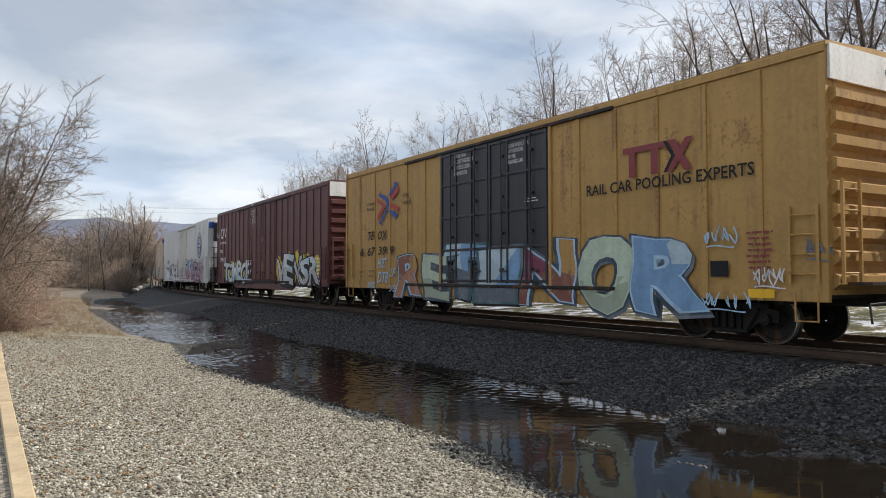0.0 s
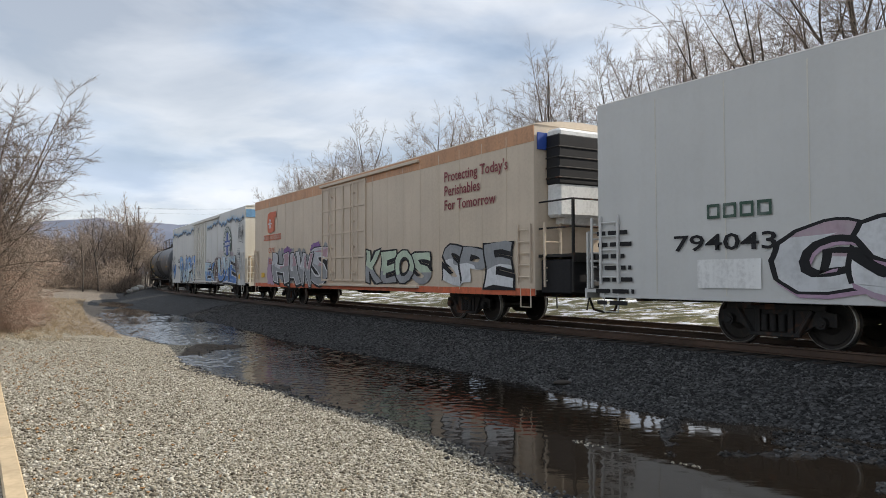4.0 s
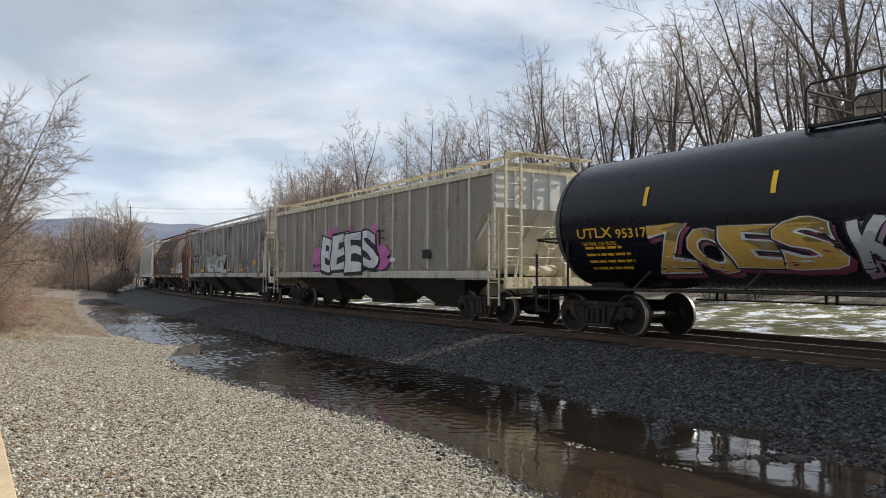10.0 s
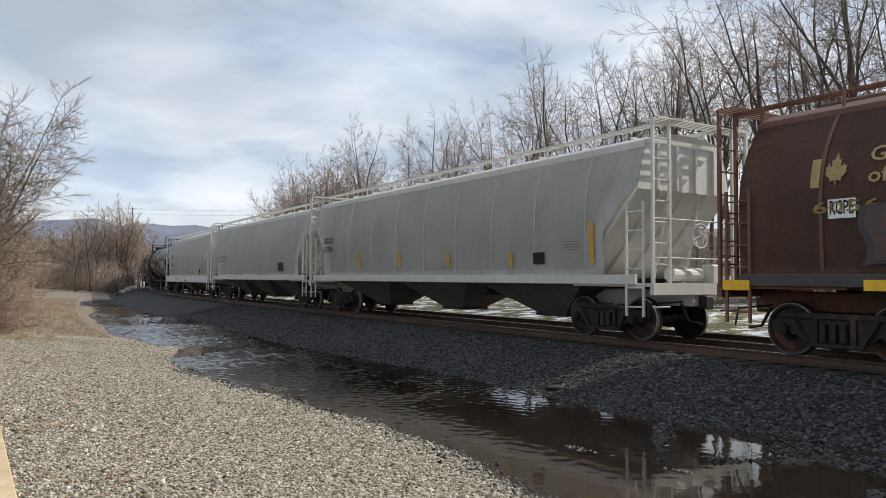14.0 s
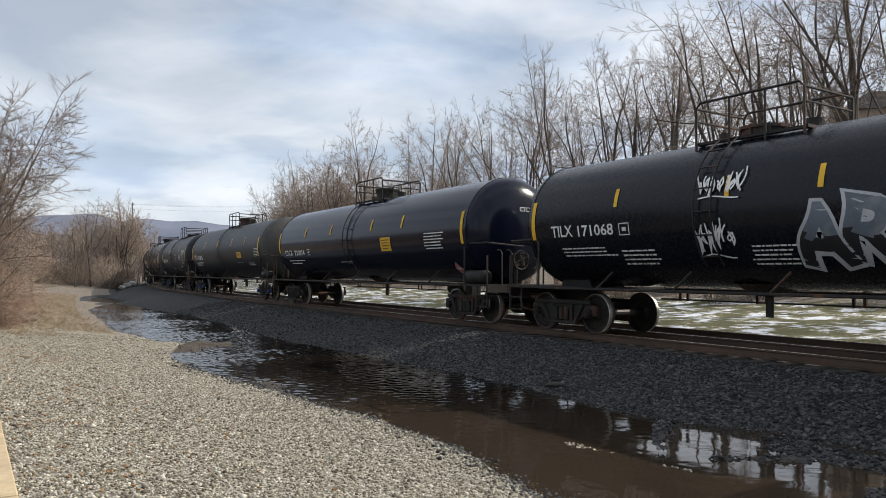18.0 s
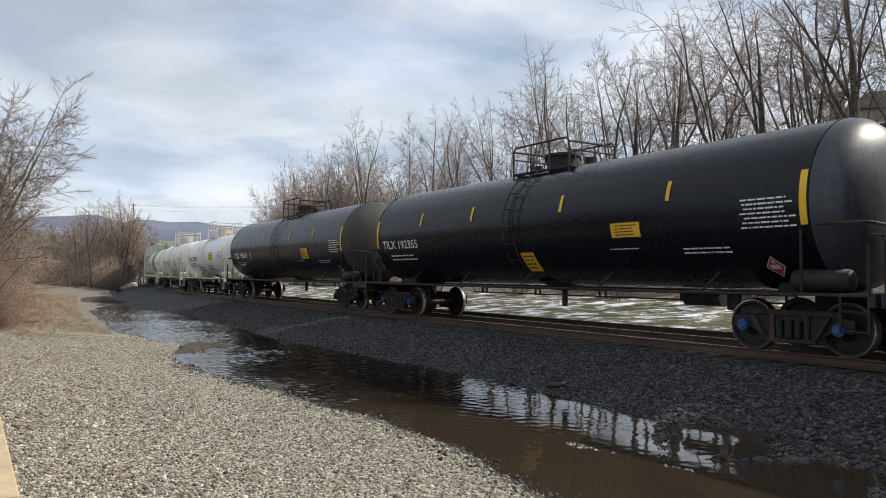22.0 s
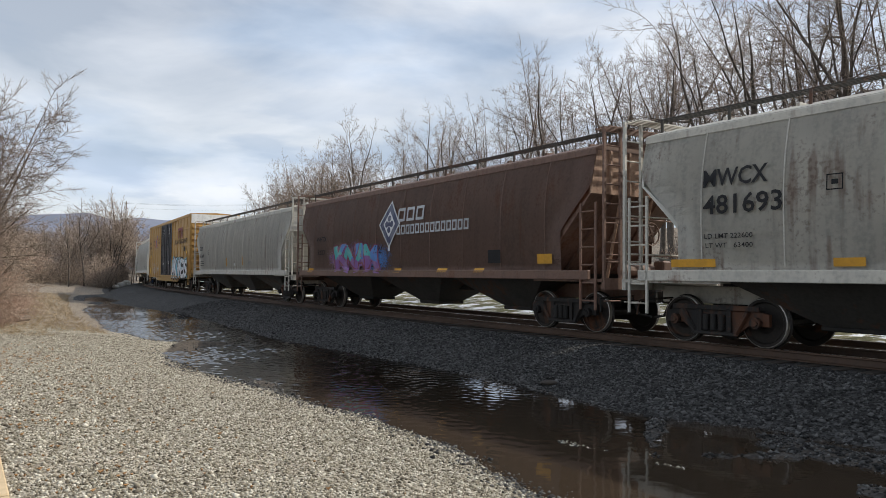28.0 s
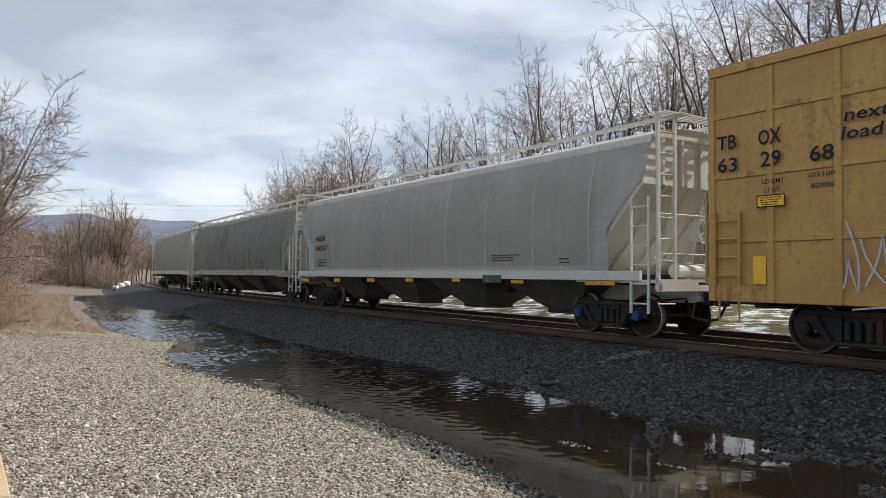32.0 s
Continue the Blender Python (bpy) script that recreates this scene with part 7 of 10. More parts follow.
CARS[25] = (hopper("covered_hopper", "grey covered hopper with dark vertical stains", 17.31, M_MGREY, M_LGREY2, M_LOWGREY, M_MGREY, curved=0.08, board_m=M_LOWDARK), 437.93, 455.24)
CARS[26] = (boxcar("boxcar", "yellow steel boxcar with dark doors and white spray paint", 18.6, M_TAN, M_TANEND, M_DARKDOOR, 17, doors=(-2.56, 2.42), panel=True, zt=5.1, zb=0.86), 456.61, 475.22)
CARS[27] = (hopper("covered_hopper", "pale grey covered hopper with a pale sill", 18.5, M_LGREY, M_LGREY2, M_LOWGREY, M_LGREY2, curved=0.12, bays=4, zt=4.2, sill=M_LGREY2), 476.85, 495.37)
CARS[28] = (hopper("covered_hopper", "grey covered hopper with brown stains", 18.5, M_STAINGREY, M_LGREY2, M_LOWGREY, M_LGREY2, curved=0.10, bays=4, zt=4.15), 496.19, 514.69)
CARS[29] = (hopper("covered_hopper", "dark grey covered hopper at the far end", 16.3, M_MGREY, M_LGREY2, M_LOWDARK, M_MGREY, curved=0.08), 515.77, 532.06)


# ---- what is painted on the wagons ----
def spray(name, colour):
    """Sprayed or stencilled paint: cloudy fades, a speckle of lighter overspray, dust."""
    m = paint(name, colour, 0.55, 0, 0.14, 0.16, 0, bump=0.05)
    n, l = m.node_tree.nodes, m.node_tree.links
    b = n["Principled BSDF"]
    src = b.inputs["Base Color"].links[0].from_socket
    co = n.new("ShaderNodeTexCoord")
    no = n.new("ShaderNodeTexNoise")
    no.inputs["Scale"].default_value, no.inputs["Detail"].default_value, no.inputs["Distortion"].default_value = 2.3, 3, 0.8
    l.new(co.outputs["Object"], no.inputs["Vector"])
    mr = n.new("ShaderNodeMapRange")
    mr.inputs["From Min"].default_value, mr.inputs["From Max"].default_value, mr.inputs["To Max"].default_value = 0.5, 0.66, 0.5
    l.new(no.outputs["Fac"], mr.inputs["Value"])
    mx = n.new("ShaderNodeMix")
    mx.data_type = "RGBA"
    l.new(mr.outputs[0], mx.inputs[0])
    l.new(src, mx.inputs[6])
    mx.inputs[7].default_value = (*(c * 0.45 + 0.22 if max(colour) < 0.5 else c * 0.72 for c in colour), 1)
    l.new(mx.outputs[2], b.inputs["Base Color"])
    return m


M_MARKRED = paint("dull_red_marking", (0.23, 0.035, 0.042), 0.55, 0, 0.08, 0.14, 0, bump=0.05)
M_BRIGHTRED = paint("bright_red_marking", (0.46, 0.05, 0.045), 0.55, 0, 0.08, 0.14, 0, bump=0.05)
M_BLACKPATCH = paint("black_repaint", (0.014, 0.014, 0.016), 0.55, 0, 0.08, 0.14, 0, bump=0.05)
M_G_WHITE, M_G_SILVER, M_G_GREY = spray("white_spray", (0.66, 0.67, 0.68)), spray("silver_spray", (0.46, 0.47, 0.49)), spray("grey_spray", (0.27, 0.28, 0.29))
M_G_BLUE, M_G_SKY, M_G_PALEBLUE = spray("blue_spray", (0.08, 0.22, 0.55)), spray("sky_blue_spray", (0.06, 0.42, 0.58)), spray("pale_blue_spray", (0.40, 0.58, 0.74))
M_G_DARKBLUE, M_G_NAVY, M_G_TEAL = spray("blue_black_spray", (0.04, 0.065, 0.10)), spray("navy_spray", (0.035, 0.045, 0.11)), spray("teal_spray", (0.05, 0.38, 0.38))
M_G_TEALDARK, M_G_GREEN, M_G_PALEGREEN = spray("dark_teal_spray", (0.05, 0.12, 0.15)), spray("grey_green_spray", (0.22, 0.27, 0.19)), spray("pale_green_spray", (0.50, 0.60, 0.46))
M_G_DARKGREEN, M_G_YELLOW, M_G_GOLD = spray("dark_green_marking", (0.03, 0.075, 0.05)), spray("yellow_spray", (0.66, 0.50, 0.03)), spray("gold_spray", (0.60, 0.36, 0.08))
M_G_STRAW, M_G_OCHRE, M_G_ORANGE = spray("straw_yellow_marking", (0.24, 0.165, 0.035)), spray("ochre_marking", (0.60, 0.30, 0.02)), spray("rust_orange_spray", (0.42, 0.19, 0.10))
M_G_MAUVE, M_G_PINK, M_G_MAGENTA = spray("mauve_spray", (0.40, 0.26, 0.36)), spray("pink_spray", (0.52, 0.28, 0.36)), spray("magenta_spray", (0.48, 0.10, 0.33))
M_G_PURPLE, M_G_MAROON, M_G_BROWN, M_G_RED = spray("purple_spray", (0.20, 0.08, 0.28)), spray("maroon_spray", (0.20, 0.04, 0.08)), spray("brown_spray", (0.16, 0.10, 0.09)), spray("red_spray", (0.45, 0.05, 0.05))

TANKS = {6: (1.5, 2.55), 7: (1.5, 2.55), 14: (1.5, 2.6), 15: (1.52, 2.62), 16: (1.52, 2.62), 17: (1.5, 2.6), 18: (1.52, 2.62), 19: (1.52, 2.62), 20: (1.28, 2.45), 21: (1.28, 2.45), 22: (1.25, 2.4)}
SIDES = {10: (0.22, 1.40, 4.15), 11: (0.10, 1.40, 4.2), 12: (0.10, 1.40, 4.12), 13: (0.12, 1.40, 4.05), 23: (0.08, 1.40, 4.12), 24: (0.08, 1.40, 4.12), 25: (0.08, 1.40, 4.12), 27: (0.12, 1.40, 4.2), 28: (0.10, 1.40, 4.15), 29: (0.08, 1.40, 4.12)}


def skin(n, z, lift=0.0):
    """How far to the near side wagon n's surface stands at the heights z."""
    z = np.asarray(z, float)
    if n in TANKS:
        R, zc = TANKS[n]
        h = np.clip((z - zc) / R, -0.97, 0.97)
        return -np.sqrt(1 - h * h) * (R + 0.013 + lift)
    if n in SIDES:
        cv, zb, zt = SIDES[n]
        y = hop_y(cv, zb, zt, z)
        return -np.where(z < zb - 0.01, 1.60, y + 0.032) - lift
    return np.full(z.shape, -1.592 if n in (8, 9) else -1.606 if n in (3, 4, 5) else -1.628) - lift


def drape(bm, step=0.09):
    """Cuts a flat bmesh, drawn in x and y, along level lines so that it can follow a curved side."""
    ys = [v.co.y for v in bm.verts]
    for y in np.arange(math.ceil(min(ys) / step) * step, max(ys), step):
        bmesh.ops.bisect_plane(bm, geom=bm.verts[:] + bm.edges[:] + bm.faces[:], plane_co=(0, float(y), 0), plane_no=(0, 1, 0))
    return bm


def lay(n, polys, material, name, lift=0.0, step=0.0005, label=""):
    """Flat painted shapes, outlines of (x, z), laid on wagon n's near side."""
    curved = n in TANKS or n in SIDES
    v, f = [], []
    for i, p in enumerate(polys):
        p = np.asarray(p, float)
        if curved and np.ptp(p[:, 1]) > 0.12:
            bm = bmnew()
            bm.faces.new([bm.verts.new((a, b, 0)) for a, b in p])
            if len(p) > 4:
                bmesh.ops.triangulate(bm, faces=bm.faces[:])
            drape(bm)
            bm.verts.index_update()
            base = len(v)
            p = np.array([(q.co.x, q.co.y) for q in bm.verts])
            f += [tuple(base + q.index for q in fc.verts) for fc in bm.faces]
            bm.free()
        else:
            f.append(tuple(range(len(v), len(v) + len(p))))
        y = skin(n, p[:, 1], lift + (i % 12) * step)
        v += [(float(a), float(b), float(c)) for a, b, c in zip(p[:, 0], y, p[:, 1])]
    ob = put_mesh(name, v, f, material, CARS[n][0], label)
    return tagged(ob, kind="stuff") if len(polys) > 2 and name in ("spray_paint", "small_print", "emblem") else ob


def quad(x, z, w, h):
    return [(x, z), (x + w, z), (x + w, z + h), (x, z + h)]


def slices(n, x, z, w, h):
    k = max(1, int(h / 0.12)) if n in TANKS or n in SIDES else 1
    return [quad(x, z + h * i / k, w, h / k) for i in range(k)]


def words(n, body, x, z, height, width, material, slant=0.0):
    if height < 0.02:
        return
    me = text_mesh(body, 1.0, 0.014 if height > 0.15 else 0.005)
    co = np.empty(len(me.vertices) * 3)
    me.vertices.foreach_get("co", co)
    co = co.reshape(-1, 3)
    lo, hi = co.min(0), co.max(0)
    rows = body.count("\n") + 1
    px = x + ((co[:, 0] - lo[0]) / (hi[0] - lo[0]) + slant * ((co[:, 1] - lo[1]) / (hi[1] - lo[1]) - 0.5) * height / width) * width
    pz = z + (co[:, 1] - lo[1]) / (hi[1] - lo[1]) * height * (1 + 1.4 * (rows - 1))
    if (n in TANKS or n in SIDES) and height > 0.1:
        me.vertices.foreach_set("co", np.stack([px, pz, np.zeros(len(px))], -1).ravel())
        bm = bmnew()
        bm.from_mesh(me)
        drape(bm).to_mesh(me)
        bm.free()
        co = np.empty(len(me.vertices) * 3)
        me.vertices.foreach_get("co", co)
        px, pz = co[0::3], co[1::3]
    out = np.stack([px, skin(n, pz, 0.003), pz], -1)
    me.vertices.foreach_set("co", out.ravel())
    me.update()
    put_data("lettering", me, material, CARS[n][0])


def blocks(n, count, x, z, height, width, material):
    """A company's mark as plain open boxes."""
    w = width / (count * 1.25 - 0.25)
    t = min(w * 0.24, height * 0.2)
    ps = []
    for i in range(count):
        a = x + i * w * 1.25
        ps += slices(n, a, z, t, height) + slices(n, a + w - t, z, t, height)
        ps += [quad(a + t, z, w - 2 * t, t), quad(a + t, z + height - t, w - 2 * t, t)]
    lay(n, ps, material, "company_mark", step=0)


def panel(n, x, z, w, h, material, name):
    if name == "outline":
        t = 0.02
        lay(n, [quad(x, z, w, t), quad(x, z + h - t, w, t), quad(x, z + t, t, h - 2 * t), quad(x + w - t, z + t, t, h - 2 * t), quad(x + w * 0.3, z + h * 0.35, w * 0.4, h * 0.3)], material, "stencil", step=0)
    else:
        lay(n, slices(n, x, z, w, h), material, name, step=0)
        if name == "warning_label":
            t = 0.018
            lay(n, [quad(x, z, w, t), quad(x, z + h - t, w, t)] + slices(n, x, z + t, t, h - 2 * t) + slices(n, x + w - t, z + t, t, h - 2 * t), M_BLACKMARK, "label_border", 0.003, 0)
            print_lines(n, x + w * 0.12, z + h * 0.12, w * 0.76, h * 0.76, 4, M_BLACKMARK)


def print_lines(n, x, z, w, h, rows, material):
    """Small print that cannot be read: rows of short bars."""
    r = random.Random(rows * 7 + int(x * 10))
    p = h / rows
    ps = []
    for i in range(rows):
        a, e = x + r.uniform(0, 0.08) * w, x + w * r.uniform(0.75, 1.0)
        while a < e - 0.02:
            k = min(r.uniform(0.5, 2.2) * p, e - a)
            ps.append(quad(a, z + i * p + p * 0.28, k, p * 0.36))
            a += k + p * 0.28
    lay(n, ps, material, "small_print", 0.003, 0)


def stripes(n, xs):
    R, zc = TANKS[n]
    L = CARS[n][2] - CARS[n][1]
    for x in xs:
        end = abs(abs(x) - L / 2) < 0.7
        z, h, w = (zc - 0.42, 0.92, 0.13) if end else (zc + 0.2, 0.40, 0.10)
        k = L / 2 - 0.1
        lay(n, slices(n, max(-k, min(k, x)) - w / 2, z, w, h), M_YELLOW, "reflective_stripe", step=0)


def blob(x, z, w, h, r, teeth=0.25, k=26):
    out = []
    for i in range(k):
        a = 2 * math.pi * i / k
        q = 1 + r.uniform(-teeth, teeth)
        c, s = math.cos(a), math.sin(a)
        m = max(abs(c), abs(s)) ** 0.6
        out.append((x + w / 2 + w / 2 * c / m * q, z + h / 2 + h / 2 * s / m * (1 + (q - 1) * 0.8)))
    return out


def haze(n, x, z, w, h, material, seed):
    r = random.Random(seed)
    if z < 0.86:
        h, z = h - (0.86 - z), 0.86
    ps = [] if w > 3 else [blob(x, z, w, h, r, 0.12, 40)]
    for i in range(int(w * 7)):
        ps.append(blob(x + r.uniform(0, w - 0.3), z + h * r.uniform(0.0, 0.45), r.uniform(0.15, 0.6), r.uniform(0.1, 0.4) * h, r, 0.3, 12))
    for i in range(14):
        a = r.uniform(0, w - 0.2)
        ps.append(blob(x + a, z + h * r.uniform(0.55, 0.95), r.uniform(0.2, 0.5) * min(1, w), r.uniform(0.12, 0.3) * h, r, 0.25, 14))
    lay(n, ps, material, "spray_paint", -0.004, 0.0004)


def overspray(n, x, z, w, h, material, seed, count):
    """A soft cloud of paint: small dots, thick in the middle and thin towards the rim."""
    r = random.Random(seed)
    ps = []
    for i in range(count * 5):
        a, b, e = r.gauss(0.5, 0.2), r.gauss(0.5, 0.2), r.uniform(0.004, 0.012)
        if not (0 < a < 1 and 0 < b < 1):
            continue
        cx, cz = x + w * a, z + h * b
        ps.append([(cx - e, cz - e * 0.3), (cx - e * 0.2, cz - e), (cx + e, cz - e * 0.4), (cx + e * 0.5, cz + e), (cx - e * 0.7, cz + e * 0.8)])
    lay(n, ps, material, "spray_paint", -0.003, 0.000001)


M_G_CORN, M_G_ICE, M_G_RUST = spray("cornflower_spray", (0.20, 0.36, 0.58)), spray("ice_blue_spray", (0.46, 0.59, 0.65)), spray("dark_rust_spray", (0.22, 0.075, 0.05))
M_G_SAGE, M_G_SLATE, M_G_ROSE = spray("sage_spray", (0.36, 0.42, 0.31)), spray("slate_spray", (0.13, 0.155, 0.19)), spray("dusty_rose_spray", (0.40, 0.24, 0.28))
M_G_OLIVE = spray("faded_olive_marking", (0.15, 0.098, 0.028))
M_G_DUSK, M_G_SOOT = paint("worn_dark_spray", (0.052, 0.042, 0.052), 0.6, 0, 0.3, 0.3, 0.15), paint("worn_soot_spray", (0.075, 0.045, 0.036), 0.6, 0, 0.3, 0.3, 0.2)
M_STRAWTEXT = paint("faded_straw_lettering", (0.36, 0.26, 0.10), 0.6, 0, 0.1, 0.25, 0)
M_G_HAZE = spray("pale_mauve_mist", (0.42, 0.31, 0.355))


def ribbon(pts, t):
    pts = np.asarray(pts, float)
    d = np.gradient(pts, axis=0)
    d /= np.linalg.norm(d, axis=1)[:, None] + 1e-9
    nrm = np.stack([-d[:, 1], d[:, 0]], -1) * t / 2
    a, b = pts + nrm, pts - nrm
    return [[a[i], a[i + 1], b[i + 1], b[i]] for i in range(len(pts) - 1)]


def scrawl(n, x, z, w, h, material, count):
    """A quick hand-style tag that cannot be read."""
    r = random.Random(int(x * 100) + count)
    t = min(0.032, h * 0.075)
    ps, cw = [], w / count
    for i in range(count):
        cx = x + cw * (i + 0.5)
        pts = [(cx + cw * r.uniform(-0.6, 0.2), z + h * r.uniform(0.5, 1.0))]
        for k in range(r.choice((2, 3, 4))):
            pts.append((cx + cw * r.uniform(-0.5, 0.6), z + h * (r.uniform(0.05, 0.4) if k % 2 == 0 else r.uniform(0.55, 0.95))))
        fine = []
        for a_, b_ in zip(pts, pts[1:]):
            sag = r.uniform(-0.12, 0.12) * h
            fine += [(a_[0] + (b_[0] - a_[0]) * u + sag * math.sin(3.14 * u), a_[1] + (b_[1] - a_[1]) * u) for u in (0, 0.2, 0.4, 0.6, 0.8)]
        ps += ribbon(fine + [pts[-1]], t)
    ps += ribbon([(x + w * (0.1 + 0.8 * u), z + h * (0.02 + 0.05 * math.sin(u * 5))) for u in np.linspace(0, 1, 8)], t * 0.8)
    lay(n, ps, material, "spray_paint", 0.024, 0)


def end_words(n, body, y0, z, height, width, material):
    """Lettering on a wagon's front end."""
    me = text_mesh(body, 1.0)
    co = np.empty(len(me.vertices) * 3)
    me.vertices.foreach_get("co", co)
    co = co.reshape(-1, 3)
    lo, hi = co.min(0), co.max(0)
    car, front, rear = CARS[n]
    y = y0 + (co[:, 0] - lo[0]) / (hi[0] - lo[0]) * width
    q = z + (co[:, 1] - lo[1]) / (hi[1] - lo[1]) * height
    me.vertices.foreach_set("co", np.stack([np.full(len(y), (rear - front) / 2 + 0.058), y, q], -1).ravel())
    me.update()
    put_data("lettering", me, material, car)


def head_words(n, body, y0, z, height, width, material):
    """Lettering on the dished front head of a tank."""
    me = text_mesh(body, 1.0, 0.008)
    co = np.empty(len(me.vertices) * 3)
    me.vertices.foreach_get("co", co)
    co = co.reshape(-1, 3)
    lo, hi = co.min(0), co.max(0)
    car, front, rear = CARS[n]
    R, zc = TANKS[n]
    y = y0 + (co[:, 0] - lo[0]) / (hi[0] - lo[0]) * width
    q = z + (co[:, 1] - lo[1]) / (hi[1] - lo[1]) * height
    x = (rear - front) / 2 + 0.62 * np.sqrt(np.clip(1 - (np.hypot(y, q - zc) / R) ** 2.667, 0, 1)) + 0.02
    me.vertices.foreach_set("co", np.stack([x, y, q], -1).ravel())
    me.update()
    put_data("lettering", me, material, car)


def piece(n, x, z, w, h, chars, fills, outline, edge=None, shade=None, cloud=None, seed=1, lap=1.28, tilt=0.16):
    """A spray-painted word: sheared, swollen letters that lie over each other, in two or three tones with outlines and a drop shadow."""
    r = random.Random(seed)
    if z < 0.9 and n not in TANKS and n not in SIDES and n != 1:
        h, z = h - (0.9 - z), 0.9
    if cloud:
        ps = []
        for i in range(int(w * 5)):
            a = x + w * (i + r.random()) / int(w * 5)
            ps.append(blob(a - 0.25, z + h * r.uniform(0.0, 0.25), 0.5, h * r.uniform(0.6, 0.95), r, 0.16, 18))
        lay(n, ps, cloud, "spray_paint", -0.004, 0.0003)
    cw = w / len(chars)
    order = list(range(len(chars)))
    r.shuffle(order)
    for rank, i in enumerate(order):
        lean, low, tall, swell, wide = r.uniform(-tilt, tilt), r.uniform(-0.02, 0.08), r.uniform(0.86, 1.06), r.uniform(-0.12, 0.16), lap * r.uniform(0.92, 1.1)
        x0 = x + cw * (i + 0.5 - wide / 2)
        wave, step = r.uniform(0, 6.28), 0.0034 * rank
        rows = [(outline, 0.10, 0.0008, 0.0, 0.0), (fills, 0.035, 0.0024, 0.0, 0.0)]
        if edge:
            rows.insert(1, (edge, 0.062, 0.0016, 0.0, 0.0))
        if shade:
            rows.insert(0, (shade, 0.09, 0.0, 0.055, -0.07))
        for mat, off, lift, dx, dz in rows:
            c = bpy.data.curves.new("spray", "FONT")
            c.body, c.size, c.offset, c.resolution_u = chars[i], 1.0, off, 3
            o = bpy.data.objects.new("spray", c)
            me = bpy.data.meshes.new_from_object(o)
            bpy.data.objects.remove(o)
            bpy.data.curves.remove(c)
            bm = bmnew()
            bm.from_mesh(me)
            lo = [min(v.co[k] for v in bm.verts) for k in (0, 1)]
            hi = [max(v.co[k] for v in bm.verts) for k in (0, 1)]
            for k in range(1, 9):
                bmesh.ops.bisect_plane(bm, geom=bm.verts[:] + bm.edges[:] + bm.faces[:], plane_co=(0, lo[1] + (hi[1] - lo[1]) * k / 9, 0), plane_no=(0.12, 1, 0))
            tones = list(mat) if isinstance(mat, (list, tuple)) else [mat]
            if len(tones) > 1:
                cut = lo[1] + (hi[1] - lo[1]) * r.uniform(0.35, 0.62)
                bmesh.ops.bisect_plane(bm, geom=bm.verts[:] + bm.edges[:] + bm.faces[:], plane_co=(lo[0], cut, 0), plane_no=(r.uniform(-0.5, 0.5), 1, 0))
                bmesh.ops.bisect_plane(bm, geom=bm.verts[:] + bm.edges[:] + bm.faces[:], plane_co=((lo[0] + hi[0]) / 2, cut, 0), plane_no=(1, r.uniform(-0.7, 0.7), 0))
                for fc in bm.faces:
                    m = fc.calc_center_median()
                    up, right = m.y > cut + 0.05 * math.sin(m.x * 9 + wave), m.x > (lo[0] + hi[0]) / 2
                    fc.material_index = (0 if up else 1) if len(tones) < 3 or not (up and right) else 2
            bm.to_mesh(me)
            bm.free()
            co = np.empty(len(me.vertices) * 3)
            me.vertices.foreach_get("co", co)
            co = co.reshape(-1, 3)
            g = (off - 0.035) * 1.0
            u = (co[:, 0] - lo[0]) / (hi[0] - lo[0]) * (1 + 2 * g) - g
            v = (co[:, 1] - lo[1]) / (hi[1] - lo[1]) * (1 + 1.4 * g) - 0.7 * g
            u = 0.5 + (u - 0.5) * (1 + swell * np.sin(v * 3.0)) + lean * (v - 0.5) + 0.035 * np.sin(v * 7 + wave)
            v = v + 0.05 * np.sin(u * 5 + wave)
            px, pz = x0 + u * cw * wide + dx, z + h * (low + (tall - low) * v) + dz
            me.vertices.foreach_set("co", np.stack([px, skin(n, pz, step + lift), pz], -1).ravel())
            me.update()
            put_data("spray_letter", me, tones, CARS[n][0])


def disc(cx, cz, rx, rz, k=40, a0=0.0, a1=6.2832):
    return [(cx + rx * math.cos(a), cz + rz * math.sin(a)) for a in np.linspace(a0, a1, k, endpoint=False)]


def ring_logo(n, x, z, w, h, *_):
    r = max(w, h) / 2
    cx, cz = x + w / 2, z + h / 2
    lay(n, [disc(cx, cz, r, r)], M_G_DARKGREEN, "emblem", 0.004)
    lay(n, [disc(cx, cz, r * 0.66, r * 0.66)], M_G_SILVER, "emblem", 0.008)
    lay(n, [quad(cx - r * 0.17, cz - r * 0.64, r * 0.34, r * 1.28), quad(cx - r * 0.62, cz - r * 0.17, r * 1.24, r * 0.34)], M_LOGOBLUE, "emblem", 0.011)
    bl = []
    for i in range(26):
        a = 2 * math.pi * i / 26 + 0.1
        if abs(math.sin(a / 2 + 0.1)) < 0.12:
            continue
        c, s = math.cos(a), math.sin(a)
        p, q = 0.73 * r, 0.93 * r
        t = 0.055 * r
        bl.append([(cx + c * p - s * t, cz + s * p + c * t), (cx + c * p + s * t, cz + s * p - c * t), (cx + c * q + s * t, cz + s * q - c * t), (cx + c * q - s * t, cz + s * q + c * t)])
    lay(n, bl, M_G_WHITE, "emblem", 0.008, 0)
    lay(n, [quad(cx - r * 0.55 + i * r * 0.142, cz - r * 0.09, r * 0.1, r * 0.17) for i in range(8)], M_G_WHITE, "emblem", 0.014, 0)


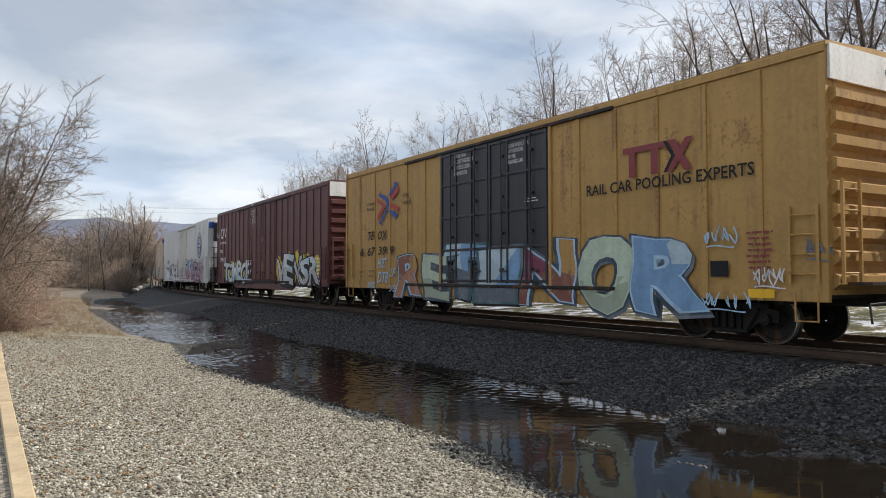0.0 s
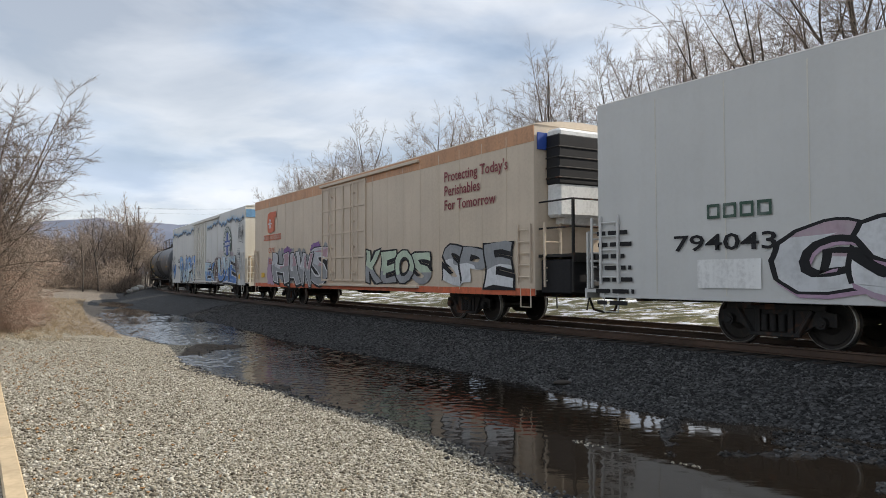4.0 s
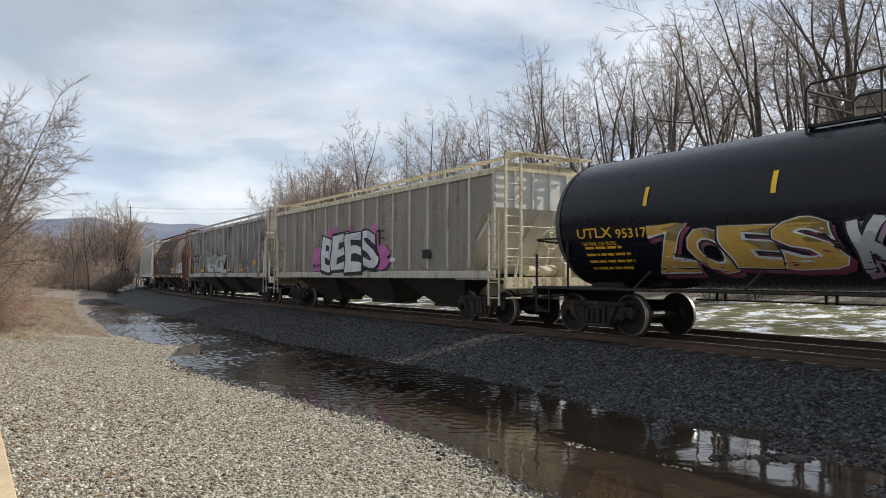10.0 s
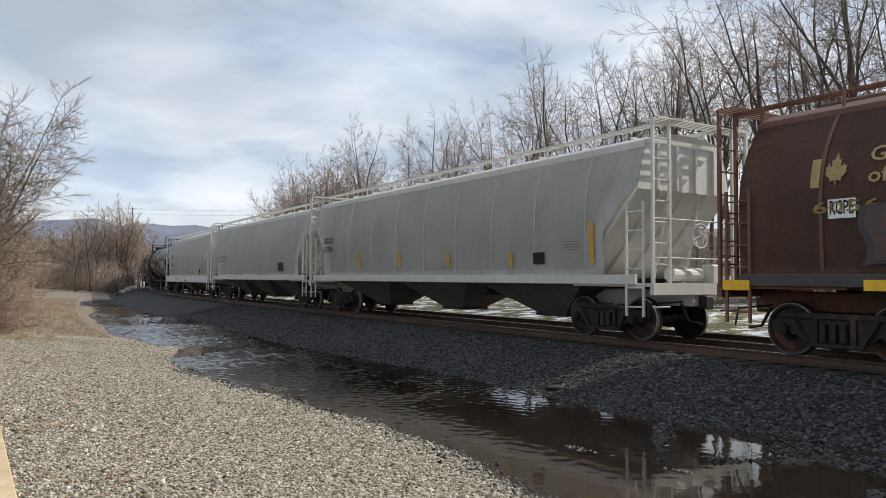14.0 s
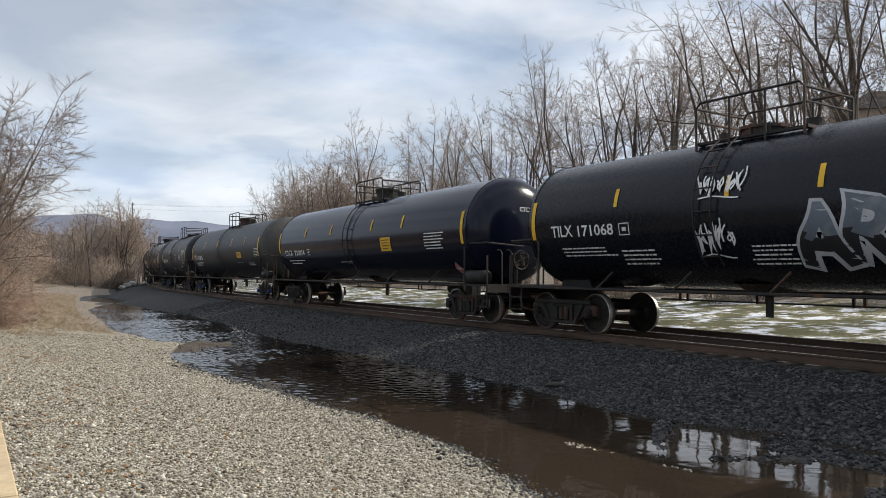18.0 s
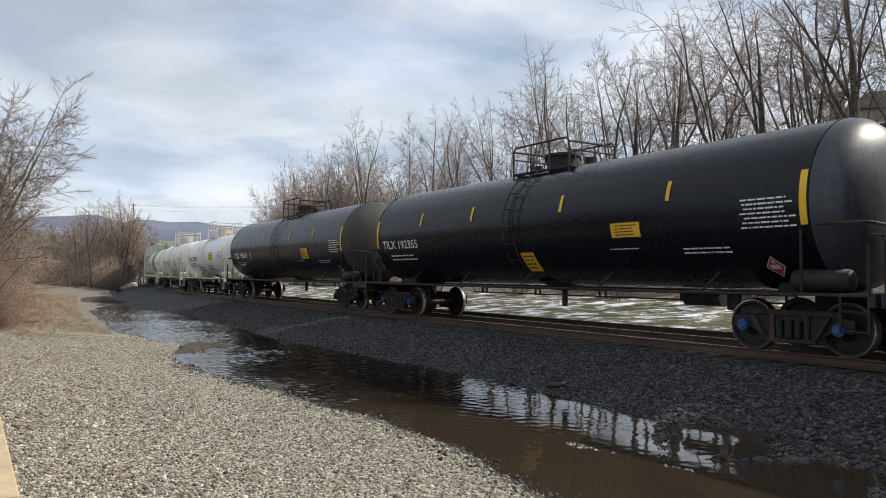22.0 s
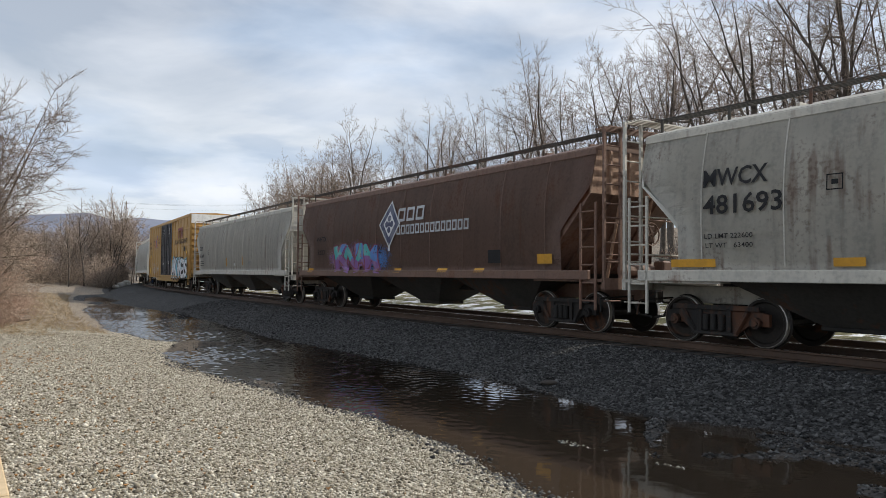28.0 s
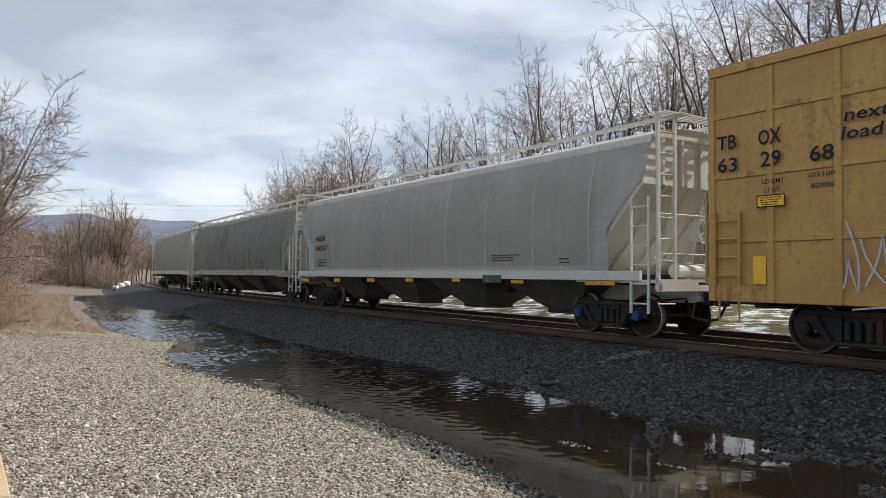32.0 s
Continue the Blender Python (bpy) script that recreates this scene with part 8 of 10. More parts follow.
def tee_logo(n, x, z, w, h, material):
    t = h * 0.2
    lay(n, [quad(x, z + h - t, w * 0.66, t), quad(x + w * 0.09, z, w * 0.1, h - t), quad(x + w * 0.42, z, w * 0.1, h - t), [(x + w * 0.62, z), (x + w * 0.72, z), (x + w, z + h), (x + w * 0.9, z + h)], [(x + w * 0.66, z + h), (x + w * 0.76, z + h), (x + w * 0.86, z + h * 0.52), (x + w * 0.98, z), (x + w * 0.87, z), (x + w * 0.78, z + h * 0.48)]], material, "emblem", 0.004)
    lay(n, [[(x + w * 0.60, z + h), (x + w * 0.64, z + h), (x + w * 0.76, z + h * 0.5), (x + w * 0.64, z), (x + w * 0.60, z), (x + w * 0.71, z + h * 0.5)]], M_BLACKMARK, "emblem", 0.009)


def cross_logo(n, x, z, w, h, *_):
    """A blue and red emblem of crossing arrows."""
    at = lambda ps: [(x + w * a, z + h * b) for a, b in ps]
    blue = [[(0.06, 0.05), (0.2, 0.0), (0.19, 0.06), (0.47, 0.32), (0.56, 0.43), (0.46, 0.46), (0.41, 0.35), (0.14, 0.11)],
            [(0.05, 0.73), (0.34, 0.60), (0.42, 0.56), (0.46, 0.46), (0.56, 0.43), (0.55, 0.59), (0.42, 0.69), (0.16, 0.76), (0.17, 0.85)],
            [(0.55, 0.71), (0.61, 0.67), (0.91, 0.87), (0.96, 0.95), (0.78, 1.0), (0.80, 0.92)],
            [(0.56, 0.29), (0.81, 0.14), (0.83, 0.08), (0.97, 0.2), (0.61, 0.35)]]
    red = [[(0.0, 0.68), (0.0, 0.57), (0.27, 0.46), (0.42, 0.46)], [(0.27, 0.46), (0.02, 0.24), (0.02, 0.1), (0.42, 0.46)],
           [(0.64, 0.65), (0.66, 0.54), (0.97, 0.73), (0.97, 0.89)], [(0.64, 0.52), (0.64, 0.41), (1.0, 0.25), (1.0, 0.38)]]
    lay(n, [at(q) for q in blue], M_LOGOBLUE, "emblem", 0.003)
    lay(n, [at(q) for q in red], M_BRIGHTRED, "emblem", 0.009)


def loop_logo(n, x, z, w, h, material):
    pts = [(x + w * (0.42 - 0.36 * math.sin(a)), z + h * (0.5 - 0.44 * math.cos(a))) for a in np.linspace(-0.3, 3.4, 14)][::-1]
    pts = [(x + w * 0.45, z + h * 0.9), (x + w * 0.15, z + h * 0.85), (x + w * 0.05, z + h * 0.5), (x + w * 0.15, z + h * 0.12), (x + w * 0.42, z + h * 0.1), (x + w * 0.5, z + h * 0.5), (x + w * 0.58, z + h * 0.9), (x + w * 0.68, z + h * 0.85), (x + w * 0.76, z + h * 0.4), (x + w * 0.86, z + h * 0.1), (x + w * 0.93, z + h * 0.15), (x + w * 0.97, z + h * 0.95)]
    lay(n, ribbon(pts, h * 0.17), material, "emblem", 0.004, 0)


def ct_logo(n, x, z, w, h, *_):
    lay(n, [blob(x, z, w * 0.75, h, random.Random(1), 0.02, 24), quad(x + w * 0.4, z + h * 0.72, w * 0.6, h * 0.28), quad(x + w * 0.62, z + h * 0.05, w * 0.2, h * 0.75)], M_ORANGE, "emblem", 0.004)
    lay(n, [q for k in range(3) for q in ribbon([(x + w * 0.33 - math.cos(k * 1.047) * w * 0.2, z + h * 0.45 - math.sin(k * 1.047) * w * 0.2), (x + w * 0.33 + math.cos(k * 1.047) * w * 0.2, z + h * 0.45 + math.sin(k * 1.047) * w * 0.2)], 0.06)], M_G_WHITE, "emblem", 0.012)


def icicles(n, x, z, w, h, seed):
    r = random.Random(seed)
    blue, pale, black, a = [], [], [], x
    while a < x + w:
        e = r.uniform(0.10, 0.26)
        k = 4.50 + 0.10 * math.sin(a * 1.7) + 0.05 * math.sin(a * 5.3) - r.uniform(0.0, 0.10)
        t, m = r.uniform(0.06, 0.22), r.uniform(0.25, 0.75)
        if r.random() > 0.12:
            blue.append([(a, k), (a + e * m, k - t), (a + e, k - 0.02), (a + e, k + 0.04), (a, k + 0.02)])
        for j in range(2):
            c, f = a + e * r.uniform(0.0, 0.7), e * r.uniform(0.3, 0.7)
            pale.append([(c, k + 0.03), (c + f, k + 0.03), (c + f * r.uniform(-0.2, 1.2), k + r.uniform(0.08, 0.30))])
        black += ribbon([(a, k - 0.01), (a + e * m, k - t - 0.01), (a + e, k - 0.03)], r.uniform(0.03, 0.06))
        if r.random() < 0.35:
            black += ribbon([(a + e * 0.2, k + 0.03), (a + e * 0.6, k + r.uniform(0.0, 0.12))], 0.03)
        a += e
    lay(n, blue, M_G_CORN, "spray_paint", 0.0)
    lay(n, pale, M_G_PALEBLUE, "spray_paint", 0.0)
    lay(n, black, M_BLACKMARK, "spray_paint", 0.008, 0)


def wheat(n, x, z, w, h, *_):
    """Two tall straw-yellow fields, each with a leaf of four lobes."""
    h = min(h, 4.0 - z)

    def lobe(pts, cx, half):
        p = np.asarray(pts, float)
        q = []
        k = len(p)
        for i in range(k):
            a, b, c, e = p[i - 1], p[i], p[(i + 1) % k], p[(i + 2) % k]
            for u in (0, 0.25, 0.5, 0.75):
                q.append(0.5 * (2 * b + (c - a) * u + (2 * a - 5 * b + 4 * c - e) * u * u + (3 * b - a - 3 * c + e) * u ** 3))
        return [(cx + a * half, z + b * h) for a, b in q]

    def field(cx, half):
        return lobe([(-0.9, 0.0), (0.9, 0.0), (1.0, 0.3), (1.0, 0.7), (0.92, 0.98), (-0.86, 0.98), (-1.0, 0.7), (-1.02, 0.3)], cx, half)

    up = [(0.07, 0.50), (0.10, 0.74), (0.38, 0.86), (0.76, 0.92), (0.82, 0.78), (0.60, 0.60), (0.30, 0.50)]
    down = [(0.08, 0.18), (0.10, 0.40), (0.32, 0.46), (0.66, 0.58), (0.84, 0.64), (0.82, 0.40), (0.56, 0.22), (0.3, 0.17)]
    flip = lambda ps: [(-a, b) for a, b in ps[::-1]]
    four = (up, flip(up), down, flip(down))
    a = x + w * 0.25
    lay(n, [field(a, w * 0.25)], M_G_STRAW, "emblem", 0.002, 0)
    lay(n, [lobe(q, a, w * 0.25) for q in four], M_GRAIN, "emblem", 0.007, 0.0003)
    a = x + w * 0.74
    lay(n, [field(a, w * 0.24)], M_G_OLIVE, "emblem", 0.002, 0)
    lay(n, [ribbon([(u, q) for u, q in lobe(p_, a, w * 0.24) + lobe(p_, a, w * 0.24)[:1]], 0.06)[k] for p_ in four for k in range(len(p_) * 4)], M_G_BROWN, "emblem", 0.007, 0.0002)
    lay(n, [lobe(p_, a, w * 0.24) for p_ in four[1::2]], M_G_STRAW, "emblem", 0.005, 0.0002)


def leaf_mark(n, x, z, w, h, material):
    half = [(0.0, 1.0), (0.12, 0.74), (0.24, 0.8), (0.2, 0.52), (0.36, 0.66), (0.4, 0.56), (0.52, 0.58), (0.46, 0.42), (0.52, 0.38), (0.26, 0.2), (0.28, 0.12), (0.03, 0.16), (0.03, 0.0)]
    up = [(x + w * (0.5 + a), z + h * b) for a, b in half]
    dn = [(x + w * (0.5 - a), z + h * b) for a, b in half[::-1]]
    lay(n, [up + dn[:-1]], material, "emblem", 0.002, 0)


def diamond(n, x, z, w, h, *_):
    cx, cz, a, b = x + w / 2, z + h / 2, w * 0.62, h / 2
    dm = lambda k: [(cx - a * k, cz), (cx, cz - b * k), (cx + a * k, cz), (cx, cz + b * k)]
    lay(n, [dm(1.0), quad(cx - 0.06, z - 0.08, 0.12, 0.2)], M_G_WHITE, "emblem", 0.004)
    lay(n, [dm(0.9)], M_G_NAVY, "emblem", 0.009)
    lay(n, [dm(0.55)], M_G_WHITE, "emblem", 0.013)
    lay(n, [disc(cx + dx * a * 0.24, cz + dz * b * 0.24, a * 0.15, a * 0.15, 14) for dx, dz in ((1, 0), (-1, 0), (0, 1), (0, -1))] + [quad(cx - a * 0.1, cz - a * 0.1, a * 0.2, a * 0.2)], M_G_NAVY, "emblem", 0.017)


def placard(n, x, z, red=True):
    dm = lambda k: [(x - k, z), (x, z - k), (x + k, z), (x, z + k)]
    lay(n, [dm(0.19)], M_G_WHITE, "placard", 0.012)
    lay(n, [dm(0.165)], M_G_RED if red else M_BLACKMARK, "placard", 0.018)
    lay(n, [quad(x - 0.09, z - 0.035, 0.18, 0.07), quad(x - 0.03, z + 0.06, 0.06, 0.05)], M_G_WHITE, "placard", 0.024)
    if not red:
        lay(n, [dm(0.13)], M_G_WHITE, "placard", 0.021)


def green_band(n, a, b):
    R, zc = TANKS[n]
    v, f, k = [], [], 48
    for i in range(k):
        t = 2 * math.pi * i / k
        v += [(x, math.cos(t) * (R + 0.008), zc + math.sin(t) * (R + 0.008)) for x in (a, b)]
        f.append((2 * i, 2 * i + 1, (2 * i + 3) % (2 * k), (2 * i + 2) % (2 * k)))
    put_mesh("painted_band", v, f, M_GREENBAND, CARS[n][0], "grey-green band round the tank", smooth=True)


words(1, 'RAIL CAR POOLING EXPERTS', 3.82, 3.03, 0.24, 4.28, M_BLACKMARK)
tee_logo(1, 4.95, 3.31, 1.84, 0.63, M_MARKRED)
cross_logo(1, -6.72, 3.0, 1.57, 1.39, )
words(1, 'next\nload', -7.5, 3.55, 0.12, 0.56, M_BLACKMARK, 0.25)
words(1, 'any\nroad', -4.87, 3.56, 0.15, 0.55, M_BLACKMARK, 0.25)
words(1, 'TB', -7.49, 2.51, 0.3, 0.58, M_BLACKMARK, 0.25)
words(1, 'OX', -6.67, 2.49, 0.31, 0.66, M_BLACKMARK, 0.25)
words(1, '6', -8.08, 1.96, 0.3, 0.28, M_BLACKMARK, 0.25)
words(1, '67', -7.48, 1.95, 0.31, 0.58, M_BLACKMARK, 0.25)
words(1, '39', -6.62, 1.97, 0.29, 0.6, M_BLACKMARK, 0.25)
words(1, '9', -5.78, 1.96, 0.3, 0.29, M_BLACKMARK, 0.25)
words(1, 'HOET', -6.67, 1.53, 0.33, 0.63, M_G_PALEBLUE, 0.3)
words(1, 'DTB', -6.66, 1.02, 0.37, 0.76, M_G_PALEBLUE, 0.3)
words(1, 'ACHDD', -7.48, 0.82, 0.23, 0.6, M_G_PALEBLUE, 0.3)
words(1, 'SAGE', -5.8, 0.73, 0.22, 0.5, M_G_PALEBLUE, 0.3)
words(1, '2F', -5.78, 1.23, 0.28, 0.38, M_G_PALEBLUE, 0.3)
words(1, 'LD LMT', -8.27, 1.36, 0.07, 0.43, M_BLACKMARK)
words(1, 'LT WT', -8.28, 1.2, 0.06, 0.34, M_BLACKMARK)
words(1, '205900', -7.41, 1.38, 0.07, 0.43, M_BLACKMARK)
words(1, '80100', -7.38, 1.21, 0.07, 0.39, M_BLACKMARK)
words(1, 'IMPORTANT\nCLOSE THIS DOOR\nBEFORE CLOSING\nMAIN DOOR', -1.73, 4.13, 0.12, 0.99, M_WHITEMARK)
words(1, 'CLOSE AND LOCK\nBOTH DOORS\nBEFORE\nMOVING CAR', 0.82, 4.14, 0.1, 0.92, M_WHITEMARK)
panel(1, 7.14, 1.24, 0.39, 0.29, M_BLACKMARK, 'marking')
print_lines(1, 7.91, 1.35, 0.59, 0.72, 7, M_MARKRED)
panel(1, 7.94, 0.87, 0.51, 0.15, M_YELLOW, 'marking')
print_lines(1, 1.52, 3.08, 0.67, 0.14, 2, M_WHITEMARK)
piece(1, -5.2, 0.5, 1.65, 1.62, 'R', (M_G_RUST, M_G_ORANGE, M_TAN), M_G_DARKBLUE, M_G_PALEBLUE, None, None, 2, 1.0)
piece(1, -3.5, 0.5, 1.35, 1.5, 'E', (M_G_PALEGREEN, M_G_SAGE), M_G_DARKBLUE, None, None, None, 3, 1.0)
piece(1, -2.1, 0.55, 3.3, 1.5, 'TI', (M_G_ICE, M_G_SLATE, M_G_CORN), M_G_TEALDARK, None, M_BLACKMARK, None, 5, 1.12)
piece(1, 1.1, 0.5, 2.4, 1.62, 'N', (M_G_MAROON, M_G_RUST, M_TAN), M_G_DARKBLUE, M_G_PALEBLUE, None, None, 6, 1.0, 0.05)
piece(1, 3.5, 0.52, 1.75, 1.66, 'O', (M_G_PALEGREEN, M_G_SAGE), M_G_DARKBLUE, M_G_PALEGREEN, M_G_SLATE, None, 7, 1.0, 0.05)
piece(1, 5.2, 0.52, 1.95, 1.72, 'R', (M_G_CORN, M_G_CORN, M_G_ICE), M_G_DARKBLUE, M_G_PALEBLUE, M_G_SLATE, None, 9, 1.0, 0.05)
scrawl(1, 7.0, 1.78, 0.75, 0.42, M_G_PALEBLUE, 4)
scrawl(1, 6.95, 0.62, 1.05, 0.36, M_G_PALEBLUE, 5)
scrawl(1, 8.0, 1.05, 0.75, 0.38, M_G_WHITE, 4)
scrawl(1, 9.0, 1.5, 0.5, 0.4, M_G_SLATE, 4)
blocks(2, 8, -8.45, 3.15, 0.13, 1.46, M_WHITEMARK)
loop_logo(2, -8.4, 3.47, 1.41, 0.63, M_WHITEMARK)
words(2, 'DWC', -8.48, 2.62, 0.2, 0.67, M_WHITEMARK)
words(2, '794 823', -8.41, 2.1, 0.25, 1.37, M_WHITEMARK)
words(2, 'IMPORTANT\nCLOSE THIS DOOR\nBEFORE CLOSING\nMAIN DOOR\nIMPORTANT\nFERMER CETTE PORTE\nAVANT DE FERMER\nLA PORTE PRINCIPALE', -1.76, 3.84, 0.11, 1.17, M_WHITEMARK)
piece(2, -7.3, 0.6, 5.7, 1.45, 'TOMBOE', (M_G_WHITE, M_G_ICE, M_G_WHITE), M_BLACKMARK, None, M_BLACKMARK, M_G_YELLOW, 5, 1.2)
piece(2, 2.9, 0.66, 5.4, 1.5, 'VENSR', (M_G_WHITE, M_G_SILVER, M_G_ICE), M_BLACKMARK, None, M_BLACKMARK, M_G_YELLOW, 8, 1.3)
panel(2, 0.3, 1.51, 0.14, 0.46, M_YELLOW, 'marking')
print_lines(2, 7.81, 0.82, 0.73, 1.22, 8, M_WHITEMARK)
scrawl(2, -9.34, 3.6, 0.82, 0.33, M_G_WHITE, 4)
print_lines(2, 0.29, 3.03, 0.27, 0.2, 4, M_WHITEMARK)
ring_logo(3, 7.21, 2.45, 1.65, 1.78, )
blocks(3, 4, -8.42, 2.32, 0.27, 1.32, M_G_DARKGREEN)
print_lines(3, -11.33, 0.58, 1.11, 1.74, 7, M_BLACKMARK)
words(3, '794043', -9.19, 1.73, 0.31, 2.18, M_BLACKMARK)
haze(3, -5.86, 0.59, 11.99, 1.87, M_G_HAZE, 3)
haze(3, 5.01, 0.71, 4.59, 1.66, M_G_HAZE, 4)
piece(3, -6.9, 0.8, 5.3, 1.45, 'GSEL', (M_G_WHITE, M_G_WHITE, M_G_HAZE), M_BLACKMARK, None, M_G_MAUVE, None, 11, 1.2)
piece(3, -1.0, 0.85, 3.1, 1.2, 'TMEA', (M_G_HAZE, M_G_MAUVE, M_G_WHITE), M_BLACKMARK, None, None, None, 12, 1.15)
piece(3, 2.3, 0.75, 3.5, 1.6, 'OUPR', (M_G_ICE, M_G_ROSE, M_G_CORN), M_BLACKMARK, None, M_G_MAUVE, None, 13, 1.3)
piece(3, 5.7, 0.75, 3.1, 1.45, 'HSELR', (M_G_ROSE, M_G_MAUVE, M_G_HAZE), M_BLACKMARK, None, M_G_MAROON, None, 14, 1.3)
words(3, 'HAPPY\nHALLOWEEN\n2015', 8.72, 1.5, 0.17, 1.05, M_BLACKMARK)
panel(3, -8.65, 1.04, 1.33, 0.53, M_WHITEMARK, 'marking')
panel(3, 4.53, 0.99, 0.49, 0.15, M_YELLOW, 'marking')
panel(3, 7.69, 1.0, 0.47, 0.15, M_YELLOW, 'marking')
panel(3, 1.0, 0.96, 0.65, 0.15, M_YELLOW, 'marking')
words(3, 'CLOSE AND LOCK\nDOORS BEFORE\nMOVING CAR', -0.15, 4.27, 0.13, 0.92, M_BLACKMARK)
ct_logo(4, -9.27, 3.33, 1.31, 0.99, )
blocks(4, 10, -9.8, 2.98, 0.27, 2.49, M_ORANGE)
words(4, 'CRYX', -9.07, 2.38, 0.25, 0.9, M_ORANGE)
words(4, '5283', -8.99, 1.87, 0.22, 0.77, M_ORANGE)
panel(4, -10.16, 1.22, 0.49, 0.23, M_YELLOW, 'marking')
piece(4, -8.1, 0.85, 6.2, 1.55, 'HAWS', (M_G_SILVER, M_G_GREY, M_G_ROSE), M_BLACKMARK, M_G_WHITE, M_BLACKMARK, M_G_GREY, 21, 1.25)
haze(4, -6.9, 2.05, 0.9, 0.5, M_G_PURPLE, 3)
haze(4, -3.6, 2.1, 1.1, 0.5, M_G_PURPLE, 5)
haze(4, -9.27, 0.88, 1.35, 1.1, M_G_MAUVE, 6)
words(4, "Protecting Today's\nPerishables\nFor Tomorrow", 7.14, 3.18, 0.3, 3.12, M_MARKRED)
piece(4, 1.9, 1.0, 4.4, 1.1, 'KEOS', (M_G_PALEGREEN, M_G_GREY), M_BLACKMARK, None, None, None, 23, 1.1)
piece(4, 7.1, 1.0, 3.3, 1.1, 'SPE', (M_G_GREY, M_G_WHITE), M_BLACKMARK, None, None, None, 24, 1.1)
icicles(5, 1.9, 3.85, 9.22, 0.45, 1)
icicles(5, -11.18, 4.21, 8.74, 0.66, 2)
ring_logo(5, 6.51, 2.27, 1.99, 1.75, )
piece(5, 1.75, 0.78, 2.5, 1.45, 'EK', (M_G_ICE, M_G_CORN, M_G_BLUE), M_BLACKMARK, M_G_WHITE, M_BLACKMARK, None, 31, 1.3)
piece(5, 4.0, 0.9, 1.5, 1.4, 'A', (M_G_SOOT, M_G_BROWN), M_G_BROWN, M_G_WHITE, None, None, 32, 0.9)
lay(5, ribbon([(4.75 + 0.78 * math.cos(k * 0.2618), 1.62 + 0.74 * math.sin(k * 0.2618)) for k in range(25)], 0.13), M_G_BROWN, "spray_paint", 0.002, 0)
overspray(5, 3.9, 0.9, 1.7, 1.8, M_G_BROWN, 8, 260)
overspray(5, 4.6, 2.2, 2.4, 0.8, M_G_ROSE, 9, 120)
piece(5, 5.5, 0.82, 3.8, 1.6, 'UZE', (M_G_ICE, M_G_BLUE, M_G_ICE), M_BLACKMARK, M_G_WHITE, M_BLACKMARK, None, 33, 1.35)
piece(5, -7.4, 0.7, 5.5, 2.0, 'RAPO', (M_G_CORN, M_G_ICE, M_G_BLUE), M_BLACKMARK, M_G_WHITE, M_BLACKMARK, None, 34, 1.25, 0.25)
piece(5, -10.8, 1.0, 1.3, 1.1, 'V', (M_G_BLUE, M_G_CORN), M_BLACKMARK, None, None, None, 36, 1.0)
for e, (a, b, w, h) in enumerate(((1.9, 0.95, 2.2, 1.1), (5.6, 0.95, 3.6, 1.3), (-7.3, 0.95, 5.2, 1.3))):
    r = random.Random(70 + e)
    for material, count in ((M_BLACKMARK, 9), (M_G_ICE, 22), (M_G_WHITE, 12), (M_G_BLUE, 12)):
        lay(5, [blob(a + r.uniform(0, w), b + r.uniform(0, h), q, q * r.uniform(0.6, 1.8), r, 0.1, 10) for q in [r.uniform(0.05, 0.16) for k in range(int(count * w / 3))]], material, "spray_paint", 0.016, 0)
    lay(5, [t for k in range(int(w * 3)) for u in [a + r.uniform(0, w)] for t in ribbon([(u, b + r.uniform(0, h * 0.4)), (u + r.uniform(-0.2, 0.2), b + h * r.uniform(0.5, 1.0))], 0.05)], M_BLACKMARK, "spray_paint", 0.0165, 0)
scrawl(5, 1.9, 2.0, 0.9, 0.5, M_G_MAUVE, 4)
scrawl(5, 8.3, 2.3, 0.8, 0.4, M_G_MAUVE, 4)
scrawl(5, -1.5, 2.1, 1.7, 0.35, M_BLACKMARK, 6)
scrawl(5, -1.0, 1.2, 1.3, 0.6, M_G_SLATE, 5)
blocks(5, 4, -8.61, 2.31, 0.24, 1.26, M_BLACKMARK)
words(5, '793318', -8.61, 1.85, 0.23, 1.39, M_BLACKMARK)
scrawl(5, 10.11, 3.1, 1.13, 1.07, M_BLACKMARK, 7)
scrawl(5, 10.1, 2.3, 0.48, 0.37, M_BLACKMARK, 4)
scrawl(5, 9.19, 1.26, 1.17, 1.03, M_G_BROWN, 6)
print_lines(5, 9.8, 2.04, 0.68, 0.78, 8, M_G_GREY)
panel(5, 10.15, 1.15, 0.45, 0.23, M_YELLOW, 'marking')
panel(5, 6.64, 0.93, 0.54, 0.16, M_YELLOW, 'marking')
words(5, 'CLOSE AND LOCK\nDOORS BEFORE\nMOVING CAR', -1.37, 4.22, 0.09, 0.88, M_BLACKMARK)
scrawl(5, -11.17, 2.37, 1.44, 0.52, M_BLACKMARK, 5)
stripes(6, (-9.32, -5.79, -2.61, -0.2, 2.55, 5.18))
words(6, 'LIQUEFIED PETROLEUM GAS', 5.55, 2.06, 0.1, 1.66, M_YELLOW)
words(6, 'NON ODORIZED', 5.58, 1.87, 0.09, 0.58, M_YELLOW)
words(6, 'UTLX', -8.25, 2.2, 0.23, 1.06, M_YELLOW)
words(6, '953412', -7.08, 2.16, 0.22, 1.05, M_YELLOW)
panel(6, -2.93, 1.37, 4.79, 1.36, M_BLACKPATCH, 'patch')
panel(6, -3.83, 2.24, 0.68, 0.38, M_BLACKPATCH, 'patch')
panel(6, 6.83, 1.68, 0.48, 0.27, M_BLACKMARK, 'marking')
print_lines(6, 7.34, 2.11, 0.59, 0.49, 6, M_WHITEMARK)
